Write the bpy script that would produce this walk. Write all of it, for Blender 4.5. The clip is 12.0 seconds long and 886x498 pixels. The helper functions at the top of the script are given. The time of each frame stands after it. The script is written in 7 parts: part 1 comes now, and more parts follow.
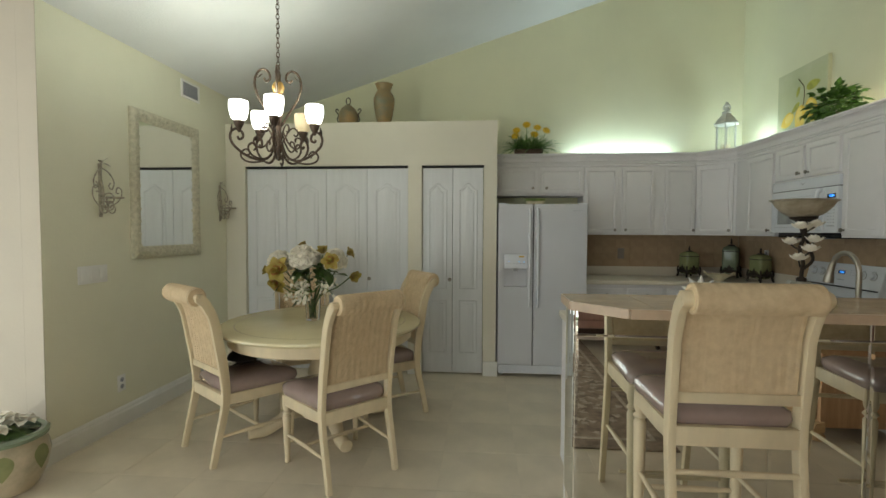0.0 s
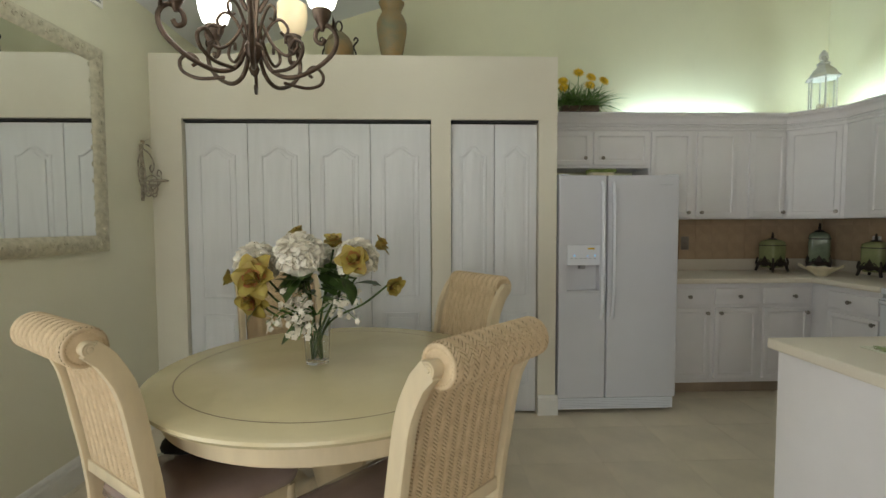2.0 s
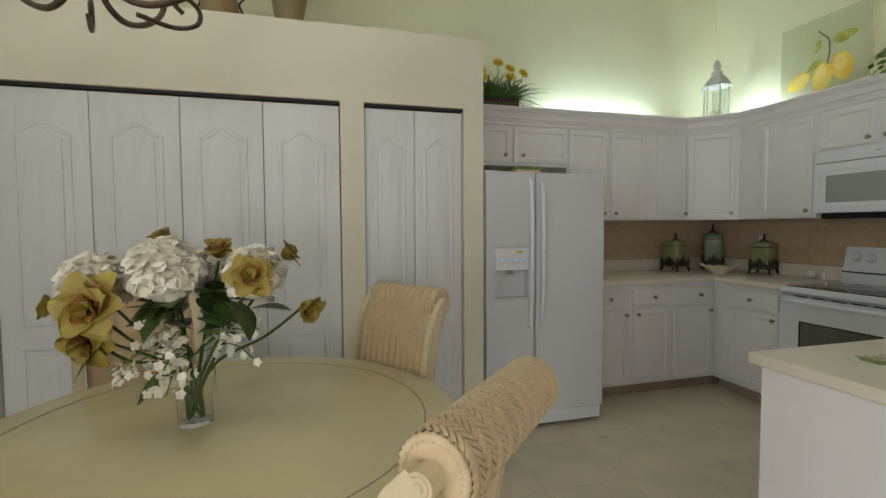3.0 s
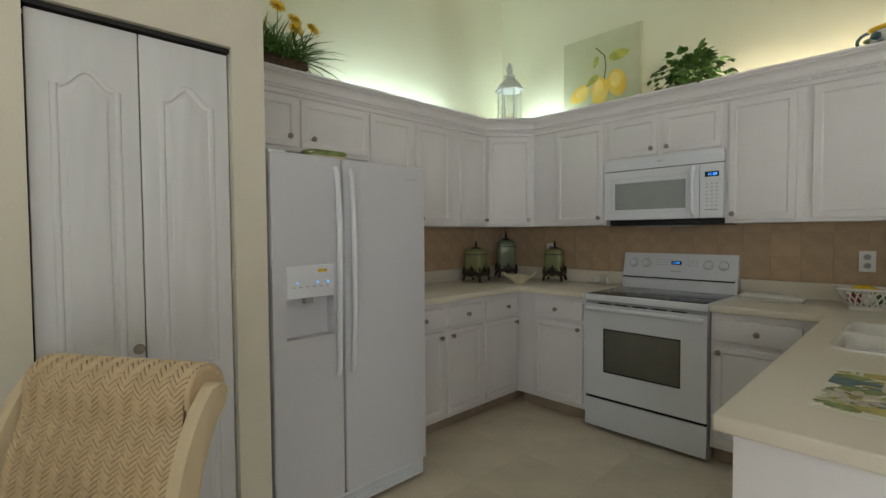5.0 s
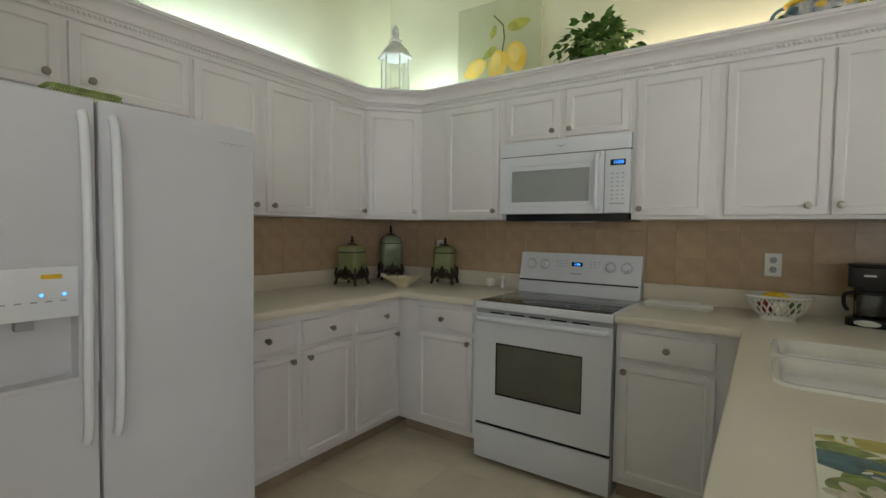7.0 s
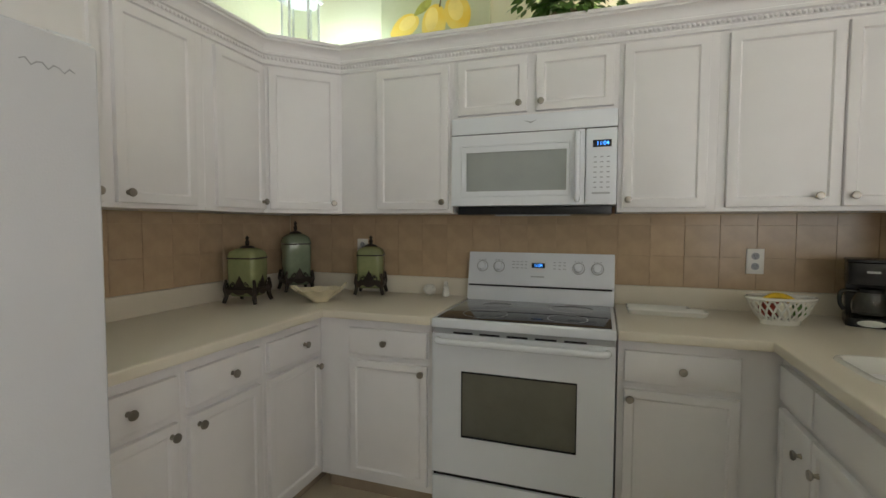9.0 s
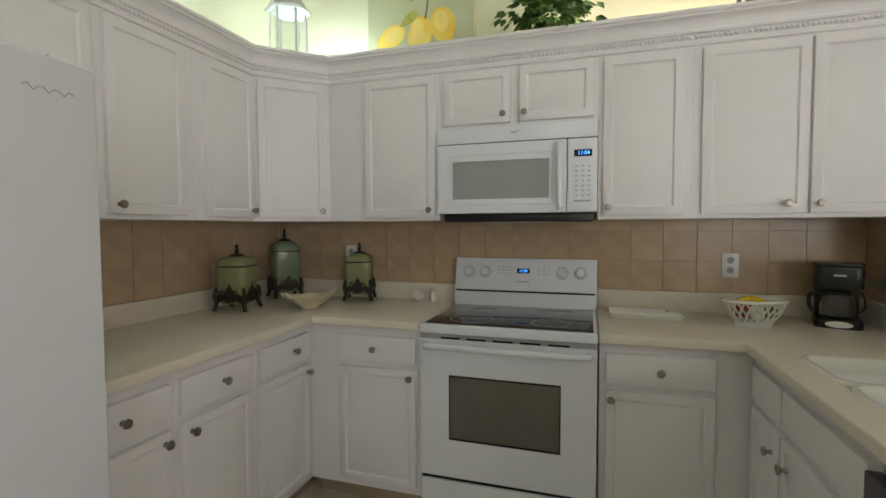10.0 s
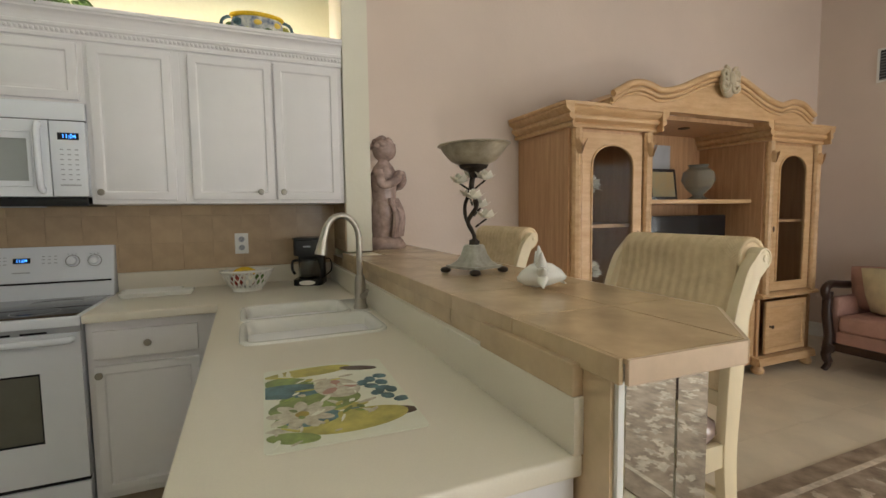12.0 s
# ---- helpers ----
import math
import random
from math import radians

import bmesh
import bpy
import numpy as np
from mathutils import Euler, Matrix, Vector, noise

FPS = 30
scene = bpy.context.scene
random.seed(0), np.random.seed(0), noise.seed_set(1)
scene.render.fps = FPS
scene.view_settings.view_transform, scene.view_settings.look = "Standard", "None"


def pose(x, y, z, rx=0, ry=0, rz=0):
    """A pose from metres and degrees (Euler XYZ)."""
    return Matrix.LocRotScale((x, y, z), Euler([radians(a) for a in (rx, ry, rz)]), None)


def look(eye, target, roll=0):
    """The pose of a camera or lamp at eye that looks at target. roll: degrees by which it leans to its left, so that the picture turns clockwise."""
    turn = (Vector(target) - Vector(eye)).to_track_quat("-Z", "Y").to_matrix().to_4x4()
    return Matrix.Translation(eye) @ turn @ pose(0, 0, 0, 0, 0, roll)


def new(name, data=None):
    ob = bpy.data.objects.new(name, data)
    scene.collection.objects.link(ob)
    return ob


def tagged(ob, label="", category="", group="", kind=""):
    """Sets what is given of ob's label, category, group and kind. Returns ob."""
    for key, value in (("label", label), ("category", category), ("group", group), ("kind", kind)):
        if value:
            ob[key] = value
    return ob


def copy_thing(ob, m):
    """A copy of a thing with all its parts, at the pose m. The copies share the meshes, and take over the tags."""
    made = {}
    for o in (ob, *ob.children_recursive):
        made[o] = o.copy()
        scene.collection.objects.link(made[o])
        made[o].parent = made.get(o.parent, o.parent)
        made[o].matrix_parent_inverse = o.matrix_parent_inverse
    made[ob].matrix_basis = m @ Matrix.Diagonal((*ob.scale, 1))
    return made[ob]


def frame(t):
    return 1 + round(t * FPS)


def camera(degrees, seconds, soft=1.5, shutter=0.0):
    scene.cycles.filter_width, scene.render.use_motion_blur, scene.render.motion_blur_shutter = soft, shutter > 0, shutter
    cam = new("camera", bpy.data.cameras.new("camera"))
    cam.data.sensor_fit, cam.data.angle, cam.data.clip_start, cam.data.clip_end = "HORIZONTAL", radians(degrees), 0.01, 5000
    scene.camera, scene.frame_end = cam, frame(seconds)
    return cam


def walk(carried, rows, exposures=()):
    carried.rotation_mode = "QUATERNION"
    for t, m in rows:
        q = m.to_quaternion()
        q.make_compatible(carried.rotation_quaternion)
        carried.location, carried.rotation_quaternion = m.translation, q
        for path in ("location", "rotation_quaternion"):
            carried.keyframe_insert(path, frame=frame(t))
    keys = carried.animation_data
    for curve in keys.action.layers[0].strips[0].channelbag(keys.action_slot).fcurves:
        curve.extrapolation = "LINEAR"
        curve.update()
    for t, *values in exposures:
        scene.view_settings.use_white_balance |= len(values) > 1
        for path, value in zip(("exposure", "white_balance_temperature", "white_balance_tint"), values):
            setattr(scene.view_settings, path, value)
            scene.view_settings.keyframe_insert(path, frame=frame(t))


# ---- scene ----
cam = camera(87.0, 12.0)
METRES, EYE, TILT, LEAN, TURN = 5.22, 1.41, 0.0, 0.0, 4.8
ROWS = [
    (0.0, 0.0, 0.0, 0.0, 0.01, -2.27, -0.26),
    (0.5, -0.0348, 0.0767, -0.0075, -0.26, -2.26, -0.3),
    (1.0, -0.0698, 0.1459, -0.0118, -0.98, -2.5, -0.2),
    (1.5, -0.1016, 0.2106, -0.0155, -2.28, -2.56, -0.1),
    (2.0, -0.1242, 0.2659, -0.0155, -6.93, -2.93, 0.21),
    (2.5, -0.1415, 0.3106, -0.0157, -13.33, -3.0, 0.37),
    (3.0, -0.138, 0.3547, -0.0157, -20.18, -2.78, 0.32),
    (5.0, -0.0852, 0.516, -0.0163, -48.82, -1.98, 0.4),
    (5.5, -0.0693, 0.5249, -0.0169, -53.24, -1.9, 0.34),
    (6.0, -0.0375, 0.5243, -0.0204, -55.13, -1.92, 0.01),
    (6.5, -0.006, 0.5338, -0.0186, -56.57, -2.01, -0.27),
    (7.0, 0.035, 0.5567, -0.0204, -60.21, -2.32, -0.76),
    (9.0, 0.1169, 0.6709, -0.0182, -75.8, -2.98, -0.17),
    (9.5, 0.1198, 0.6776, -0.0171, -76.71, -2.78, 0.07),
    (10.0, 0.1073, 0.6674, -0.0138, -77.25, -2.66, 0.21),
    (10.5, 0.0862, 0.6427, -0.0118, -80.0, -2.77, 0.36),
    (11.0, 0.0611, 0.6043, -0.0104, -87.69, -3.26, 0.74),
    (11.5, 0.0416, 0.5708, -0.0148, -101.37, -3.76, 0.77),
    (12.0, 0.0253, 0.5453, -0.0185, -117.73, -4.48, 0.73),
]
walk(cam, [(t, pose(0, 0, EYE, TILT, LEAN, TURN) @ pose(METRES * x, METRES * y, METRES * z, 90 + pitch, roll, yaw)) for t, x, y, z, yaw, pitch, roll in ROWS],
     exposures=[(0.0, -0.29, 6500, 4), (1.5, -0.20, 6500, 7), (2.5, -0.16, 6500, 9), (5.0, -0.23, 6500, 10), (6.5, -0.13, 6500, 10), (7.2, -0.07, 6500, 10), (9.0, 0.18, 6600, 11), (10.5, 0.23, 6600, 11), (11.2, 0.24, 6620, 11), (12.0, 0.25, 6680, 12)])

# ---- world and large lights ----
W = bpy.data.worlds.new("sky")
scene.world = W
W.use_nodes = True
_n = W.node_tree.nodes
_sky = _n.new("ShaderNodeTexSky")
_sky.sky_type, _sky.sun_disc, _sky.sun_elevation, _sky.sun_rotation = "NISHITA", False, radians(48), radians(200)
W.node_tree.links.new(_sky.outputs[0], _n["Background"].inputs[0])
_n["Background"].inputs[1].default_value = 0.12
_sun = bpy.data.lights.new("sun", "SUN")
_sun.energy, _sun.angle, _sun.color = 2.5, radians(0.5), (1.0, 0.95, 0.88)
new("sun", _sun).matrix_world = look((0, 0, 20), (6, 14, 0))


def area_lamp(name, m, sx, sy, watts, colour):
    d = bpy.data.lights.new(name, "AREA")
    d.shape, d.size, d.size_y, d.energy, d.color = "RECTANGLE", sx, sy, watts, colour
    ob = new(name, d)
    ob.matrix_world = m
    return ob


# daylight in the two glazed openings of the living area
area_lamp("daylight_west", pose(-4.62, -0.1, 1.1, 0, -90, 0), 2.0, 3.4, 74, (0.90, 0.96, 1.0))
area_lamp("daylight_south", pose(-1.9, -2.66, 1.1, 90, 0, 0), 2.8, 2.0, 50, (0.98, 0.98, 0.95))
# light strips lying behind the crown on top of the wall cabinets
area_lamp("strip_north", pose(1.55, 5.38, 2.18, 180, 0, 0), 1.1, 0.04, 10.5, (0.70, 0.89, 1.0))
area_lamp("strip_corner", pose(2.77, 4.95, 2.18, 180, 0, 90), 0.5, 0.04, 5.5, (0.74, 0.91, 1.0))
area_lamp("strip_east", pose(2.77, 3.1, 2.18, 180, 0, 90), 1.4, 0.04, 6, (1.0, 0.86, 0.76))


# ---- materials ----
def mat(name, col, rough=0.5, metal=0.0, var=0.10, scale=4.0, bump=0.05, bscale=80.0, coat=0.0, trans=0.0, emit=0.0,
        stretch=(1, 1, 1), col2=None, piece=0.0, ior=1.45, grain=0.0):
    m = bpy.data.materials.new(name)
    m.use_nodes = True
    nt = m.node_tree
    b = nt.nodes["Principled BSDF"]
    L = nt.links.new
    tc = nt.nodes.new("ShaderNodeTexCoord")
    mp = nt.nodes.new("ShaderNodeMapping")
    mp.inputs["Scale"].default_value = stretch
    L(tc.outputs["Object"], mp.inputs[0])
    n1 = nt.nodes.new("ShaderNodeTexNoise")
    n1.inputs["Scale"].default_value, n1.inputs["Detail"].default_value, n1.inputs["Roughness"].default_value = scale, 5, 0.6
    L(mp.outputs[0], n1.inputs["Vector"])
    ramp = nt.nodes.new("ShaderNodeValToRGB")
    c2 = col2 or tuple(c * (1 - 2 * var) for c in col)
    c1 = col if col2 else tuple(min(1, c * (1 + var * 0.6)) for c in col)
    ramp.color_ramp.elements[0].position, ramp.color_ramp.elements[1].position = 0.3, 0.68
    ramp.color_ramp.elements[0].color, ramp.color_ramp.elements[1].color = (*c2, 1), (*c1, 1)
    L(n1.outputs[0], ramp.inputs[0])
    out = ramp.outputs[0]
    n2 = nt.nodes.new("ShaderNodeTexNoise")
    n2.inputs["Scale"].default_value, n2.inputs["Detail"].default_value = bscale, 4
    L(mp.outputs[0], n2.inputs["Vector"])
    if grain:
        hs = nt.nodes.new("ShaderNodeHueSaturation")
        mr = nt.nodes.new("ShaderNodeMapRange")
        mr.inputs["To Min"].default_value, mr.inputs["To Max"].default_value = 1 - grain, 1 + grain
        L(n2.outputs[0], mr.inputs[0])
        L(mr.outputs[0], hs.inputs["Value"])
        L(out, hs.inputs["Color"])
        out = hs.outputs[0]
    if piece:
        oi = nt.nodes.new("ShaderNodeObjectInfo")
        mr2 = nt.nodes.new("ShaderNodeMapRange")
        mr2.inputs["To Min"].default_value, mr2.inputs["To Max"].default_value = 1 - piece, 1 + piece
        hs2 = nt.nodes.new("ShaderNodeHueSaturation")
        L(oi.outputs["Random"], mr2.inputs[0])
        L(mr2.outputs[0], hs2.inputs["Value"])
        L(out, hs2.inputs["Color"])
        out = hs2.outputs[0]
    L(out, b.inputs["Base Color"])
    rr = nt.nodes.new("ShaderNodeMapRange")
    rr.inputs["To Min"].default_value, rr.inputs["To Max"].default_value = max(0.0, rough * 0.85), min(1.0, rough * 1.15)
    L(n1.outputs[0], rr.inputs[0])
    L(rr.outputs[0], b.inputs["Roughness"])
    if bump:
        bp = nt.nodes.new("ShaderNodeBump")
        bp.inputs["Strength"].default_value, bp.inputs["Distance"].default_value = bump, 0.004
        L(n2.outputs[0], bp.inputs["Height"])
        L(bp.outputs[0], b.inputs["Normal"])
    b.inputs["Metallic"].default_value, b.inputs["IOR"].default_value = metal, ior
    b.inputs["Coat Weight"].default_value, b.inputs["Transmission Weight"].default_value = coat, trans
    b.inputs["Coat Roughness"].default_value = 0.12
    if emit:
        b.inputs["Emission Color"].default_value = (*col, 1)
        b.inputs["Emission Strength"].default_value = emit
    return m


M = dict(
    wall=mat("cream_wall_paint", (0.795, 0.775, 0.615), 0.7, var=0.03, scale=1.2, bump=0.25, bscale=45),
    wallk=mat("kitchen_wall_paint", (0.72, 0.71, 0.50), 0.7, var=0.03, scale=1.2, bump=0.25, bscale=45),
    wallp=mat("rose_beige_wall_paint", (0.70, 0.58, 0.50), 0.7, var=0.03, scale=1.2, bump=0.25, bscale=45),
    wallr=mat("beige_wall_paint", (0.60, 0.54, 0.44), 0.7, var=0.03, scale=1.2, bump=0.25, bscale=45),
    block=mat("pale_cream_paint", (0.76, 0.72, 0.60), 0.65, var=0.03, scale=1.2, bump=0.25, bscale=45),
    ceil=mat("ceiling_paint", (0.78, 0.79, 0.79), 0.85, var=0.03, scale=1.0, bump=0.5, bscale=70),
    trim=mat("white_trim_paint", (0.80, 0.79, 0.74), 0.4, var=0.03, bump=0.04),
    cab=mat("white_cabinet_paint", (0.81, 0.785, 0.785), 0.42, var=0.03, scale=2.5, bump=0.06, bscale=30),
    door=mat("white_moulded_door", (0.76, 0.77, 0.78), 0.5, var=0.03, scale=2, bump=0.05, bscale=25, stretch=(8, 8, 1)),
    appl=mat("white_enamel", (0.78, 0.80, 0.84), 0.22, var=0.02, scale=2, bump=0.0, coat=0.3),
    fridge=mat("white_textured_steel", (0.64, 0.645, 0.68), 0.35, var=0.02, scale=2, bump=0.12, bscale=220),
    grey=mat("grey_plastic", (0.38, 0.38, 0.39), 0.4, var=0.05),
    dark=mat("dark_gap", (0.03, 0.03, 0.03), 0.7, var=0.1),
    black=mat("black_plastic", (0.018, 0.018, 0.02), 0.25, var=0.1),
    glassblack=mat("black_ceramic_glass", (0.02, 0.02, 0.022), 0.06, var=0.05, bump=0),
    ovenglass=mat("oven_window_glass", (0.15, 0.145, 0.115), 0.06, var=0.1, bump=0),
    mwglass=mat("microwave_screen_glass", (0.36, 0.38, 0.37), 0.15, var=0.04, bump=0.1, bscale=400),
    counter=mat("cream_laminate", (0.745, 0.68, 0.565), 0.3, var=0.012, scale=3, bump=0.02, grain=0.04, bscale=220),
    floor=mat("pale_stone_tile", (0.70, 0.615, 0.475), 0.30, var=0.08, scale=2.6, bump=0.05, bscale=18, piece=0.018),
    grout=mat("tile_grout", (0.66, 0.58, 0.44), 0.7, var=0.06, bump=0.2),
    bstile=mat("tan_wall_tile", (0.51, 0.37, 0.235), 0.24, var=0.08, scale=9, bump=0.10, bscale=30, piece=0.05),
    bsgrout=mat("tan_grout", (0.54, 0.40, 0.26), 0.8, var=0.08),
    bartile=mat("tan_bar_tile", (0.62, 0.46, 0.29), 0.2, var=0.12, scale=7, bump=0.05, bscale=25, piece=0.06),
    baredge=mat("rose_edge_tile", (0.60, 0.45, 0.32), 0.3, var=0.08, scale=9, piece=0.04),
    bargrout=mat("pale_grout", (0.66, 0.58, 0.46), 0.8, var=0.08),
    nickel=mat("brushed_nickel", (0.36, 0.33, 0.29), 0.34, metal=1.0, var=0.08, bump=0.05, bscale=200),
    chrome=mat("satin_nickel", (0.44, 0.41, 0.36), 0.34, metal=1.0, var=0.05, bump=0.03),
    mirror=mat("mirror_glass", (0.86, 0.88, 0.86), 0.015, metal=1.0, var=0.0, bump=0),
    toe=mat("toe_kick_vinyl", (0.42, 0.33, 0.24), 0.6, var=0.1),
    blue=mat("blue_display", (0.05, 0.30, 1.0), 0.4, emit=3.0, var=0.0, bump=0),
    glass=mat("clear_glass", (0.95, 0.97, 0.96), 0.02, trans=1.0, var=0.0, bump=0, ior=1.45),
)
M["mirror"].node_tree.nodes["Principled BSDF"].inputs["Specular IOR Level"].default_value = 0.5


# ---- building helpers ----
def link(bm, name, material, smooth=None):
    bmesh.ops.recalc_face_normals(bm, faces=bm.faces)
    me = bpy.data.meshes.new(name)
    bm.to_mesh(me)
    bm.free()
    me.materials.append(material)
    if smooth is not None:
        me.shade_smooth()
        if smooth > 0:
            me.set_sharp_from_angle(angle=radians(smooth))
    return new(name, me)


def part(name, bm, material, parent, label="", smooth=35, m=None):
    ob = link(bm, name, material, smooth)
    ob.parent = parent
    if m is not None:
        ob.matrix_basis = m
    if label:
        ob["label"] = label
    return ob


def thing(name, m, label, category, group=""):
    ob = new(name)
    ob.empty_display_size = 0.1
    ob.matrix_basis = m
    return tagged(ob, label, category, group)


def structure(name, bm, material, label, category, smooth=None):
    return tagged(link(bm, name, material, smooth), label, category, kind="structure")


def merge(bm, other, m=None):
    me = bpy.data.meshes.new("tmp")
    other.to_mesh(me)
    other.free()
    if m is not None:
        me.transform(m)
    bm.from_mesh(me)
    bpy.data.meshes.remove(me)
    return bm


def box(x0, x1, y0, y1, z0, z1, bev=0.0, seg=2, bm=None):
    b = bmesh.new()
    bmesh.ops.create_cube(b, size=1)
    for v in b.verts:
        v.co = Vector((x0 + (v.co.x + 0.5) * (x1 - x0), y0 + (v.co.y + 0.5) * (y1 - y0), z0 + (v.co.z + 0.5) * (z1 - z0)))
    if bev:
        bmesh.ops.bevel(b, geom=b.edges[:], offset=bev, segments=seg, profile=0.6, affect="EDGES")
    return merge(bm, b) if bm is not None else b


def boxes(rows, bev=0.0):
    bm = bmesh.new()
    for r in rows:
        box(*r, bev=bev, bm=bm)
    return bm


def lathe(profile, n=28, bm=None, m=None, cap=True):
    b = bmesh.new()
    rings = []
    for r, z in profile:
        if r < 1e-5:
            rings.append([b.verts.new((0, 0, z))])
        else:
            rings.append([b.verts.new((r * math.cos(2 * math.pi * i / n), r * math.sin(2 * math.pi * i / n), z)) for i in range(n)])
    for a, c in zip(rings, rings[1:]):
        for i in range(n):
            j = (i + 1) % n
            if len(a) == 1 and len(c) == 1:
                continue
            if len(a) == 1:
                b.faces.new((a[0], c[i], c[j]))
            elif len(c) == 1:
                b.faces.new((a[i], a[j], c[0]))
            else:
                b.faces.new((a[i], a[j], c[j], c[i]))
    if cap:
        for r in (rings[0], rings[-1]):
            if len(r) > 2:
                b.faces.new(r)
    if m is not None:
        b.transform(m)
    return merge(bm, b) if bm is not None else b


def sweep(pts, rad, n=8, bm=None, closed=False, flat=1.0, up=None):
    """A tube along pts; rad one number or one a point; flat squashes it across."""
    b = bmesh.new()
    pts = [Vector(p) for p in pts]
    rads = rad if isinstance(rad, (list, tuple)) else [rad] * len(pts)
    rings = []
    ref = Vector(up) if up else Vector((0.31, 0.17, 0.93))
    for i, p in enumerate(pts):
        a, c = pts[i - 1 if i or closed else 0], pts[(i + 1) % len(pts) if closed else min(i + 1, len(pts) - 1)]
        t = (c - a).normalized()
        s = t.cross(ref)
        s = s.normalized() if s.length > 1e-4 else Vector((1, 0, 0))
        u = s.cross(t)
        if not up:
            ref = u
        rings.append([b.verts.new(p + rads[i] * (math.cos(2 * math.pi * k / n) * s + flat * math.sin(2 * math.pi * k / n) * u)) for k in range(n)])
    for i in range(len(rings) if closed else len(rings) - 1):
        a, c = rings[i], rings[(i + 1) % len(rings)]
        for k in range(n):
            b.faces.new((a[k], a[(k + 1) % n], c[(k + 1) % n], c[k]))
    if not closed:
        b.faces.new(rings[0]), b.faces.new(rings[-1])
    return merge(bm, b) if bm is not None else b


def spline(ctrl, n=6):
    """Catmull-Rom points through ctrl."""
    p = [Vector(c) for c in ctrl]
    p = [2 * p[0] - p[1]] + p + [2 * p[-1] - p[-2]]
    out = []
    for i in range(1, len(p) - 2):
        for k in range(n):
            t = k / n
            out.append(0.5 * (2 * p[i] + (p[i + 1] - p[i - 1]) * t + (2 * p[i - 1] - 5 * p[i] + 4 * p[i + 1] - p[i + 2]) * t * t
                              + (3 * p[i] - p[i - 1] - 3 * p[i + 1] + p[i + 2]) * t ** 3))
    return out + [p[-2]]


def prism(outline, d0, d1, axis="y", bev=0.0, bm=None):
    """An outline of (u, v) points extruded along an axis: y gives (u, d, v), z gives (u, v, d), x gives (d, u, v)."""
    b = bmesh.new()
    put = {"y": lambda u, v, d: (u, d, v), "z": lambda u, v, d: (u, v, d), "x": lambda u, v, d: (d, u, v)}[axis]
    lo, hi = [b.verts.new(put(u, v, d0)) for u, v in outline], [b.verts.new(put(u, v, d1)) for u, v in outline]
    n = len(outline)
    b.faces.new(lo), b.faces.new(hi[::-1])
    for i in range(n):
        b.faces.new((lo[i], lo[(i + 1) % n], hi[(i + 1) % n], hi[i]))
    bmesh.ops.recalc_face_normals(b, faces=b.faces)
    if bev:
        bmesh.ops.bevel(b, geom=[e for e in b.edges if e.calc_face_angle(0) > 0.5], offset=bev, segments=2, profile=0.6, affect="EDGES")
    return merge(bm, b) if bm is not None else b


def slab(xs, ys, holes, z0, z1, bev=0.006):
    """A worktop of grid cells, without the cells in holes, with eased edges."""
    b = bmesh.new()
    v = {(i, j): b.verts.new((x, y, z1)) for i, x in enumerate(xs) for j, y in enumerate(ys)}
    fs = [b.faces.new((v[i, j], v[i + 1, j], v[i + 1, j + 1], v[i, j + 1])) for i in range(len(xs) - 1) for j in range(len(ys) - 1) if (i, j) not in holes]
    bmesh.ops.delete(b, geom=[w for w in b.verts if not w.link_faces], context="VERTS")
    ex = bmesh.ops.extrude_face_region(b, geom=fs)
    for w in [e for e in ex["geom"] if isinstance(e, bmesh.types.BMVert)]:
        w.co.z = z0
    bmesh.ops.recalc_face_normals(b, faces=b.faces)
    bmesh.ops.bevel(b, geom=[e for e in b.edges if e.calc_face_angle(0) > 0.5], offset=bev, segments=3, profile=0.5, affect="EDGES")
    return b


def writing(body, size, material, parent, m, name="lettering"):
    cu = bpy.data.curves.new(name, "FONT")
    cu.body, cu.size, cu.align_x, cu.align_y, cu.extrude = body, size, "CENTER", "CENTER", 0.0006
    tmp = bpy.data.objects.new("tmp", cu)
    me = bpy.data.meshes.new_from_object(tmp)
    bpy.data.objects.remove(tmp)
    me.name = name
    me.materials.append(material)
    ob = new(name, me)
    ob.parent, ob.matrix_basis = parent, m
    return ob


def panel_door(w, h, t=0.02, rail=0.05, raised=True):
    """A cabinet door, front towards -y at y = -t, with a framed and sunk centre."""
    b = bmesh.new()
    bmesh.ops.create_cube(b, size=1)
    for v in b.verts:
        v.co = Vector(((v.co.x + 0.5) * w, (v.co.y - 0.5) * t, (v.co.z + 0.5) * h))
    f = min(b.faces, key=lambda q: q.calc_center_median().y)
    edges = list(f.edges)
    if raised:
        bmesh.ops.inset_region(b, faces=[f], thickness=rail, depth=0)
        bmesh.ops.inset_region(b, faces=[f], thickness=0.009, depth=-0.007)
        bmesh.ops.inset_region(b, faces=[f], thickness=0.004, depth=0)
        bmesh.ops.inset_region(b, faces=[f], thickness=0.018, depth=0.0045)
    bmesh.ops.bevel(b, geom=[e for e in edges if e.is_valid], offset=0.005, segments=2, profile=0.5, affect="EDGES")
    return b


def knob_mesh():
    return lathe([(0.0, 0.0), (0.009, 0.0), (0.007, 0.004), (0.0055, 0.012), (0.012, 0.016), (0.0155, 0.021), (0.014, 0.026), (0.0, 0.029)], 16)


def knob(parent, x, z, y=-0.02):
    return part("knob", knob_mesh(), M["nickel"], parent, "brushed nickel knob", m=pose(x, y, z, 90, 0, 0))


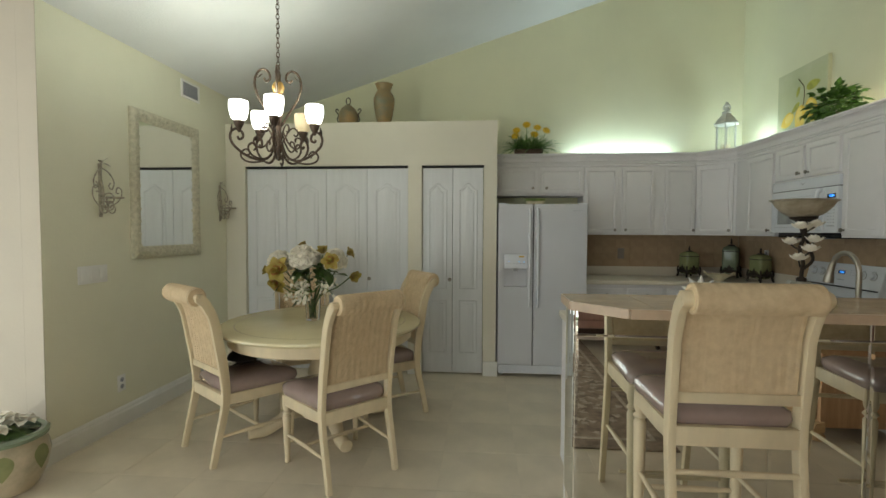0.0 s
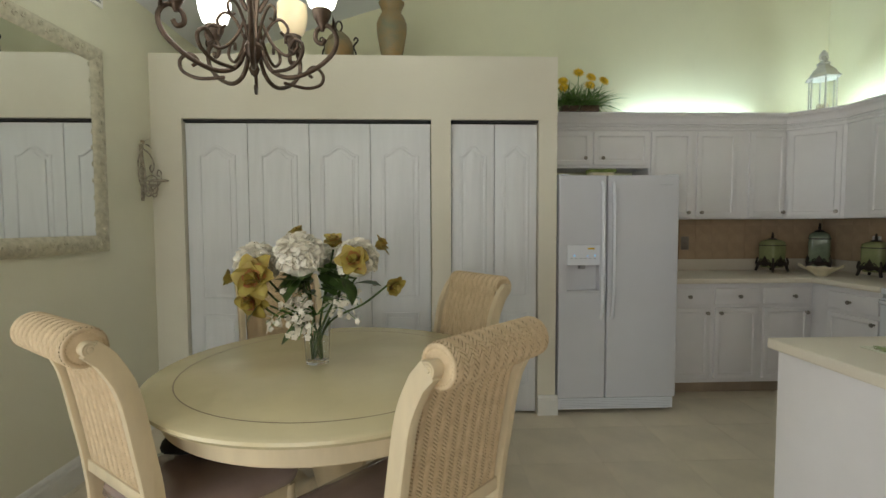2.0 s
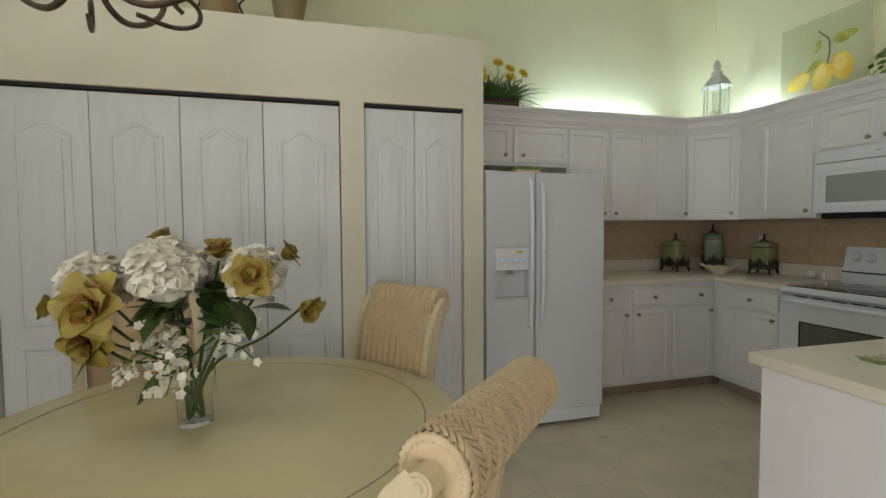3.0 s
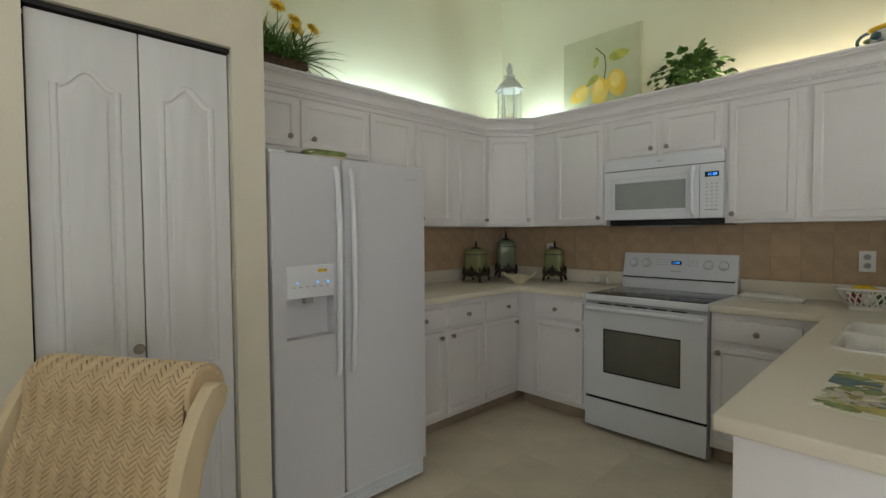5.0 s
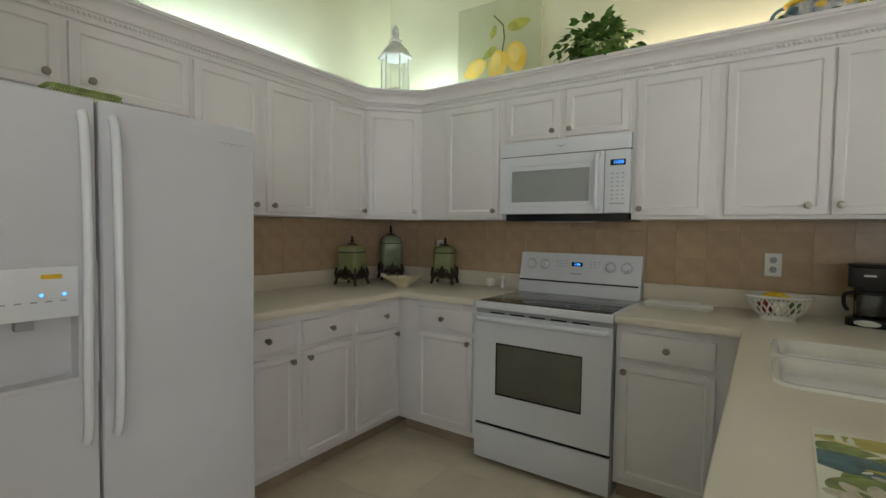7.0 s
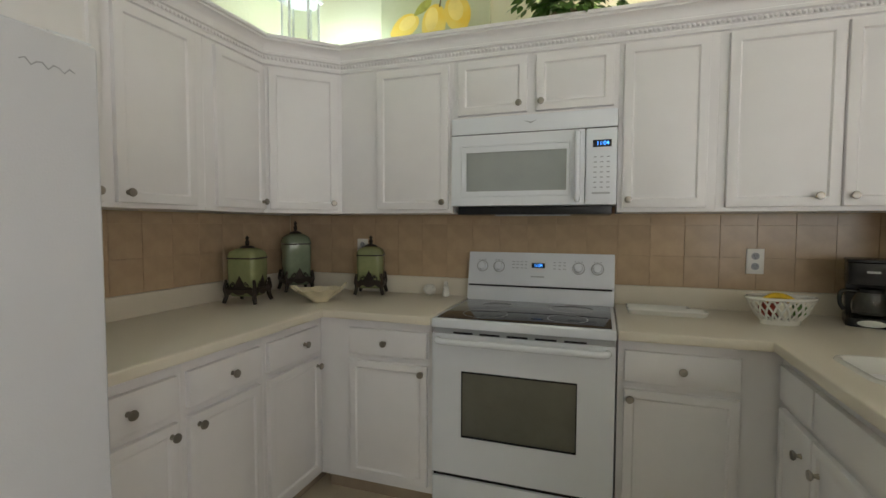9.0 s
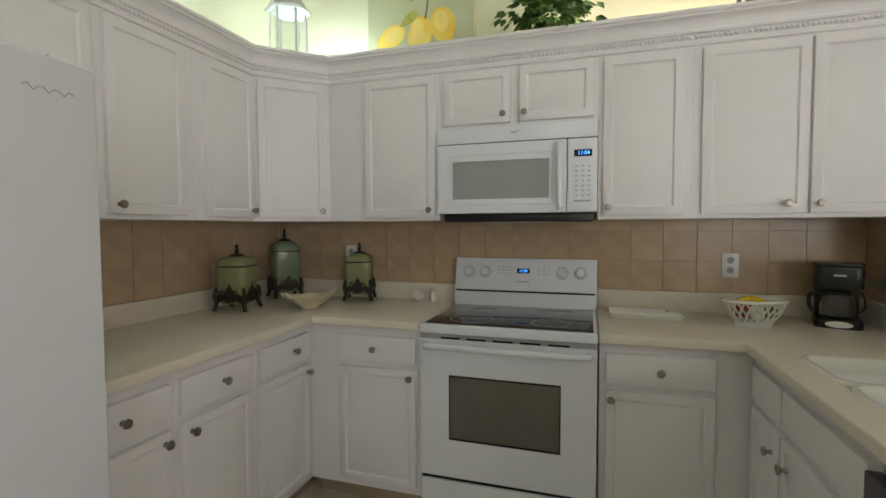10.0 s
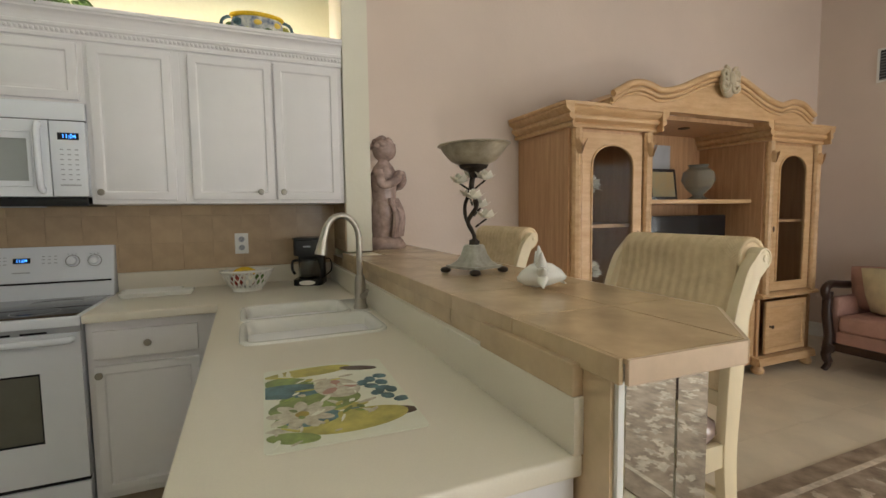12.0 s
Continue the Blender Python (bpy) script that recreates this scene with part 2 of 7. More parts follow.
# ---- the shell of the rooms ----
LW, NW, EW, SW, WW = -2.57, 5.46, 2.85, -2.52, -4.6    # inner faces: nook west, north, east, south, living west
CY, CTOP = 4.51, 2.46                                   # closet front and its ledge
SLOPE = 0.318


def ceiling_z(x):
    return 2.74 + SLOPE * max(0.0, x - LW)


structure("wall_north", box(LW - 0.12, EW + 0.12, NW, NW + 0.12, 0, 4.7), M["wallk"], "cream painted wall behind kitchen and closets", "wall")
structure("wall_east", box(EW, EW + 0.12, 2.19, NW, 0, 4.7), M["wallk"], "cream painted kitchen wall", "wall")
structure("wall_east_living", box(EW, EW + 0.12, SW, 2.19, 0, 4.7), M["wallp"], "rose beige painted living room wall", "wall")
structure("wall_wing", box(2.482, EW, 2.19, 2.33, 1.101, 4.6), M["block"], "short cream wing wall ending the cabinet run", "wall")
structure("wall_west_nook", box(LW - 0.12, LW, 2.524, NW, 0, 3.0), M["wall"], "cream painted dining nook wall", "wall")
structure("wall_return", boxes([(WW - 0.12, LW - 0.121, 2.52, 2.64, 0, 3.0), (LW - 0.1205, LW, 2.52, 2.5235, 0, 3.0)]), M["wallr"], "beige return wall beside the nook", "wall")
structure("wall_west_living", boxes([(WW - 0.12, WW, SW, -1.8, 0, 3.0), (WW - 0.12, WW, 1.6, 2.52, 0, 3.0), (WW - 0.12, WW, -1.8, 1.6, 2.1, 3.0)]), M["wallp"], "rose beige wall with a wide glazed opening", "wall")
structure("wall_south", boxes([(WW - 0.12, -3.3, SW - 0.12, SW, 0, 4.7), (-0.5, EW + 0.12, SW - 0.12, SW, 0, 4.7), (-3.3, -0.5, SW - 0.12, SW, 2.1, 4.7)]), M["wallp"], "rose beige wall with a wide glazed opening", "wall")
structure("closet_wall", boxes([
    (LW, -2.37, CY, CY + 0.1, 0, 2.04), (-0.722, -0.588, CY, CY + 0.1, 0, 2.04), (0.012, 0.137, CY, CY + 0.1, 0, 2.04),
    (LW, 0.137, CY, CY + 0.1, 2.04, CTOP - 0.05), (LW, 0.137, CY, NW, CTOP - 0.05, CTOP), (0.03, 0.137, CY + 0.1, NW, 0, CTOP - 0.05)]),
    M["block"], "cream closet front with a plant ledge on top", "wall")
structure("ceiling", prism([(LW, 2.74), (3.0, ceiling_z(3.0)), (3.0, ceiling_z(3.0) + 0.1), (LW, 2.84), (WW - 0.12, 2.84), (WW - 0.12, 2.74)], SW - 0.12, NW + 0.12), M["ceil"], "white vaulted ceiling rising over the kitchen", "ceiling")
structure("ground", box(-40, 40, -40, 40, -0.2, -0.03), mat("lawn", (0.10, 0.14, 0.05), 0.9, var=0.2, scale=3), "grass outside", "ground")


def skirting(name, outline_len, m):
    prof = [(0, 0), (-0.018, 0), (-0.018, 0.10), (-0.012, 0.112), (-0.012, 0.122), (-0.005, 0.138), (0, 0.14)]
    ob = link(prism(prof, 0, outline_len, "x"), name, M["trim"])
    ob.matrix_basis = m
    return tagged(ob, "white moulded baseboard", "baseboard", kind="structure")


# local -y is the side that faces the room
skirting("baseboard_nook", CY - 2.502, pose(LW, 2.502, 0, 0, 0, 90))
skirting("baseboard_pier", 0.125 + 0.016, pose(0.012, CY, 0))
skirting("baseboard_return", LW - WW, pose(WW, 2.52, 0))
skirting("baseboard_east", 2.15 - SW, pose(EW, 2.15, 0, 0, 0, -90))
skirting("baseboard_south", EW + 0.5, pose(EW, SW, 0, 0, 0, 180))
skirting("baseboard_closet", 0.134, pose(-0.722, CY, 0))
skirting("baseboard_corner", 0.2, pose(LW, CY, 0))


def glazed_door(name, m, width):
    t = thing(name, m, "white framed sliding glass door to the patio", "door")
    t["kind"] = "structure"
    for i in range(2):
        x0 = i * width / 2
        part("door_frame", boxes([(x0, x0 + 0.05, 0, 0.05, 0, 2.1), (x0 + width / 2 - 0.05, x0 + width / 2, 0, 0.05, 0, 2.1),
                                  (x0 + 0.05, x0 + width / 2 - 0.05, 0, 0.05, 0, 0.06), (x0 + 0.05, x0 + width / 2 - 0.05, 0, 0.05, 2.04, 2.1)]), M["trim"], t)
        p = part("pane", box(x0 + 0.05, x0 + width / 2 - 0.05, 0.02, 0.026, 0.06, 2.04), M["glass"], t, "clear glass pane")
        p.visible_shadow = False
    return t


glazed_door("door_west", pose(WW - 0.08, -1.8, 0, 0, 0, 90), 3.4)
glazed_door("door_south", pose(-3.3, SW - 0.08, 0), 2.8)


# ---- closet doors ----
def bifold(name, x0, widths, knob_at, label):
    t = thing(name, pose(x0, CY + 0.035, 0.012), label, "door")
    t["kind"] = "structure"
    part("track", box(-0.006, sum(widths) + 0.006, -0.012, 0.05, 2.012, 2.027), M["dark"], t, "dark track slot above the doors")
    x = 0.0
    for i, w in enumerate(widths):
        H = 2.004
        lf = part("door_leaf", box(x + 0.002, x + w - 0.002, 0, 0.03, 0, H, bev=0.003), M["door"], t, "white moulded door leaf with an arched panel")
        a, c = x + 0.26 * w, x + w - 0.26 * w
        a2, c2 = (x + 0.22 * w, x + w - 0.22 * w)
        for (l, r, z0, z1, arch) in ((a2, c2, 0.83, 1.79, 1), (a2, c2, 0.2, 0.71, 0)):
            bm = bmesh.new()
            mid, hw = (l + r) / 2, (r - l) / 2
            out = [(l, z0), (r, z0), (r, z1)]
            if arch:
                for k in range(1, 14):
                    u = 1 - 2 * k / 14
                    out.append((mid + u * hw, z1 + 0.055 * (0.5 + 0.5 * math.cos(math.pi * min(1, abs(u) * 1.15))) ** 0.9))
            out.append((l, z1))
            sweep([(u, 0, z) for u, z in out], 0.011, 8, bm, closed=True, up=(0, 1, 0), flat=0.6)
            ins = [(mid + (u - mid) * (1 - 0.028 / hw), z0 + 0.028 + (z - z0) * ((z1 - z0 - 0.056) / (z1 - z0))) for u, z in out]
            prism(ins, 0.001, -0.008, "y", 0.004, bm)
            part("panel_moulding", bm, M["door"], lf)
        x += w
    for kx in knob_at:
        part("knob", knob_mesh(), M["nickel"], t, "brushed nickel knob", m=pose(kx, 0, 0.92, 90, 0, 0) @ Matrix.Scale(1.2, 4))
    # near-black sheet behind the leaves, put in for the shade inside
    part("closet_floor_shadow_board", box(0, sum(widths), 0.06, 0.09, 0, 2.0), M["dark"], t, "dark board standing in for the closet's inner shade")
    return t


bifold("door_closet", -2.366, [0.41, 0.41, 0.41, 0.41], [1.255], "four white bifold closet doors, closed")
bifold("door_pantry", -0.584, [0.296, 0.296], [0.27], "two narrow white bifold pantry doors, closed")


# ---- wall cabinets ----
def wall_cabinet(m, w, z0, z1, depth, doors, label):
    """doors: (x0, x1, z0, z1, knob x or None, knob z) in the unit's own frame, front at y = 0."""
    t = thing("wall_cabinet", m, label, "cabinet", "wall cabinets")
    part("body", box(0, w, 0, depth, z0, z1, bev=0.0015, seg=1), M["cab"], t)
    for x0, x1, a, c, kx, kz in doors:
        d = part("door", panel_door(x1 - x0, c - a, rail=min(0.05, 0.2 * (c - a))), M["cab"], t, m=pose(x0, 0, a))
        if kx is not None:
            part("knob", knob_mesh(), M["nickel"], d, "brushed nickel knob", m=pose(kx - x0, -0.02, kz - a, 90, 0, 0))
    return t


FN, FE = 5.145, 2.505          # fronts of the wall cabinets, north and east
UB, UT = 1.372, 2.15
NM = lambda x, y=FN: pose(x, y, 0)
EM = lambda y, x=FE: pose(x, y, 0, 0, 0, -90)
DN, DE = NW - FN - 0.002, EW - FE - 0.002
wall_cabinet(NM(0.14), 0.94, 1.79, UT, DN, [(0.025, 0.45, 1.815, 2.085, 0.40, 1.87), (0.475, 0.93, 1.815, 2.085, 0.545, 1.87)], "white two-door cabinet above the refrigerator")
wall_cabinet(NM(1.08), 0.79, UB, UT, DN, [(0.012, 0.355, 1.39, 2.085, 0.325, 1.425), (0.40, 0.735, 1.39, 2.085, 0.435, 1.425)], "white two-door wall cabinet")
wall_cabinet(NM(1.87), 0.365, UB, UT, DN, [(0.055, 0.36, 1.39, 2.085, 0.335, 1.425)], "narrow white wall cabinet beside the corner")
wall_cabinet(EM(4.865), 0.62, UB, UT, DE, [(0.215, 0.60, 1.39, 2.085, 0.575, 1.425)], "white wall cabinet beside the corner")
wall_cabinet(EM(4.245), 0.755, 1.822, UT, DE, [(0.03, 0.36, 1.835, 2.085, 0.325, 1.872), (0.40, 0.735, 1.835, 2.085, 0.425, 1.872)], "low white two-door cabinet above the microwave")
wall_cabinet(EM(3.49), 0.38, UB, UT, DE, [(0.02, 0.345, 1.39, 2.085, 0.045, 1.425)], "white single-door wall cabinet")
wall_cabinet(EM(3.11), 0.775, UB, UT, DE, [(0.035, 0.415, 1.39, 2.085, 0.345, 1.43), (0.425, 0.75, 1.39, 2.085, 0.455, 1.43)], "white two-door wall cabinet at the run's end")

# diagonal corner unit
_c = thing("wall_cabinet", pose(2.235, FN, 0), "white diagonal corner wall cabinet", "cabinet", "wall cabinets")
_dx, _dy = FE - 2.235, 4.865 - FN
part("body", prism([(0, 0), (_dx, _dy), (EW - 2.237, _dy), (EW - 2.237, NW - FN - 0.002), (0, NW - FN - 0.002)], UB, UT, "z"), M["cab"], _c)
_len = math.hypot(_dx, _dy)
_ang = math.degrees(math.atan2(_dy, _dx))
_d = part("door", panel_door(_len - 0.05, 0.695), M["cab"], _c, m=pose(0, 0, 0, 0, 0, _ang) @ pose(0.025, 0, 1.39))
part("knob", knob_mesh(), M["nickel"], _d, "brushed nickel knob", m=pose(_len - 0.075, -0.02, 0.035, 90, 0, 0))

# crown along the whole run, with a rope bead under it
CR = [(0.0, 2.098), (-0.012, 2.102), (-0.012, 2.116), (-0.006, 2.121), (-0.006, 2.146), (-0.018, 2.150), (-0.020, 2.162), (-0.012, 2.166), (-0.014, 2.180), (-0.020, 2.194), (-0.032, 2.205), (-0.048, 2.210), (-0.048, 2.218), (-0.058, 2.222), (-0.058, 2.237), (0.0, 2.237)]
path = [(0.14, FN), (2.235, FN), (FE, 4.865), (FE, 2.334)]


def offset_path(p, d):
    out = []
    for i, q in enumerate(p):
        q = Vector(q)
        n = []
        for a, c in ((i - 1, i), (i, i + 1)):
            if a >= 0 and c < len(p):
                t = (Vector(p[c]) - Vector(p[a])).normalized()
                n.append(Vector((t.y, -t.x)))
        s = sum(n, Vector((0, 0))) / len(n)
        out.append(q + s * (d / s.length_squared))
    return out


_bm = bmesh.new()
_rings = [[_bm.verts.new((*pt, z)) for pt in offset_path(path, -0.8 * o + 0.001)] for o, z in CR]
for a, c in zip(_rings, _rings[1:] + _rings[:1]):
    for i in range(len(path) - 1):
        _bm.faces.new((a[i], a[i + 1], c[i + 1], c[i]))
for i in (0, len(path) - 1):
    _bm.faces.new([r[i] for r in _rings])
crown = thing("crown_moulding", pose(0, 0, 0), "white crown moulding with a rope bead over the wall cabinets", "moulding")
crown["kind"] = "structure"
part("moulding", _bm, M["cab"], crown)
_bm = bmesh.new()
_bp = offset_path(path, 0.009)
for a, c in zip(_bp, _bp[1:]):
    n = int((c - a).length / 0.018)
    for k in range(n):
        q = a + (c - a) * ((k + 0.5) / n)
        d = math.degrees(math.atan2(c.y - a.y, c.x - a.x))
        o = bmesh.new()
        bmesh.ops.create_icosphere(o, subdivisions=1, radius=1)
        merge(_bm, o, pose(q.x, q.y, 2.1335, 0, 30, d) @ Matrix.Diagonal((0.011, 0.009, 0.009, 1)))
part("rope_bead", _bm, M["cab"], crown, "carved rope bead")["kind"] = "stuff"


# ---- base cabinets ----
def base_cabinet(m, w, depth, fronts, label, toe=True):
    """fronts: (x0, x1, z0, z1, knob x, knob z, raised)."""
    t = thing("base_cabinet", m, label, "cabinet", "base cabinets")
    part("body", box(0, w, 0, depth, 0.1, 0.874, bev=0.0015, seg=1), M["cab"], t)
    part("toe_kick", box(0, w, 0.075, depth, 0.0, 0.1), M["toe"], t, "brown vinyl toe kick")
    for x0, x1, a, c, kx, kz, raised in fronts:
        d = part("door" if raised else "drawer_front", panel_door(x1 - x0, c - a, raised=raised, rail=0.045), M["cab"], t, m=pose(x0, 0, a))
        if kx is not None:
            part("knob", knob_mesh(), M["nickel"], d, "brushed nickel knob", m=pose(kx - x0, -0.02, kz - a, 90, 0, 0))
    return t


BN, BE, BP = 4.825, 2.235, 2.935
DZ, OZ = (0.715, 0.835), (0.135, 0.685)
base_cabinet(pose(1.0, BN, 0), 0.44, NW - BN - 0.002, [(0.02, 0.415, *DZ, 0.25, 0.775, False), (0.02, 0.415, *OZ, 0.39, 0.648, True)], "white base cabinet with a drawer, beside the refrigerator")
base_cabinet(pose(1.44, BN, 0), 0.385, NW - BN - 0.002, [(0.02, 0.355, *DZ, 0.205, 0.775, False), (0.02, 0.355, *OZ, 0.055, 0.648, True)], "white base cabinet with one drawer and one door")
base_cabinet(pose(1.825, BN, 0), 1.02, NW - BN - 0.002, [(0.02, 0.375, *DZ, 0.25, 0.775, False), (0.02, 0.375, *OZ, 0.35, 0.648, True)], "white base cabinet running into the corner")
base_cabinet(pose(BE, BN, 0, 0, 0, -90), BN - 4.25, EW - BE - 0.002, [(0.165, 0.555, *DZ, 0.35, 0.775, False), (0.165, 0.555, *OZ, 0.53, 0.652, True)], "white base cabinet between corner and range")
base_cabinet(pose(BE, 3.48, 0, 0, 0, -90), 3.48 - BP, EW - BE - 0.002, [(0.025, 0.415, *DZ, 0.225, 0.775, False), (0.025, 0.415, *OZ, 0.045, 0.652, True)], "white base cabinet beside the range")
base_cabinet(pose(BE + 0.6, BP, 0, 0, 0, 180), BE + 0.6 - 1.445, BP - 2.36, [
    (0.635, 0.9, *DZ, None, 0.9, False), (0.912, 1.375, *DZ, None, 0.9, False), (0.635, 0.9, *OZ, 0.84, 0.608, True), (0.912, 1.375, *OZ, 0.963, 0.608, True)], "white sink base cabinet in the peninsula")
base_cabinet(pose(0.835, BP, 0, 0, 0, 180), 0.32, BP - 2.36, [], "white filler cabinet closing the peninsula's end")
_p = thing("dishwasher", pose(1.445, BP, 0, 0, 0, 180), "built-in dishwasher with a black control panel under the counter", "dishwasher")
part("tub", box(0.003, 0.607, 0.0, BP - 2.36, 0.1, 0.87), M["grey"], _p)
part("door", box(0.003, 0.607, -0.03, -0.001, 0.12, 0.715, bev=0.004), M["appl"], _p, "white dishwasher door")
part("control_panel", box(0.003, 0.607, -0.034, -0.001, 0.72, 0.83, bev=0.006), M["black"], _p, "black control panel")
part("toe_kick", box(0.003, 0.607, 0.06, 0.08, 0.0, 0.1), M["black"], _p)
structure("peninsula_end_panel", box(0.5, 0.514, 2.36, BP, 0, 0.874), M["cab"], "white painted end panel of the peninsula", "panel")

# worktops
CT = (0.876, 0.914)
_w = thing("countertop", pose(0, 0, 0), "cream laminate corner worktop with a low upstand", "countertop", "worktops")
part("worktop", slab([1.0, 2.195, EW - 0.001], [4.248, 4.785, NW - 0.001], {(0, 0)}, *CT), M["counter"], _w)
part("upstand", boxes([(1.0, EW - 0.022, NW - 0.021, NW - 0.001, 0.914, 1.012), (EW - 0.021, EW - 0.001, 4.248, NW - 0.001, 0.914, 1.012)]), M["counter"], _w)
SX, SY = (1.40, 2.06), (2.395, 2.885)
_w = thing("countertop", pose(0, 0, 0), "cream laminate peninsula worktop with a sink cut-out", "countertop", "worktops")
part("worktop", slab([0.485, SX[0] + 0.02, SX[1] - 0.02, 2.195, EW - 0.001], [2.352, SY[0] + 0.02, SY[1] - 0.02, 2.975, 3.482], {(1, 1), (0, 3), (1, 3), (2, 3)}, *CT), M["counter"], _w)
part("upstand", boxes([(0.485, EW - 0.022, 2.352, 2.372, 0.914, 1.012), (EW - 0.021, EW - 0.001, 2.352, 3.482, 0.914, 1.012)], bev=0.002), M["counter"], _w)

# knee wall under the raised bar
KY0, KY1, KX = 2.152, 2.345, 0.425
structure("knee_wall", prism([(KX, KY1), (EW, KY1), (EW, KY0), (KX, KY0)], 0, 1.06, "z"), M["bargrout"], "tiled knee wall carrying the raised bar", "wall")
kn = thing("mirror_cladding", pose(0, 0, 0), "bevelled mirror panels covering the knee wall of the bar", "mirror")
kn["kind"] = "structure"


def mirror_panel(a, c, z0, z1, bevel=0.018):
    """A bevelled mirror panel standing on the line a-c, 4 mm proud of it on its right side."""
    a, c = Vector((*a, 0)), Vector((*c, 0))
    w = (c - a).length
    b = bmesh.new()
    bmesh.ops.create_cube(b, size=1)
    for v in b.verts:
        v.co = Vector(((v.co.x + 0.5) * w, (v.co.y - 0.5) * 0.006, (v.co.z + 0.5) * (z1 - z0)))
    f = min(b.faces, key=lambda q: q.calc_center_median().y)
    bmesh.ops.inset_region(b, faces=[f], thickness=min(bevel, 0.3 * w), depth=0.0025)
    return part("mirror_pane", b, M["mirror"], kn, smooth=None, m=pose(a.x, a.y, z0, 0, 0, math.degrees(math.atan2(c.y - a.y, c.x - a.x))))


mirror_panel((KX, KY1 - 0.012), (KX, 2.226), 0.14, 1.058, 0.003)
mirror_panel((KX, 2.224), (KX, KY0), 0.14, 1.058, 0.003)
part("corner_trim", box(KX - 0.008, KX - 0.0005, KY1 - 0.012, KY1, 0, 1.058, bev=0.001), M["trim"], kn, "white corner strip beside the mirror")
_xs = [KX + 0.002, 0.86, 1.27, 1.68, 2.09, 2.5, EW - 0.01]
for a, c in zip(_xs, _xs[1:]):
    mirror_panel((a, KY0), (c - 0.002, KY0), 0.14, 0.932)
    mirror_panel((a, KY0), (c - 0.002, KY0), 0.935, 1.058, 0.012)
structure("bar_plinth", boxes([(KX + 0.05, EW - 0.02, KY0 - 0.012, KY0 - 0.001, 0, 0.135)]), M["trim"], "white plinth below the mirror panels", "trim")

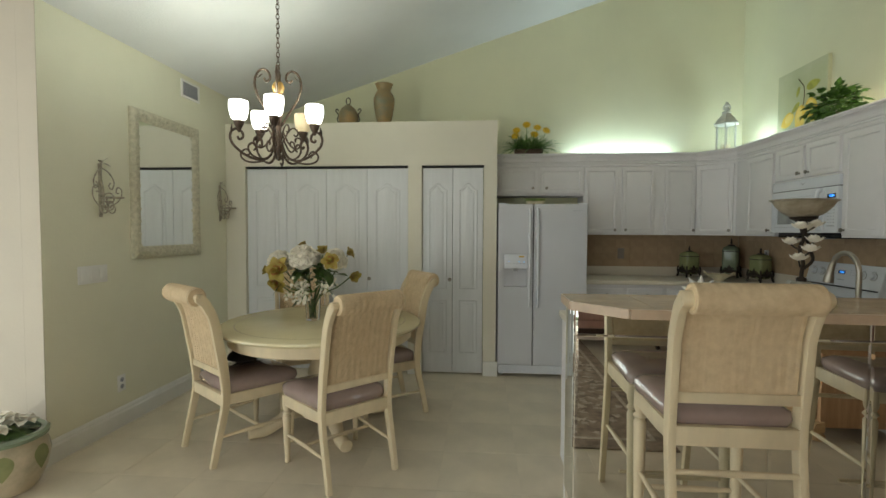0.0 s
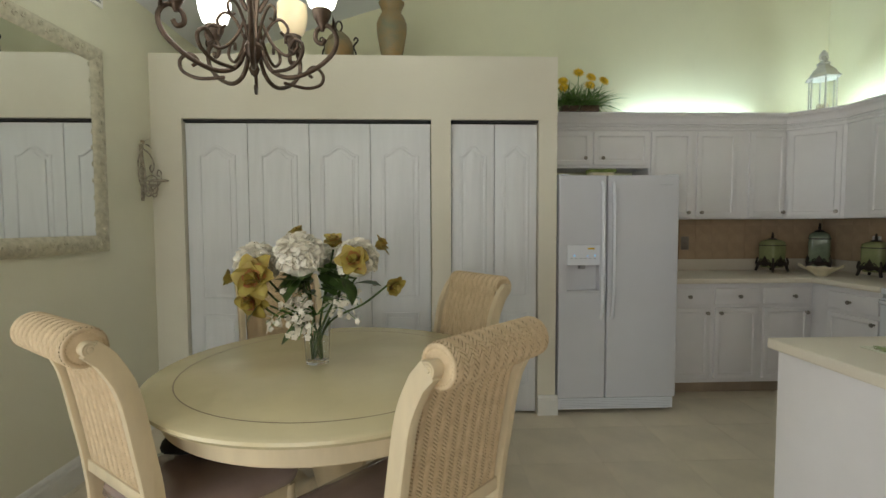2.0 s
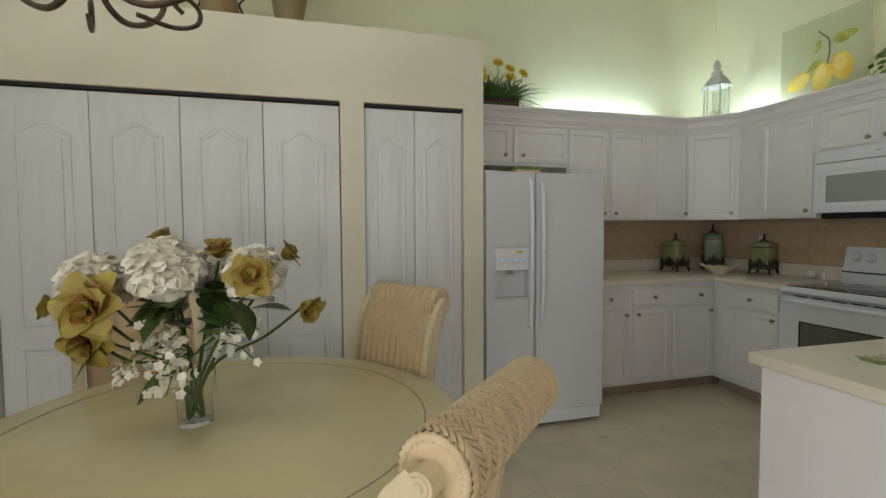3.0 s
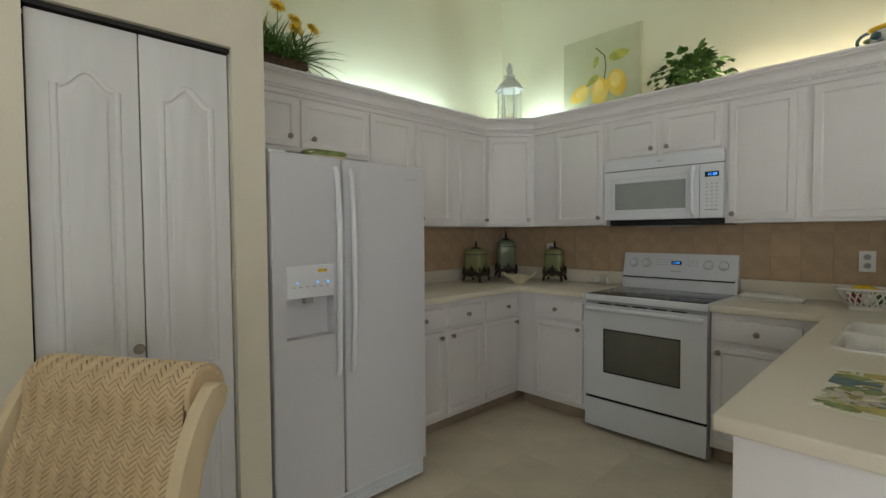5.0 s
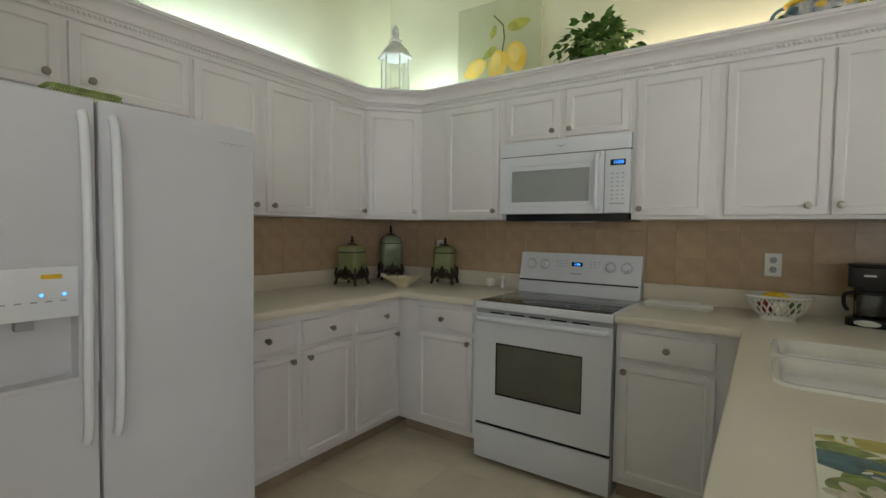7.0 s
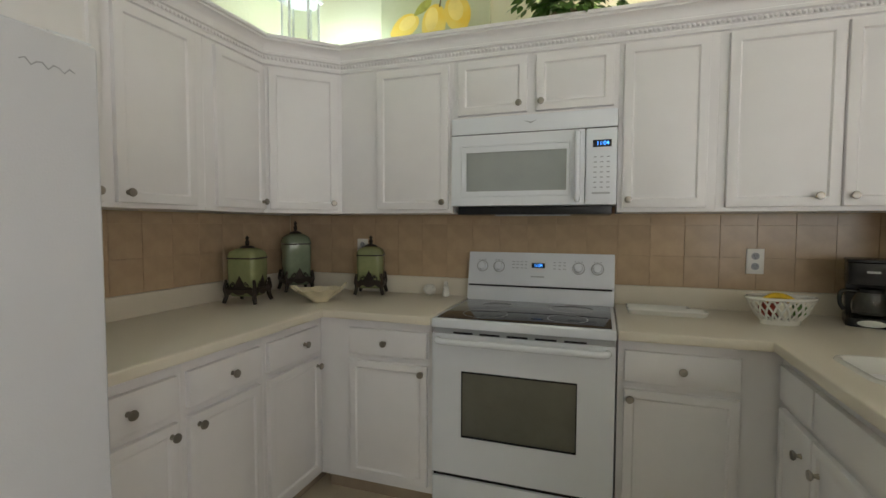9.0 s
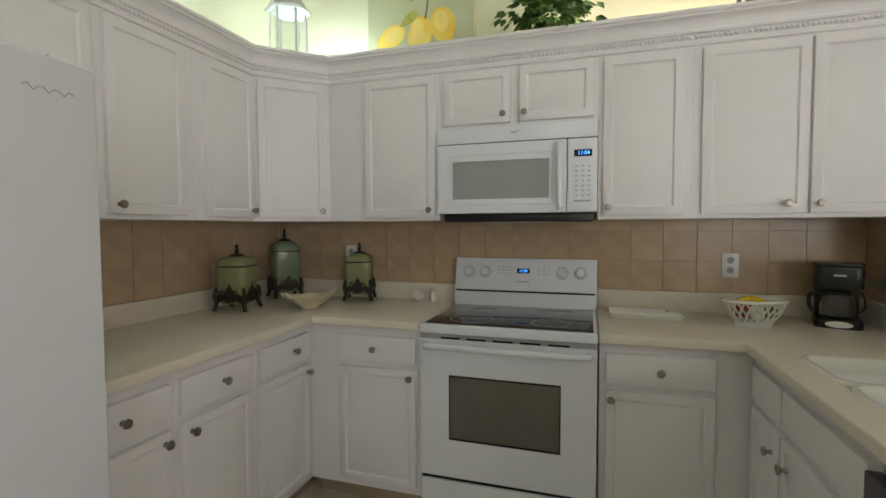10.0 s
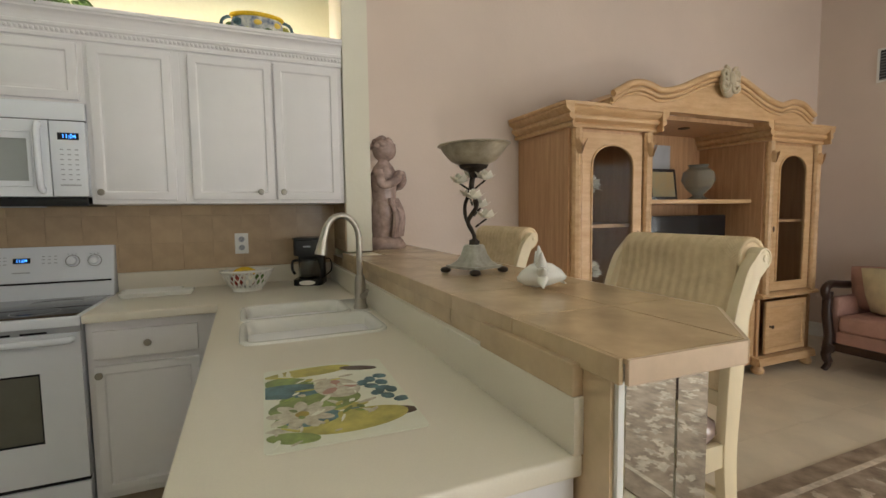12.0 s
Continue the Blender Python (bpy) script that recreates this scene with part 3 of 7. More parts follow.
# ---- more materials ----
M.update(
    chair=mat("cream_painted_wood", (0.72, 0.60, 0.40), 0.45, var=0.08, scale=7, bump=0.06, bscale=40, stretch=(1, 1, 0.3)),
    table=mat("cream_table_lacquer", (0.73, 0.635, 0.395), 0.22, var=0.05, scale=2, bump=0.02, bscale=40),
    tableline=mat("dark_inlay", (0.25, 0.17, 0.09), 0.4),
    weave=mat("woven_seagrass", (0.75, 0.595, 0.385), 0.7, var=0.16, scale=30, bump=0.2, bscale=400, col2=(0.62, 0.47, 0.285)),
    # dark copy of the seagrass: the shade between strands as a colour
    weavedk=mat("seagrass_gap_shade", (0.24, 0.165, 0.085), 0.85, var=0.15, scale=40),
    vinyl=mat("mauve_vinyl_under_plastic", (0.35, 0.26, 0.235), 0.18, var=0.08, scale=5, bump=0.15, bscale=14, coat=1.0),
    bronze=mat("antique_bronze", (0.14, 0.10, 0.075), 0.42, metal=0.85, var=0.25, scale=25, bump=0.15, bscale=90),
    shade=mat("white_glass_shade", (1.0, 0.96, 0.88), 0.3, emit=7.0, var=0.0, bump=0),
    # its bulb is off; a weak emission is added to brighten the glass
    shadeoff=mat("unlit_shade_added_glow", (0.80, 0.66, 0.42), 0.3, emit=0.35, var=0.05, bump=0),
    pine=mat("pickled_pine", (0.58, 0.35, 0.19), 0.4, var=0.0, col2=(0.42, 0.23, 0.11), scale=5, bump=0.1, bscale=40, stretch=(7, 7, 0.5), grain=0.08),
    pinelight=mat("pale_pine_moulding", (0.66, 0.44, 0.24), 0.4, var=0.0, col2=(0.52, 0.31, 0.15), scale=5, bump=0.08, bscale=40, stretch=(1, 6, 6), grain=0.08),
    green=mat("olive_glaze", (0.27, 0.29, 0.135), 0.18, var=0.1, scale=12, bump=0.05),
    greendk=mat("grey_green_glaze", (0.22, 0.27, 0.18), 0.10, var=0.12, scale=12, bump=0.02),
    iron=mat("dark_iron", (0.045, 0.032, 0.022), 0.5, metal=0.4, var=0.2, bump=0.2),
    ironpale=mat("aged_ivory_iron", (0.46, 0.41, 0.31), 0.55, metal=0.0, var=0.3, scale=30, bump=0.2),
    porcelain=mat("white_porcelain", (0.80, 0.78, 0.72), 0.15, var=0.04, bump=0.02),
    cream=mat("cream_porcelain", (0.76, 0.68, 0.48), 0.2, var=0.08, scale=12, bump=0.05),
    statue=mat("glazed_rose_stone", (0.48, 0.35, 0.31), 0.25, var=0.22, scale=18, bump=0.3, bscale=60),
    crackle=mat("crackled_porcelain", (0.60, 0.50, 0.36), 0.3, var=0.0, col2=(0.34, 0.30, 0.20), scale=9, bump=0.15, bscale=60),
    terracotta=mat("ochre_terracotta", (0.33, 0.20, 0.07), 0.5, var=0.0, col2=(0.17, 0.18, 0.12), scale=6, bump=0.2, bscale=30),
    leaf=mat("leaf_green", (0.14, 0.28, 0.055), 0.45, var=0.3, scale=30, bump=0.1),
    leafdk=mat("dark_leaf_green", (0.075, 0.135, 0.03), 0.45, var=0.3, scale=30, bump=0.1),
    yellow=mat("yellow_petal", (0.80, 0.52, 0.02), 0.5, var=0.12, scale=40),
    petal=mat("ivory_petal", (0.94, 0.89, 0.77), 0.6, var=0.03, scale=30, bump=0.0),
    magnolia=mat("olive_rust_petal", (0.42, 0.35, 0.07), 0.5, var=0.0, col2=(0.32, 0.20, 0.04), scale=16, bump=0.1),
    rust=mat("rust_petal", (0.36, 0.09, 0.035), 0.5, var=0.0, col2=(0.38, 0.22, 0.05), scale=20, bump=0.1),
    blackcloth=mat("black_cloth", (0.02, 0.019, 0.02), 0.85, var=0.2, scale=20, bump=0.4, bscale=200),
    rose=mat("rose_upholstery", (0.50, 0.29, 0.24), 0.85, var=0.1, scale=8, bump=0.2, bscale=300),
    walnut=mat("dark_carved_walnut", (0.05, 0.025, 0.018), 0.35, var=0.2, bump=0.1),
    rug=mat("floral_rug_pile", (0.46, 0.36, 0.27), 0.95, var=0.0, col2=(0.20, 0.15, 0.11), scale=9, bump=0.6, bscale=260),
    rugpale=mat("rug_motif", (0.60, 0.50, 0.39), 0.95, var=0.2, scale=20, bump=0.6, bscale=260),
    ivory=mat("carved_ivory_frame", (0.68, 0.64, 0.49), 0.55, var=0.0, col2=(0.46, 0.43, 0.31), scale=34, bump=0.9, bscale=42),
    canvas=mat("sage_canvas", (0.45, 0.48, 0.27), 0.8, var=0.0, col2=(0.57, 0.56, 0.38), scale=2.2, bump=0.15, bscale=300),
    lemon=mat("painted_lemon", (0.82, 0.50, 0.03), 0.7, var=0.0, col2=(0.78, 0.62, 0.16), scale=6, bump=0.1),
    olive=mat("painted_olive_leaf", (0.44, 0.43, 0.08), 0.7, var=0.2, scale=14),
    stem=mat("painted_stem", (0.14, 0.10, 0.04), 0.7),
    matcream=mat("placemat_cream", (0.80, 0.79, 0.68), 0.4, var=0.0, col2=(0.70, 0.69, 0.54), scale=11),
    majolica=mat("majolica_glaze", (0.72, 0.70, 0.62), 0.15, var=0.0, col2=(0.10, 0.14, 0.24), scale=26, bump=0.02),
    matpetal=mat("placemat_petal", (0.66, 0.62, 0.50), 0.45, var=0.0, col2=(0.40, 0.34, 0.24), scale=60),
    greystone=mat("veined_grey_porcelain", (0.46, 0.44, 0.38), 0.3, var=0.0, col2=(0.26, 0.25, 0.20), scale=28, bump=0.1),
    bowlglaze=mat("mottled_bowl_glaze", (0.44, 0.38, 0.29), 0.3, var=0.0, col2=(0.22, 0.19, 0.13), scale=20, bump=0.1),
    teal=mat("placemat_teal", (0.10, 0.20, 0.22), 0.45, var=0.35, scale=22),
    pear=mat("placemat_pear", (0.53, 0.46, 0.11), 0.45, var=0.22, scale=16),
    matgreen=mat("placemat_green", (0.26, 0.33, 0.09), 0.45, var=0.32, scale=18),
    red=mat("red_apple", (0.35, 0.05, 0.03), 0.3, var=0.25, scale=18),
    paper=mat("white_plastic_plate", (0.84, 0.83, 0.79), 0.4, var=0.02),
    steelplate=mat("steel_plate", (0.34, 0.30, 0.25), 0.35, metal=0.8, var=0.05),
    screen=mat("dark_tv_screen", (0.012, 0.013, 0.016), 0.12, bump=0),
    smoke=mat("clear_door_glass", (0.75, 0.75, 0.72), 0.03, trans=1.0, var=0, bump=0, ior=1.12),
    greyglass=mat("grey_green_glass", (0.50, 0.52, 0.46), 0.08, trans=0.75, var=0.1, scale=14, bump=0.05),
    lanternpaint=mat("aged_white_lantern_paint", (0.56, 0.56, 0.49), 0.55, var=0.12, scale=25, bump=0.1),
    amber=mat("amber_glass", (0.30, 0.17, 0.05), 0.25, var=0.15, scale=20, bump=0.05),
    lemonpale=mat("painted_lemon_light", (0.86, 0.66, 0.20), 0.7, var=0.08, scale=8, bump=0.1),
    lav=mat("grey_print", (0.42, 0.43, 0.46), 0.5, bump=0),
)

def leaf(bm, m, length, width, bend=0.25, cup=0.12, n=4):
    """A bent leaf or petal along +x."""
    b = bmesh.new()
    rows = []
    for i in range(n + 1):
        t = i / n
        w = width * 0.5 * math.sin(math.pi * (0.08 + 0.9 * t) ** 0.85)
        x, z = length * t * (1 - 0.15 * bend * t), -bend * length * t * t
        rows.append([b.verts.new((x, -w, z + cup * w)), b.verts.new((x, 0, z)), b.verts.new((x, w, z + cup * w))])
    for a, c in zip(rows, rows[1:]):
        for k in range(2):
            b.faces.new((a[k], a[k + 1], c[k + 1], c[k]))
    return merge(bm, b, m)


def petal(bm, m, length, width, curl=0.3, cup=0.5, n=6, k=4):
    """A broad rounded petal along +x, hollowed across and curled back towards its tip."""
    b = bmesh.new()
    rows = []
    for i in range(n + 1):
        t = i / n
        w = width * 0.5 * (0.16 + 0.84 * math.sin(math.pi * min(0.97, 0.05 + 0.93 * t) ** 1.25) ** 0.6)
        row = []
        for j in range(k + 1):
            v = 2 * j / k - 1
            row.append(b.verts.new((length * t - 0.07 * length * v * v * t, w * v, length * (0.3 * t - (0.3 + curl) * t ** 2.2) + cup * w * v * v + 0.06 * width * t * math.sin(5 * v + 7 * length))))
        rows.append(row)
    for a, c in zip(rows, rows[1:]):
        for j in range(k):
            b.faces.new((a[j], a[j + 1], c[j + 1], c[j]))
    return merge(bm, b, m)


def aim(p, d, roll=0.0):
    """A pose at p whose x axis points along d."""
    return Matrix.Translation(p) @ Vector(d).to_track_quat("X", "Z").to_matrix().to_4x4() @ pose(0, 0, 0, roll, 0, 0)


def blob(bm, c, r, sub=2, sq=(1, 1, 1), m=None):
    b = bmesh.new()
    bmesh.ops.create_icosphere(b, subdivisions=sub, radius=1)
    b.transform(Matrix.Translation(c) @ Matrix.Diagonal((r * sq[0], r * sq[1], r * sq[2], 1)))
    return merge(bm, b, m)


def scroll(c, r0, r1, turns, a0, plane="xz", n=26, y=0.0):
    """A spiral of points round c in a plane."""
    out = []
    for i in range(n + 1):
        t = i / n
        a, r = a0 + turns * 2 * math.pi * t, r0 + (r1 - r0) * t
        u, v = r * math.cos(a), r * math.sin(a)
        out.append((c[0] + u, c[1], c[2] + v) if plane == "xz" else (c[0], c[1] + u, c[2] + v))
    return out


# ---- refrigerator ----
f = thing("refrigerator", pose(0.152, 4.5, 0), "white side-by-side refrigerator with ice and water dispenser", "refrigerator")
part("body", box(0.004, 0.834, 0.07, 0.8, 0.03, 1.655, bev=0.006), M["fridge"], f)
part("door", box(0, 0.331, 0, 0.065, 1.185, 1.667, bev=0.012, seg=3), M["fridge"], f, "white freezer door, upper part")
part("door", box(0, 0.331, 0, 0.065, 0.115, 0.862, bev=0.012, seg=3), M["fridge"], f, "white freezer door, lower part")
part("door_stile", box(0, 0.058, 0.001, 0.065, 0.85, 1.2), M["fridge"], f)
part("door_stile", box(0.283, 0.331, 0.001, 0.065, 0.85, 1.2), M["fridge"], f)
part("door", box(0.339, 0.838, 0, 0.065, 0.115, 1.667, bev=0.014, seg=3), M["fridge"], f, "white fresh food door")
dsp = part("dispenser", boxes([(0.058, 0.283, -0.006, 0.06, 1.048, 1.19)], bev=0.006), M["appl"], f, "white dispenser control panel")
part("dispenser_cavity", boxes([(0.058, 0.283, 0.062, 0.069, 0.855, 1.05), (0.058, 0.283, 0.004, 0.062, 0.855, 0.872)]), M["fridge"], f, "recessed white dispenser well")
part("spout", box(0.15, 0.19, 0.015, 0.045, 1.02, 1.049, bev=0.004), M["grey"], f)
for i, x in enumerate((0.105, 0.2, 0.25)):
    part("indicator", lathe([(0.004, 0), (0.004, 0.002), (0, 0.003)], 10), M["blue"], dsp, "blue indicator lamp", m=pose(x, -0.006, 1.115, 90, 0, 0))
part("sticker", box(0.2, 0.245, -0.0075, -0.0062, 1.158, 1.170), M["yellow"], dsp, "yellow sticker")
for i in range(6):
    part("button_mark", box(0.08 + i * 0.032, 0.095 + i * 0.032, -0.0068, -0.006, 1.095, 1.099), M["lav"], dsp)
for x, s in ((0.298, -1), (0.374, 1)):
    pts = spline([(x, 0.0, 0.68), (x, -0.018, 0.73), (x + 0.002 * s, -0.028, 0.95), (x, -0.032, 1.2), (x, -0.028, 1.42), (x, -0.018, 1.57), (x, 0.0, 1.62)], 6)
    part("handle", sweep(pts, 0.017, 10, flat=0.75, up=(1, 0, 0)), M["appl"], f, "long bowed white handle", smooth=60)
part("gap", box(0.331, 0.339, 0.03, 0.07, 0.115, 1.655), M["dark"], f)
part("grille", boxes([(0.01, 0.828, 0.02, 0.08, 0.03, 0.108)] + [(0.03, 0.81, 0.014, 0.02, 0.04 + 0.012 * k, 0.046 + 0.012 * k) for k in range(5)]), M["appl"], f, "white toe grille")
for x in (0.03, 0.79):
    part("hinge_cover", box(x - 0.03, x + 0.05, 0.02, 0.12, 1.656, 1.676, bev=0.006), M["appl"], f)
    part("foot", lathe([(0.02, 0), (0.02, 0.03)], 12), M["grey"], f, m=pose(x + 0.01, 0.1, 0))
part("badge", sweep([(0.70 + 0.009 * i, -0.0012, 1.60 + 0.006 * math.sin(i * 2.2)) for i in range(11)], 0.0014, 5, flat=0.6, up=(0, 1, 0)), M["lav"], f, "small grey badge")

# ---- range ----
r = thing("range", pose(2.205, 4.24, 0, 0, 0, -90), "white freestanding electric range with a black glass cooktop", "range")
part("body", box(0.003, 0.752, 0.03, 0.63, 0.02, 0.893), M["appl"], r)
part("cooktop_frame", box(0.0, 0.755, -0.012, 0.6, 0.872, 0.912, bev=0.008, seg=3), M["appl"], r, "white cooktop surround")
part("cooktop_glass", box(0.018, 0.737, 0.012, 0.53, 0.909, 0.9145, bev=0.002), M["glassblack"], r, "glossy black ceramic cooktop")
for x, y, q in ((0.2, 0.15, 0.1), (0.56, 0.15, 0.085), (0.2, 0.4, 0.075), (0.56, 0.4, 0.1)):
    part("burner_ring", lathe([(q, 0), (q, 0.0004), (q - 0.003, 0.0004), (q - 0.003, 0)], 40, cap=False), M["grey"], r, "faint grey burner ring", m=pose(x, y, 0.9146))
od = part("oven_door", boxes([(0.003, 0.752, -0.01, 0.028, 0.69, 0.848), (0.003, 0.136, -0.01, 0.028, 0.405, 0.69), (0.612, 0.752, -0.01, 0.028, 0.405, 0.69), (0.003, 0.752, -0.01, 0.028, 0.235, 0.405)]), M["appl"], r, "white oven door")
part("oven_window", box(0.136, 0.612, -0.004, 0.02, 0.405, 0.69), M["ovenglass"], od, "dark oven window")
part("window_trim", sweep([(0.138, -0.009, 0.407), (0.61, -0.009, 0.407), (0.61, -0.009, 0.688), (0.138, -0.009, 0.688)], 0.005, 6, closed=True, up=(0, 1, 0)), M["black"], od, "thin dark window edge")
part("handle", sweep(spline([(0.03, -0.012, 0.822), (0.05, -0.05, 0.824), (0.15, -0.06, 0.826), (0.378, -0.063, 0.826), (0.605, -0.06, 0.826), (0.705, -0.05, 0.824), (0.725, -0.012, 0.822)], 5), 0.016, 10, flat=0.9), M["appl"], od, "white oven door handle", smooth=60)
part("vent_slots", boxes([(0.10 + k * 0.115, 0.185 + k * 0.115, -0.0112, -0.0098, 0.851, 0.859) for k in range(5)]), M["black"], od, "dark vent slots")
part("gap", box(0.006, 0.749, 0.0, 0.03, 0.848, 0.872), M["grey"], r)
part("drawer", box(0.003, 0.752, -0.008, 0.03, 0.03, 0.215, bev=0.006), M["appl"], r, "white storage drawer")
part("gap", box(0.006, 0.749, 0.004, 0.03, 0.214, 0.236), M["black"], r)
bg = part("backguard", prism([(0.545, 0.912), (0.64, 0.912), (0.64, 1.165), (0.6, 1.168), (0.562, 1.0), (0.556, 0.995)], 0.0, 0.755, "x", 0.004), M["appl"], r, "white control panel at the back")
part("gap", box(0.01, 0.745, 0.545, 0.5565, 0.988, 0.996), M["black"], bg, "dark slot under the panel")
_tilt = math.degrees(math.atan2(0.038, 0.168))
for x in (0.078, 0.169, 0.581, 0.673):
    k = part("control_knob", lathe([(0.027, 0), (0.027, 0.004), (0.021, 0.006), (0.019, 0.022), (0.0, 0.024)], 24), M["appl"], bg, "white control knob", m=pose(x, 0.582, 1.092, 90 - _tilt, 0, 0))
    part("knob_skirt", lathe([(0.026, 0), (0.031, 0), (0.031, 0.0025), (0.026, 0.0025), (0.026, 0)], 28, cap=False), M["grey"], bg, "grey knob skirt", m=pose(x, 0.582, 1.092, 90 - _tilt, 0, 0))
    part("knob_mark", boxes([(x + dx - 0.003, x + dx + 0.003, 0.5805, 0.5835, 1.125, 1.129) for dx in (-0.016, 0, 0.016)]), M["lav"], bg)
_p = part("display", box(-0.034, 0.034, -0.013, 0.013, 0, 0.002), M["black"], bg, "black clock display", m=pose(0.378, 0.581, 1.102, 90 - _tilt, 0, 0))
writing("11:04", 0.02, M["blue"], bg, pose(0.378, 0.5785, 1.102, 90 - _tilt, 0, 0), "clock_digits")
for x0, x1, z0, z1 in ([(0.24 + i * 0.022, 0.253 + i * 0.022, z, z + 0.004) for i in range(4) for z in (0.0, 0.018, 0.034)] +
                       [(0.455 + i * 0.025, 0.467 + i * 0.025, z, z + 0.004) for i in range(3) for z in (0.0, 0.018, 0.034)] + [(0.34, 0.41, -0.045, -0.039)]):
    part("control_mark", box(x0, x1, 0.0, 0.0008, z0, z1), M["lav"], bg, m=pose(0, 0.5805, 1.085, -_tilt, 0, 0))


# ---- microwave ----
mw = thing("microwave", pose(2.475, 4.244, 0, 0, 0, -90), "white over-the-range microwave with a grey window", "microwave")
part("body", box(0.0, 0.752, 0.03, 0.37, 1.405, 1.82, bev=0.003), M["appl"], mw)
part("vent_strip", box(0.0, 0.752, 0.004, 0.04, 1.742, 1.82, bev=0.006), M["appl"], mw, "white vent strip")
part("badge", prism([(-0.03, 0.008), (0, -0.008), (0.03, 0.008), (0, 0.0)], 0, 0.001, "y"), M["lav"], mw, "small grey badge", m=pose(0.378, 0.0025, 1.785))
md = part("door", boxes([(0.002, 0.618, 0, 0.035, 1.655, 1.737), (0.002, 0.618, 0, 0.035, 1.406, 1.473), (0.002, 0.076, 0, 0.035, 1.473, 1.655), (0.54, 0.618, 0, 0.035, 1.473, 1.655)]), M["appl"], mw, "white microwave door")
part("window", box(0.076, 0.54, 0.006, 0.03, 1.473, 1.655), M["mwglass"], md, "grey screened window")
part("window_trim", sweep([(0.052, 0, 1.45), (0.553, 0, 1.45), (0.553, 0, 1.685), (0.052, 0, 1.685)], 0.004, 6, closed=True, up=(0, 1, 0)), M["appl"], md)
part("handle", sweep(spline([(0.588, 0.005, 1.43), (0.588, -0.03, 1.45), (0.588, -0.036, 1.57), (0.588, -0.03, 1.70), (0.588, 0.005, 1.72)], 6), 0.016, 10, flat=0.8, up=(1, 0, 0)), M["appl"], md, "white vertical handle", smooth=60)
cp = part("control_panel", box(0.622, 0.75, 0, 0.035, 1.406, 1.737, bev=0.003), M["appl"], mw, "white keypad panel")
part("display", box(0.65, 0.728, -0.002, 0.002, 1.655, 1.686), M["black"], cp, "black clock display")
writing("11:04", 0.024, M["blue"], cp, pose(0.692, -0.0026, 1.670, 90, 0, 0), "clock_digits")
for i in range(3):
    for j in range(7):
        part("key", box(0.655 + i * 0.027, 0.668 + i * 0.027, -0.0012, 0.001, 1.478 + j * 0.022, 1.483 + j * 0.022), M["lav"], cp)
part("key_label", box(0.65, 0.725, -0.0012, 0.001, 1.452, 1.459), M["lav"], cp)
part("gap", box(0.0, 0.752, 0.01, 0.03, 1.7365, 1.7425), M["dark"], mw)
part("underside", box(0.02, 0.735, 0.05, 0.365, 1.364, 1.404, bev=0.004), M["black"], mw, "dark vented underside")
part("lamp_cover", box(0.2, 0.55, 0.08, 0.14, 1.359, 1.3645), M["grey"], mw)

# ---- sink and faucet ----
sk = thing("kitchen_sink", pose(0, 0, 0.914), "white double-bowl drop-in sink with rounded rim", "sink")


def rounded(x0, x1, y0, y1, q, n=6):
    out = []
    for cx, cy, a in ((x1 - q, y1 - q, 0), (x0 + q, y1 - q, 90), (x0 + q, y0 + q, 180), (x1 - q, y0 + q, 270)):
        out += [(cx + q * math.cos(radians(a + 90 * k / n)), cy + q * math.sin(radians(a + 90 * k / n))) for k in range(n + 1)]
    return out


def bowl(x0, x1, y0, y1, q, depth, name):
    b = bmesh.new()
    rings = []
    for ins, z in ((-0.018, -0.002), (-0.014, 0.007), (-0.004, 0.009), (0.004, 0.004), (0.008, -0.02), (0.016, -depth * 0.85), (0.04, -depth)):
        rings.append([b.verts.new((x, y, z)) for x, y in rounded(x0 + ins, x1 - ins, y0 + ins, y1 - ins, max(0.01, q - ins))])
    for a, c in zip(rings, rings[1:]):
        for i in range(len(a)):
            b.faces.new((a[i], a[(i + 1) % len(a)], c[(i + 1) % len(a)], c[i]))
    b.faces.new(rings[-1])
    return part(name, b, M["porcelain"], sk, smooth=50)


bowl(1.765, 2.04, 2.475, 2.865, 0.045, 0.19, "basin")
bowl(1.425, 1.735, 2.42, 2.865, 0.045, 0.17, "basin")
part("deck", box(1.745, 2.05, 2.385, 2.46, -0.02, 0.0025, bev=0.002), M["porcelain"], sk)
for cx in (1.9, 1.6):
    part("drain", lathe([(0, 0), (0.04, 0.0), (0.04, 0.003), (0.03, 0.004), (0.0, 0.002)], 20), M["chrome"], sk, "steel drain", m=pose(cx, 2.65, -0.19 if cx > 1.8 else -0.17))
fc = thing("faucet", pose(1.82, 2.415, 0.9165, 0, 0, 10), "brushed nickel gooseneck pull-down faucet", "faucet")
part("base", lathe([(0.03, 0), (0.03, 0.008), (0.025, 0.02), (0.023, 0.1), (0.02, 0.13), (0.016, 0.14), (0, 0.14)], 24), M["chrome"], fc)
_g = [(0, 0, 0.13), (0, 0, 0.29)] + [(0, 0.074 * (1 - math.cos(a)), 0.29 + 0.10 * math.sin(a)) for a in [math.pi * k / 12 for k in range(1, 11)]]
part("spout", sweep(_g, 0.0125, 12), M["chrome"], fc, smooth=60)
part("spray_head", sweep([_g[-1], (0, 0.152, 0.295), (0, 0.158, 0.265), (0, 0.163, 0.235)], [0.0135, 0.016, 0.021, 0.024], 14), M["chrome"], fc, smooth=50)
part("lever", sweep([(-0.02, 0, 0.055), (-0.05, 0, 0.06), (-0.075, 0, 0.085)], [0.014, 0.011, 0.007], 10), M["chrome"], fc, smooth=60)

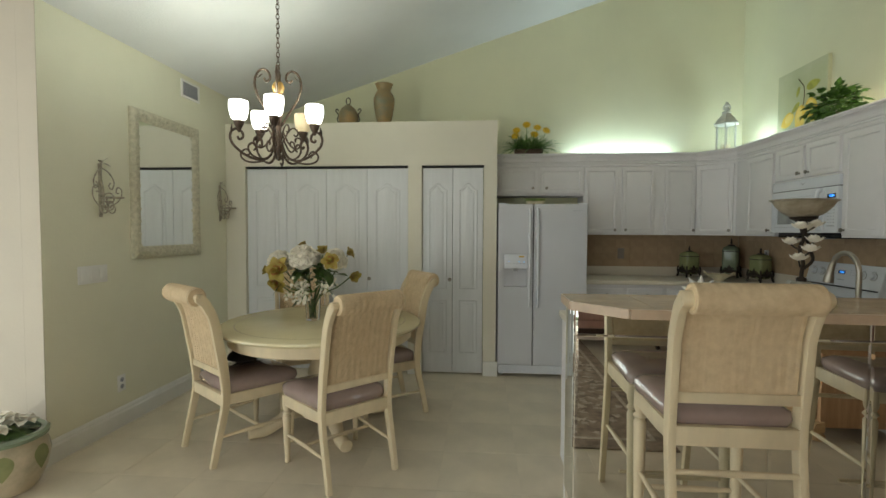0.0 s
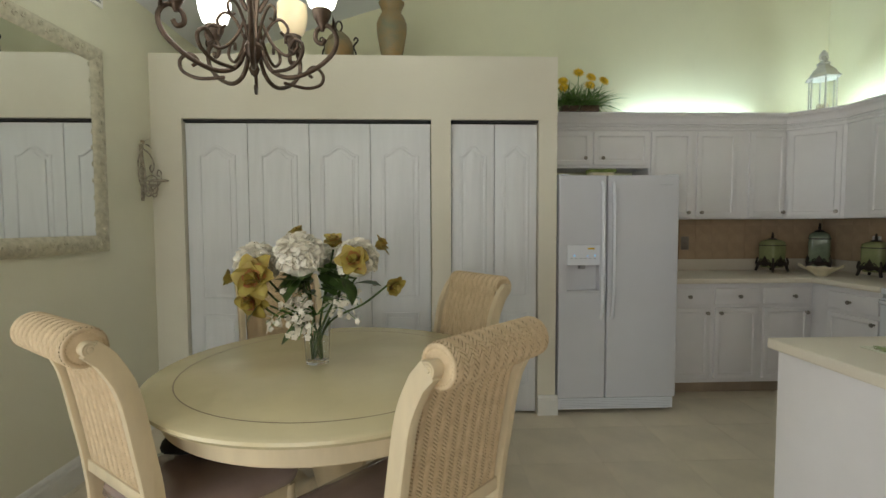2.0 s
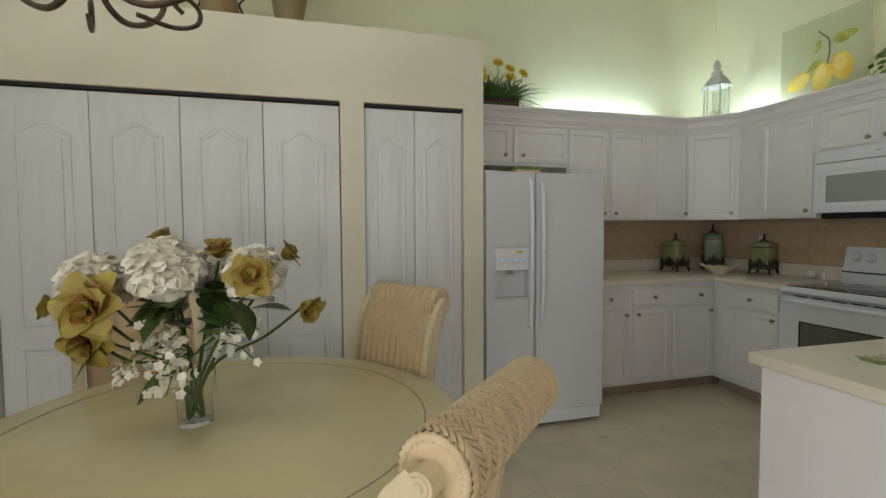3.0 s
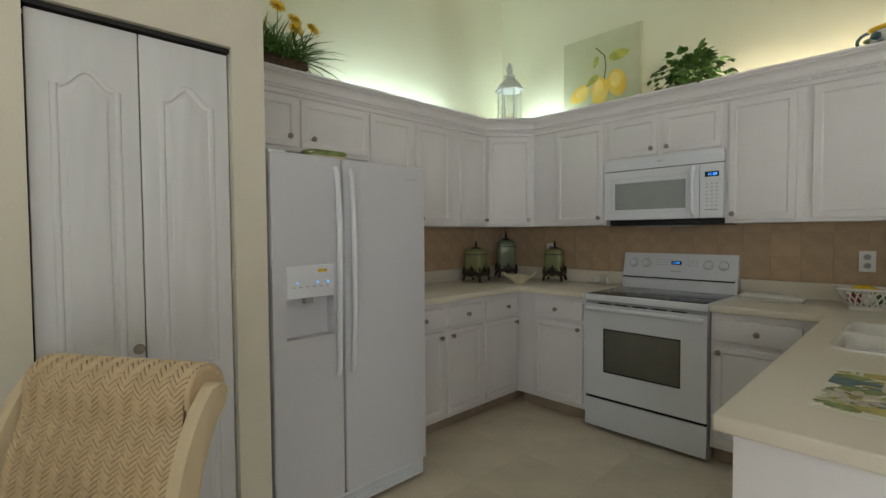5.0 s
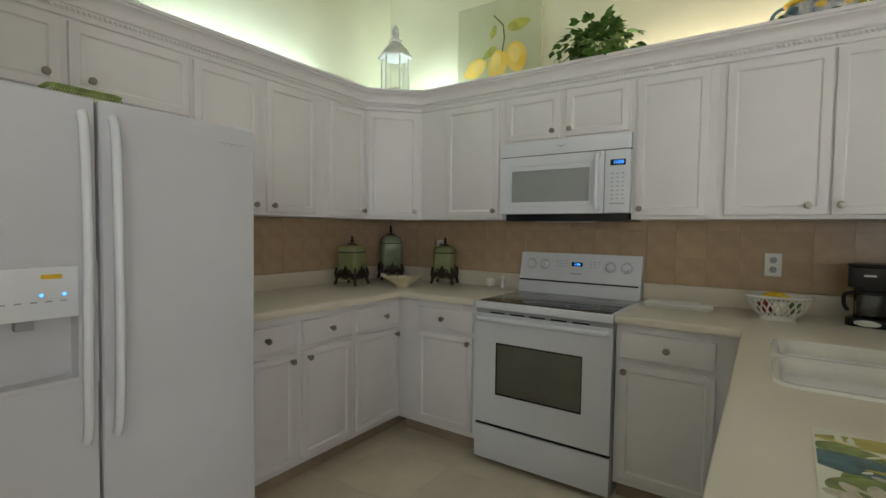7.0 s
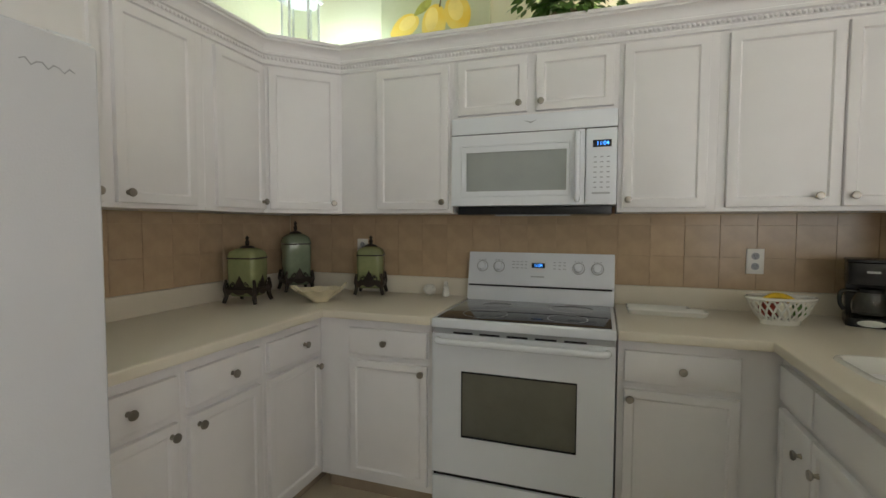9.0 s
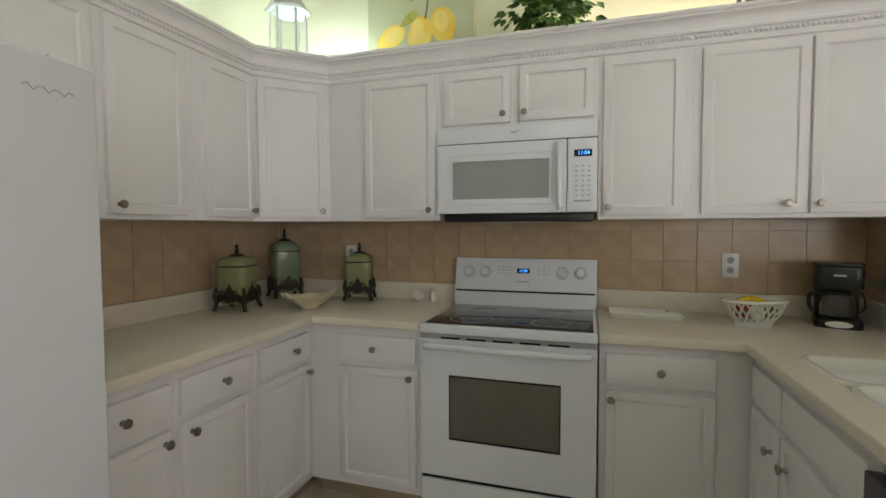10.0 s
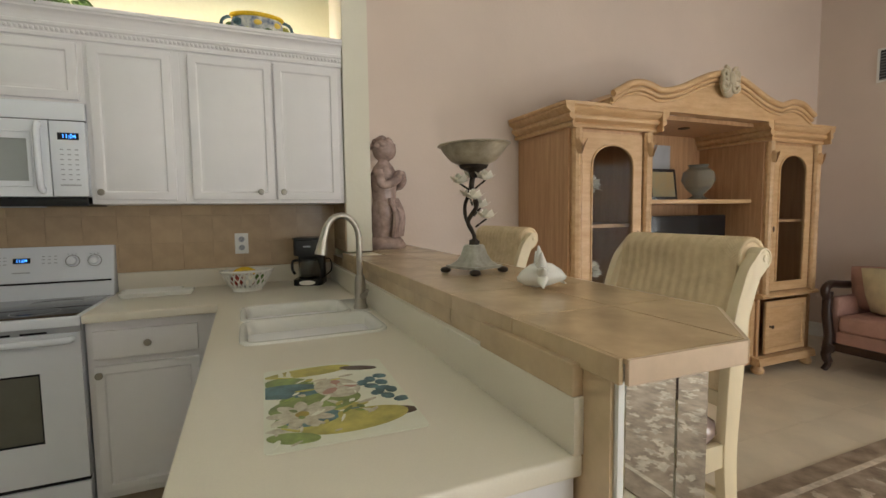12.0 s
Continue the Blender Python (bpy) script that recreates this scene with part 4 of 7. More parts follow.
# ---- dining table ----
tb = thing("dining_table", pose(-1.135, 3.25, 0), "round cream lacquered pedestal dining table with a dark inlay line", "table")
part("tabletop", lathe([(0, 0.722), (0.645, 0.722), (0.683, 0.728), (0.697, 0.742), (0.695, 0.752), (0.682, 0.76), (0, 0.76)], 96), M["table"], tb)
part("inlay", lathe([(0.588, 0.7602), (0.588, 0.7607), (0.584, 0.7607), (0.584, 0.7602)], 96, cap=False), M["tableline"], tb, "thin dark inlay ring")
part("apron", lathe([(0.622, 0.645), (0.63, 0.652), (0.63, 0.722), (0.605, 0.722), (0.605, 0.645), (0.622, 0.645)], 96, cap=False), M["chair"], tb, "cream curved apron")
part("pedestal", lathe([(0.15, 0.09), (0.15, 0.12), (0.10, 0.16), (0.075, 0.2), (0.085, 0.26), (0.105, 0.34), (0.11, 0.40), (0.088, 0.46), (0.065, 0.50), (0.07, 0.54), (0.10, 0.58), (0.12, 0.645), (0, 0.645)], 32), M["chair"], tb, "turned cream pedestal")
for k in range(4):
    a = radians(35 + 90 * k)
    pts = spline([(0.1, 0, 0.13), (0.2, 0, 0.14), (0.3, 0, 0.09), (0.40, 0, 0.048), (0.46, 0, 0.046), (0.51, 0, 0.046)], 5)
    part("foot", sweep(pts, [0.05] * 10 + [0.046] * 8 + [0.044] * 7 + [0.04], 12, flat=0.95), M["chair"], tb, "scrolled cream foot", smooth=60, m=pose(0, 0, 0, 0, 0, math.degrees(a)))

# ---- chairs ----
def profile_points(ctrl, step):
    fine = spline(ctrl, 14)
    out, acc = [fine[0]], 0.0
    for a, c in zip(fine, fine[1:]):
        acc += (c - a).length
        if acc >= step:
            out.append(c)
            acc = 0.0
    return out


def sheet_frame(ctrl):
    """Points and normals along a profile of (y, z), at any length s along it."""
    fine = spline([(0, y, z) for y, z in ctrl], 16)
    acc = [0.0]
    for p, q in zip(fine, fine[1:]):
        acc.append(acc[-1] + (q - p).length)

    def at(s):
        s = min(max(s, 0.0), acc[-1] - 1e-5)
        k = max(i for i, v in enumerate(acc) if v <= s)
        p, q = fine[k], fine[k + 1]
        t = (q - p).normalized()
        return p.lerp(q, (s - acc[k]) / max(1e-6, acc[k + 1] - acc[k])), Vector((0, -t.z, t.y))
    return at, acc[-1]


def backing_sheet(ctrl, half, thick=0.014, n=60):
    at, total = sheet_frame(ctrl)
    b = bmesh.new()
    rows = []
    for i in range(n + 1):
        p, nr = at(total * i / n)
        rows.append([b.verts.new(p + Vector((x, 0, 0)) + nr * h) for x, h in ((-half, thick / 2), (half, thick / 2), (half, -thick / 2), (-half, -thick / 2))])
    for u, w in zip(rows, rows[1:]):
        for k in range(4):
            b.faces.new((u[k], u[(k + 1) % 4], w[(k + 1) % 4], w[k]))
    b.faces.new(rows[0]), b.faces.new(rows[-1])
    return b


def woven_strands(ctrl, half, thick=0.014, cols=20, pitch=0.0105, rise=0.0036, gap=0.42):
    """Herringbone strands standing proud of both faces of a sheet."""
    at, total = sheet_frame(ctrl)
    grid = [at(total * k / 400) for k in range(401)]
    near = lambda s: grid[min(400, max(0, round(400 * s / total)))]
    verts, faces = [], []
    w = 2 * half / cols
    for side in (1, -1):
        for cidx in range(cols):
            x0, slant = -half + cidx * w, (1 if cidx % 2 else -1)
            for i in range(int(total / pitch) + 2):
                base = len(verts)
                for e, hh in ((-0.06, 0.5), (0.3, 0.95), (0.7, 1.0), (1.06, 0.5)):
                    for u, hv in ((-gap, 0.0), (-0.2, 0.9), (0.2, 1.0), (gap, 0.0)):
                        s = (i + u) * pitch + slant * (e - 0.5) * w * 0.85
                        p, nr = near(s)
                        verts.append(p + Vector((x0 + e * w, 0, 0)) + nr * side * (thick / 2 + rise * hh * hv))
                for r in range(3):
                    for q in range(3):
                        o = base + 4 * r + q
                        faces.append((o, o + 1, o + 5, o + 4) if side > 0 else (o, o + 4, o + 5, o + 1))
    me = bpy.data.meshes.new("woven_strands")
    me.from_pydata([tuple(v) for v in verts], [], faces)
    b = bmesh.new()
    b.from_mesh(me)
    bpy.data.meshes.remove(me)
    return b


def cushion(w0, w1, y0, y1, z0, z1, n=12):
    """A domed seat, narrower at the back, with a rounded border."""
    b = bmesh.new()
    rings = []
    for ins, z in ((0.004, z0), (-0.006, z0 + 0.3 * (z1 - z0)), (-0.002, z0 + 0.6 * (z1 - z0)), (0.025, z0 + 0.84 * (z1 - z0)), (0.07, z0 + 0.95 * (z1 - z0)), (0.13, z1)):
        ring = []
        for x, y in rounded(-1, 1, 0, 1, 0.16, 4):
            w = (w0 + (w1 - w0) * y) / 2 - ins
            ring.append(b.verts.new((x * w, y0 + ins + y * (y1 - y0 - 2 * ins) + 0.02 * (1 - x * x) * (y > 0.7), z)))
        rings.append(ring)
    for a, c in zip(rings, rings[1:]):
        for i in range(len(a)):
            b.faces.new((a[i], a[(i + 1) % len(a)], c[(i + 1) % len(a)], c[i]))
    b.faces.new(rings[-1]), b.faces.new(rings[0][::-1])
    return b


def chair(name, label, group, seat, rail, top, half=0.2, rungs=(), fine=False, joint=-0.205, slope=0.12, heel=-0.295, toe=(0.205, 0.165), plump=0.024):
    """A scroll-back chair facing +y; seat: the height of its cushion's top; rail: the back's lower rail; top: the roll's centre."""
    t = thing(name, pose(0, 0, 0), label, "chair" if name == "dining_chair" else "bar stool", group)
    dz = top - 1.0
    lean = lambda z: joint - slope * max(0, (z - seat)) ** 1.25
    prof = [(lean(rail), rail), (lean(rail + 0.15), rail + 0.15), (lean(top - 0.14) - 0.0, top - 0.14), (lean(top - 0.05) - 0.015, top - 0.05)]
    cy = prof[-1][0] - 0.05
    roll = [(cy + 0.046 * math.cos(a), top + 0.046 * math.sin(a)) for a in [radians(q) for q in (10, 50, 90, 130, 170, 210, 250)]]
    # dining chairs get a darkened backing, painting shade into the weave's gaps
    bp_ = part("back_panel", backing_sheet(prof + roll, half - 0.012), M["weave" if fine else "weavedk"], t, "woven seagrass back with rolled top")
    part("woven_strand", woven_strands(prof + roll, half - 0.012, cols=26, pitch=0.0078, rise=0.0017, gap=0.48) if fine else woven_strands(prof + roll, half - 0.012), M["weave"], bp_, "herringbone strands", smooth=60)["kind"] = "stuff"
    part("roll_core", lathe([(0, -half + 0.004), (0.044, -half + 0.008), (0.044, half - 0.008), (0, half - 0.004)], 24), M["weave"], t, m=pose(0, cy, top, 0, 90, 0))
    ros = 1.0 if fine else 0.72
    for s in (-1, 1):
        post = spline([(0, heel, 0.0), (0, 0.55 * heel + 0.45 * joint, seat * 0.35), (0, joint, seat * 0.8)] + [(0, y, z) for y, z in prof[:3]] + [(0, cy + 0.042, top - 0.048), (0, cy + 0.02, top - 0.02), (0, cy, top)], 6)
        n = len(post)
        wide = [0.017 + 0.010 * min(1.0, 2.5 * i / (n - 1)) for i in range(n)]
        tang = [(post[min(i + 1, n - 1)] - post[max(i - 1, 0)]).normalized() for i in range(n)]
        edge = [(p.y + w * d.z, p.z - w * d.y) for p, w, d in zip(post, wide, tang)] + [(p.y - w * d.z, p.z + w * d.y) for p, w, d in reversed(list(zip(post, wide, tang)))]
        part("rear_leg", prism(edge, s * (half - 0.002), s * (half + 0.027), "x", 0.004), M["chair"], t, "cream sabre leg running up into the back post", smooth=50)
        part("rosette", lathe([(0, -0.02), (0.028, -0.02), (0.028, 0.028), (0.0265, 0.031), (0.0235, 0.031), (0.0225, 0.028), (0.019, 0.028), (0.017, 0.031), (0.010, 0.030), (0.007, 0.034), (0, 0.035)], 24), M["chair"], t, "turned cream rosette at the roll's end", m=pose(s * (half + 0.002), cy, top, 0, 90 * s, 0) @ Matrix.Diagonal((ros, ros, 0.8, 1)))
        rim = [(s * (half - 0.011), cy + 0.046 * math.cos(radians(q)), top + 0.046 * math.sin(radians(q))) for q in range(0, 360, 6)]
        part("woven_border", sweep(rim, [0.0085 if k % 2 else 0.0055 for k in range(len(rim))], 8, closed=True), M["weave"], t, "plaited seagrass border of the roll", smooth=60)
        part("front_leg", lathe([(0.014, 0), (0.018, 0.01), (0.014, 0.03), (0.017, 0.06), (0.024, seat * 0.5), (0.027, seat - 0.2), (0.02, seat - 0.185), (0.03, seat - 0.17), (0.02, seat - 0.155), (0.028, seat - 0.13), (0.026, seat - 0.06), (0, seat - 0.06)], 18), M["chair"], t, "turned cream front leg", m=pose(s * toe[0], toe[1], 0))
        part("side_rail", prism([(0, -0.115), (0.10, -0.122), (math.hypot(toe[1] - joint, toe[0] - half), -0.12), (math.hypot(toe[1] - joint, toe[0] - half), -0.055), (0, -0.055)], 0, s * 0.022, "x", 0.003), M["chair"], t, m=pose(s * half, joint, seat, 0, 0, -s * math.degrees(math.atan2(toe[0] - half, toe[1] - joint))))
        for z, kind in rungs:
            if "s" in kind:
                part("stretcher", sweep([(s * (half + 0.006), joint - 0.03, z), (s * 0.5 * (half + toe[0]), 0.5 * (joint + toe[1]), z), (s * toe[0], toe[1], z)], [0.009, 0.013, 0.009], 8), M["chair"], t, smooth=60)
    part("front_rail", box(-toe[0], toe[0], toe[1] - 0.005, toe[1] + 0.02, seat - 0.115, seat - 0.055, bev=0.003), M["chair"], t)
    part("rear_rail", box(-half, half, joint - 0.02, joint + 0.01, seat - 0.125, seat - 0.055, bev=0.003), M["chair"], t)
    part("back_rail", box(-half, half, lean(rail) - 0.016, lean(rail) + 0.014, rail - 0.036, rail + 0.004, bev=0.005), M["chair"], t, "cream lower back rail")
    part("seat", cushion(2 * half + 0.01, 2 * toe[0] + 0.06, joint + 0.01, toe[1] + 0.04, seat - 0.058, seat + plump), M["vinyl"], t, "mauve seat under clear glossy plastic", smooth=60)
    for z, kind in rungs:
        if "m" in kind:
            part("stretcher", sweep([(-0.5 * (half + toe[0]), 0.5 * (joint + toe[1]), z), (0, 0.5 * (joint + toe[1]), z), (0.5 * (half + toe[0]), 0.5 * (joint + toe[1]), z)], [0.009, 0.013, 0.009], 8), M["chair"], t, smooth=60)
        if "r" in kind:
            part("stretcher", sweep([(-half, joint - 0.02, z), (0, joint - 0.02, z), (half, joint - 0.02, z)], [0.01, 0.013, 0.01], 8), M["chair"], t, smooth=60)
        if "f" in kind:
            part("stretcher", sweep([(-toe[0], toe[1], z), (0, toe[1], z), (toe[0], toe[1], z)], [0.01, 0.014, 0.01], 8), M["chair"], t, smooth=60)
    return t


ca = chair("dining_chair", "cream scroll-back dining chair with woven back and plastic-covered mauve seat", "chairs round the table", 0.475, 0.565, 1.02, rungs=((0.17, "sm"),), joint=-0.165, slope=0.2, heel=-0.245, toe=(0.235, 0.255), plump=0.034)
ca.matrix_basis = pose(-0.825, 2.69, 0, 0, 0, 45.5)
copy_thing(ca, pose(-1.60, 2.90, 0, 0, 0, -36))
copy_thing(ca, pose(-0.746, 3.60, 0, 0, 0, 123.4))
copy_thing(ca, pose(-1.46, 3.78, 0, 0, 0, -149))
st = chair("bar_stool", "tall cream scroll-back bar stool with woven back and plastic-covered mauve seat", "stools at the bar", 0.77, 0.835, 1.185, half=0.21, rungs=((0.55, "r"), (0.35, "s"), (0.28, "f"), (0.2, "m")), fine=True)
st.matrix_basis = pose(0.905, 1.93, 0)
copy_thing(st, pose(1.95, 1.93, 0, 0, 0, 4))

bag = thing("folded_bag", pose(-1.60, 2.90, 0.503, 0, 0, -36) @ pose(-0.10, 0.12, 0), "black cloth bag lying on a dining chair seat", "bag")
_b = bmesh.new()
blob(_b, (0.0, 0.0, 0.055), 1.0, 3, (0.075, 0.13, 0.055))
for v in _b.verts:
    v.co.z = max(0.0, v.co.z + 0.008 * math.sin(23 * v.co.x + 9 * v.co.y) * (v.co.z > 0.03))
part("body", _b, M["blackcloth"], bag, smooth=60)
part("strap", sweep(spline([(-0.04, -0.08, 0.075), (-0.02, -0.04, 0.115), (0.0, 0.03, 0.115), (0.02, 0.08, 0.075)], 6), 0.008, 6, flat=0.5), M["blackcloth"], bag, smooth=60)

# ---- bar top ----
BT = [(0.40, 2.352), (2.481, 2.352), (2.481, 2.188), (EW - 0.002, 2.188), (EW - 0.002, 1.85), (0.59, 1.905), (0.395, 2.10)]
bar = thing("breakfast_bar", pose(0, 0, 0), "raised bar top of tan tiles with a rose tiled edge", "bar counter")
part("board", prism([(x + (0.006 if x < 1 else 0), y + (0.006 if y < 2 else -0.004)) for x, y in BT], 1.062, 1.094, "z"), M["bargrout"], bar)


def clip_poly(poly, a, b_, c):
    """Keeps the part of poly where a*x + b*y <= c."""
    out = []
    for i, p in enumerate(poly):
        q = poly[(i + 1) % len(poly)]
        dp, dq = a * p[0] + b_ * p[1] - c, a * q[0] + b_ * q[1] - c
        if dp <= 0:
            out.append(p)
        if dp * dq < 0:
            s = dp / (dp - dq)
            out.append((p[0] + s * (q[0] - p[0]), p[1] + s * (q[1] - p[1])))
    return out


HP = [(-1, 0, -0.40), (0.195, 0.195, 10)]
for i in range(9):
    for y0, y1 in ((1.85, 2.098), (2.102, 2.352)):
        x0, x1 = 0.395 + i * 0.305 + 0.002, 0.395 + (i + 1) * 0.305 - 0.002
        if x1 > 2.48 and y1 > 2.2:
            y1 = 2.186
        if y1 - y0 < 0.02:
            continue
        poly = [(x0, y0), (min(x1, EW - 0.003), y0), (min(x1, EW - 0.003), y1), (x0, y1)]
        poly = clip_poly(poly, -0.0243, -1.0, -(1.905 + 0.0243 * 0.59))
        poly = clip_poly(poly, -0.195, -0.195, -0.195 * (0.395 + 2.10))
        if len(poly) > 2:
            part("tile", prism(poly, 1.092, 1.10, "z"), M["bartile"], bar, smooth=None)
for a, c, mt in ((BT[6], BT[0], "baredge"), (BT[5], BT[6], "baredge"), (BT[4], BT[5], "baredge"), (BT[0], BT[1], "bartile")):
    a, c = Vector(a), Vector(c)
    n = max(1, round((c - a).length / 0.305))
    for k in range(n):
        p, q = a + (c - a) * (k / n), a + (c - a) * ((k + 1) / n)
        L = (q - p).length
        part("edge_tile", box(0.0015, L - 0.0015, -0.0005, 0.008, 1.06, 1.0995, bev=0.001, seg=1), M[mt], bar, smooth=None, m=pose(p.x, p.y, 0, 0, 0, math.degrees(math.atan2(q.y - p.y, q.x - p.x))))
structure("bar_splash", boxes([(KX + 0.002 + i * 0.3, min(KX + 0.298 + i * 0.3, 2.84), KY1, KY1 + 0.0065, 0.9 if i else 0.0, 1.059) for i in range(8)]), M["bartile"], "tan tiles between worktop and bar", "splashback")
structure("cable_cover", box(0.487, 0.81, 2.3525, 2.374, 1.0125, 1.068, bev=0.003), M["bartile"], "tan raised strip above the upstand", "trim")

# ---- chandelier ----
CX, CY2 = -1.395, 3.12
ch = thing("chandelier", pose(CX, CY2, 1.88), "antique bronze five-arm chandelier with white glass shades, one unlit", "chandelier")
_top = ceiling_z(CX) - 1.88
part("column", lathe([(0, 0.0), (0.012, 0.01), (0.02, 0.03), (0.012, 0.05), (0.03, 0.08), (0.035, 0.11), (0.02, 0.14), (0.016, 0.2), (0.022, 0.26), (0.03, 0.33), (0.016, 0.40), (0.01, 0.5), (0.02, 0.58), (0.008, 0.62), (0, 0.62)], 20), M["bronze"], ch, "turned bronze column")
for k in range(4):
    q = spline([(0.02, 0, 0.24), (0.07, 0, 0.33), (0.125, 0, 0.42), (0.15, 0, 0.51), (0.135, 0, 0.585), (0.095, 0, 0.615), (0.06, 0, 0.595), (0.052, 0, 0.555), (0.075, 0, 0.535), (0.092, 0, 0.555)], 5)
    part("crown_scroll", sweep(q, 0.008, 8), M["bronze"], ch, "bronze scroll", smooth=60, m=pose(0, 0, 0, 0, 0, 20 + 90 * k))
    bmx = bmesh.new()
    leaf(bmx, aim((0.10, 0, 0.585), (0.55, 0, -0.9)), 0.05, 0.03, -0.3)
    part("acanthus_leaf", bmx, M["bronze"], ch, m=pose(0, 0, 0, 0, 0, 20 + 90 * k))
part("hub_glass", lathe([(0.01, 0.44), (0.035, 0.47), (0.042, 0.5), (0.03, 0.53), (0.0, 0.54)], 16), M["amber"], ch, "amber glass font")
for k in range(5):
    ang = -72 + 72 * k
    arm = spline([(0.02, 0, 0.12), (0.06, 0, 0.03), (0.13, 0, 0.0), (0.22, 0, 0.03), (0.29, 0, 0.09), (0.305, 0, 0.15), (0.275, 0, 0.19), (0.235, 0, 0.175), (0.228, 0, 0.14), (0.25, 0, 0.125), (0.262, 0, 0.142)], 6)
    a = part("arm", sweep(arm, 0.0085, 8), M["bronze"], ch, "curled bronze arm", smooth=60, m=pose(0, 0, 0, 0, 0, ang))
    part("arm_scroll", sweep(spline([(0.03, 0, 0.2), (0.07, 0, 0.12), (0.12, 0, 0.08), (0.16, 0, 0.11), (0.15, 0, 0.15), (0.12, 0, 0.15), (0.118, 0, 0.125)], 6), 0.006, 8), M["bronze"], a, smooth=60)
    part("outer_scroll", sweep(spline([(0.11, 0, 0.0), (0.20, 0, -0.005), (0.26, 0, 0.02), (0.27, 0, 0.06), (0.235, 0, 0.085), (0.205, 0, 0.06), (0.225, 0, 0.04)], 6), 0.0065, 8), M["bronze"], a, smooth=60, m=pose(0, 0, 0, 0, 0, 36))
    part("inner_scroll", sweep(spline([(0.015, 0, 0.10), (0.06, 0, 0.20), (0.10, 0, 0.235), (0.13, 0, 0.21), (0.12, 0, 0.18), (0.10, 0, 0.19)], 6), 0.0055, 8), M["bronze"], a, smooth=60, m=pose(0, 0, 0, 0, 0, 36))
    bmx = bmesh.new()
    for w in (-30, 30):
        leaf(bmx, aim((0.295, 0, 0.16), (0.3, 0.004 * w, 1)), 0.06, 0.03, -0.4)
    part("arm_leaf", bmx, M["bronze"], a)
    part("cup", lathe([(0.006, 0.17), (0.02, 0.2), (0.032, 0.225), (0.036, 0.245), (0.0, 0.25)], 18), M["bronze"], a, m=pose(0.252, 0, 0))
    lit = k != 2
    sh = part("shade", lathe([(0.03, 0.247), (0.046, 0.26), (0.056, 0.29), (0.062, 0.33), (0.060, 0.372), (0.057, 0.372), (0.058, 0.33), (0.052, 0.292), (0.043, 0.265), (0.028, 0.252)], 24, cap=False), M["shade" if lit else "shadeoff"], a, "glowing white glass shade" if lit else "unlit amber-white glass shade with an added faint glow", m=pose(0.252, 0, 0))
    if lit:
        d = bpy.data.lights.new("bulb", "POINT")
        d.energy, d.color, d.shadow_soft_size = 6.5, (0.93, 1.0, 0.9), 0.035
        lo = new("bulb", d)
        lo.matrix_world = pose(CX, CY2, 1.88) @ pose(0, 0, 0, 0, 0, ang) @ pose(0.252, 0, 0.36)
bmx = bmesh.new()
n = int((_top - 0.66) / 0.032)
part("chain", merge(bmx, lathe([(0.012, 0.62), (0.014, 0.63), (0.006, 0.65)], 10)), M["bronze"], ch)
for i in range(n + 1):
    z = 0.655 + i * 0.032
    pts = [(0.011 * math.cos(2 * math.pi * j / 10), 0, z + 0.021 * math.sin(2 * math.pi * j / 10)) for j in range(10)]
    part("chain_link", sweep(pts, 0.0028, 6, closed=True), M["bronze"], ch, smooth=60, m=pose(0, 0, 0, 0, 0, 90 * (i % 2)))
part("canopy", lathe([(0.0, -0.045), (0.02, -0.04), (0.055, -0.015), (0.06, 0.02), (0, 0.02)], 24), M["bronze"], ch, "bronze ceiling canopy", m=pose(0, 0, _top))

# ---- mirror, sconces, plates and vents ----
mi = thing("wall_mirror", pose(LW, 3.22, 1.19, 0, 0, 90), "tall mirror in a carved ivory frame on the wall", "mirror")
WM, HM = 0.815, 1.115
part("glass", box(0.06, WM - 0.06, -0.014, -0.004, 0.06, HM - 0.06), M["mirror"], mi, "mirror glass", smooth=None)
_fp = [(0.0, 0.0), (-0.02, 0.0), (-0.034, 0.016), (-0.036, 0.04), (-0.03, 0.07), (-0.018, 0.085), (-0.012, 0.092), (0.0, 0.092)]
for (x0, z0, L, rot) in ((0, 0, WM, 0), (WM, 0, HM, 90), (WM, HM, WM, 180), (0, HM, HM, 270)):
    b = bmesh.new()
    rr = [[b.verts.new((e, d, w)) for d, w in _fp for e in ((w,) if not k else (L - w,))] for k in (0, 1)]
    for i in range(len(_fp)):
        j = (i + 1) % len(_fp)
        b.faces.new((rr[0][i], rr[0][j], rr[1][j], rr[1][i]))
    rs = random.Random(rot + 3)
    for i in range(int(L / 0.045)):
        u = 0.03 + i * 0.045
        if 0.03 < u < L - 0.03:
            sweep(scroll((u, -0.037, 0.045 + 0.008 * (-1) ** i), 0.014, 0.004, 1.1, rs.random() * 6, n=9), 0.006, 5, b, flat=0.7)
    ang = {0: pose(x0, 0, z0), 90: pose(x0, 0, z0, 0, -90, 0), 180: pose(x0, 0, z0, 0, 180, 0), 270: pose(x0, 0, z0, 0, 90, 0)}[rot]
    part("frame_rail", b, M["ivory"], mi, "carved ivory frame rail", m=ang, smooth=40)

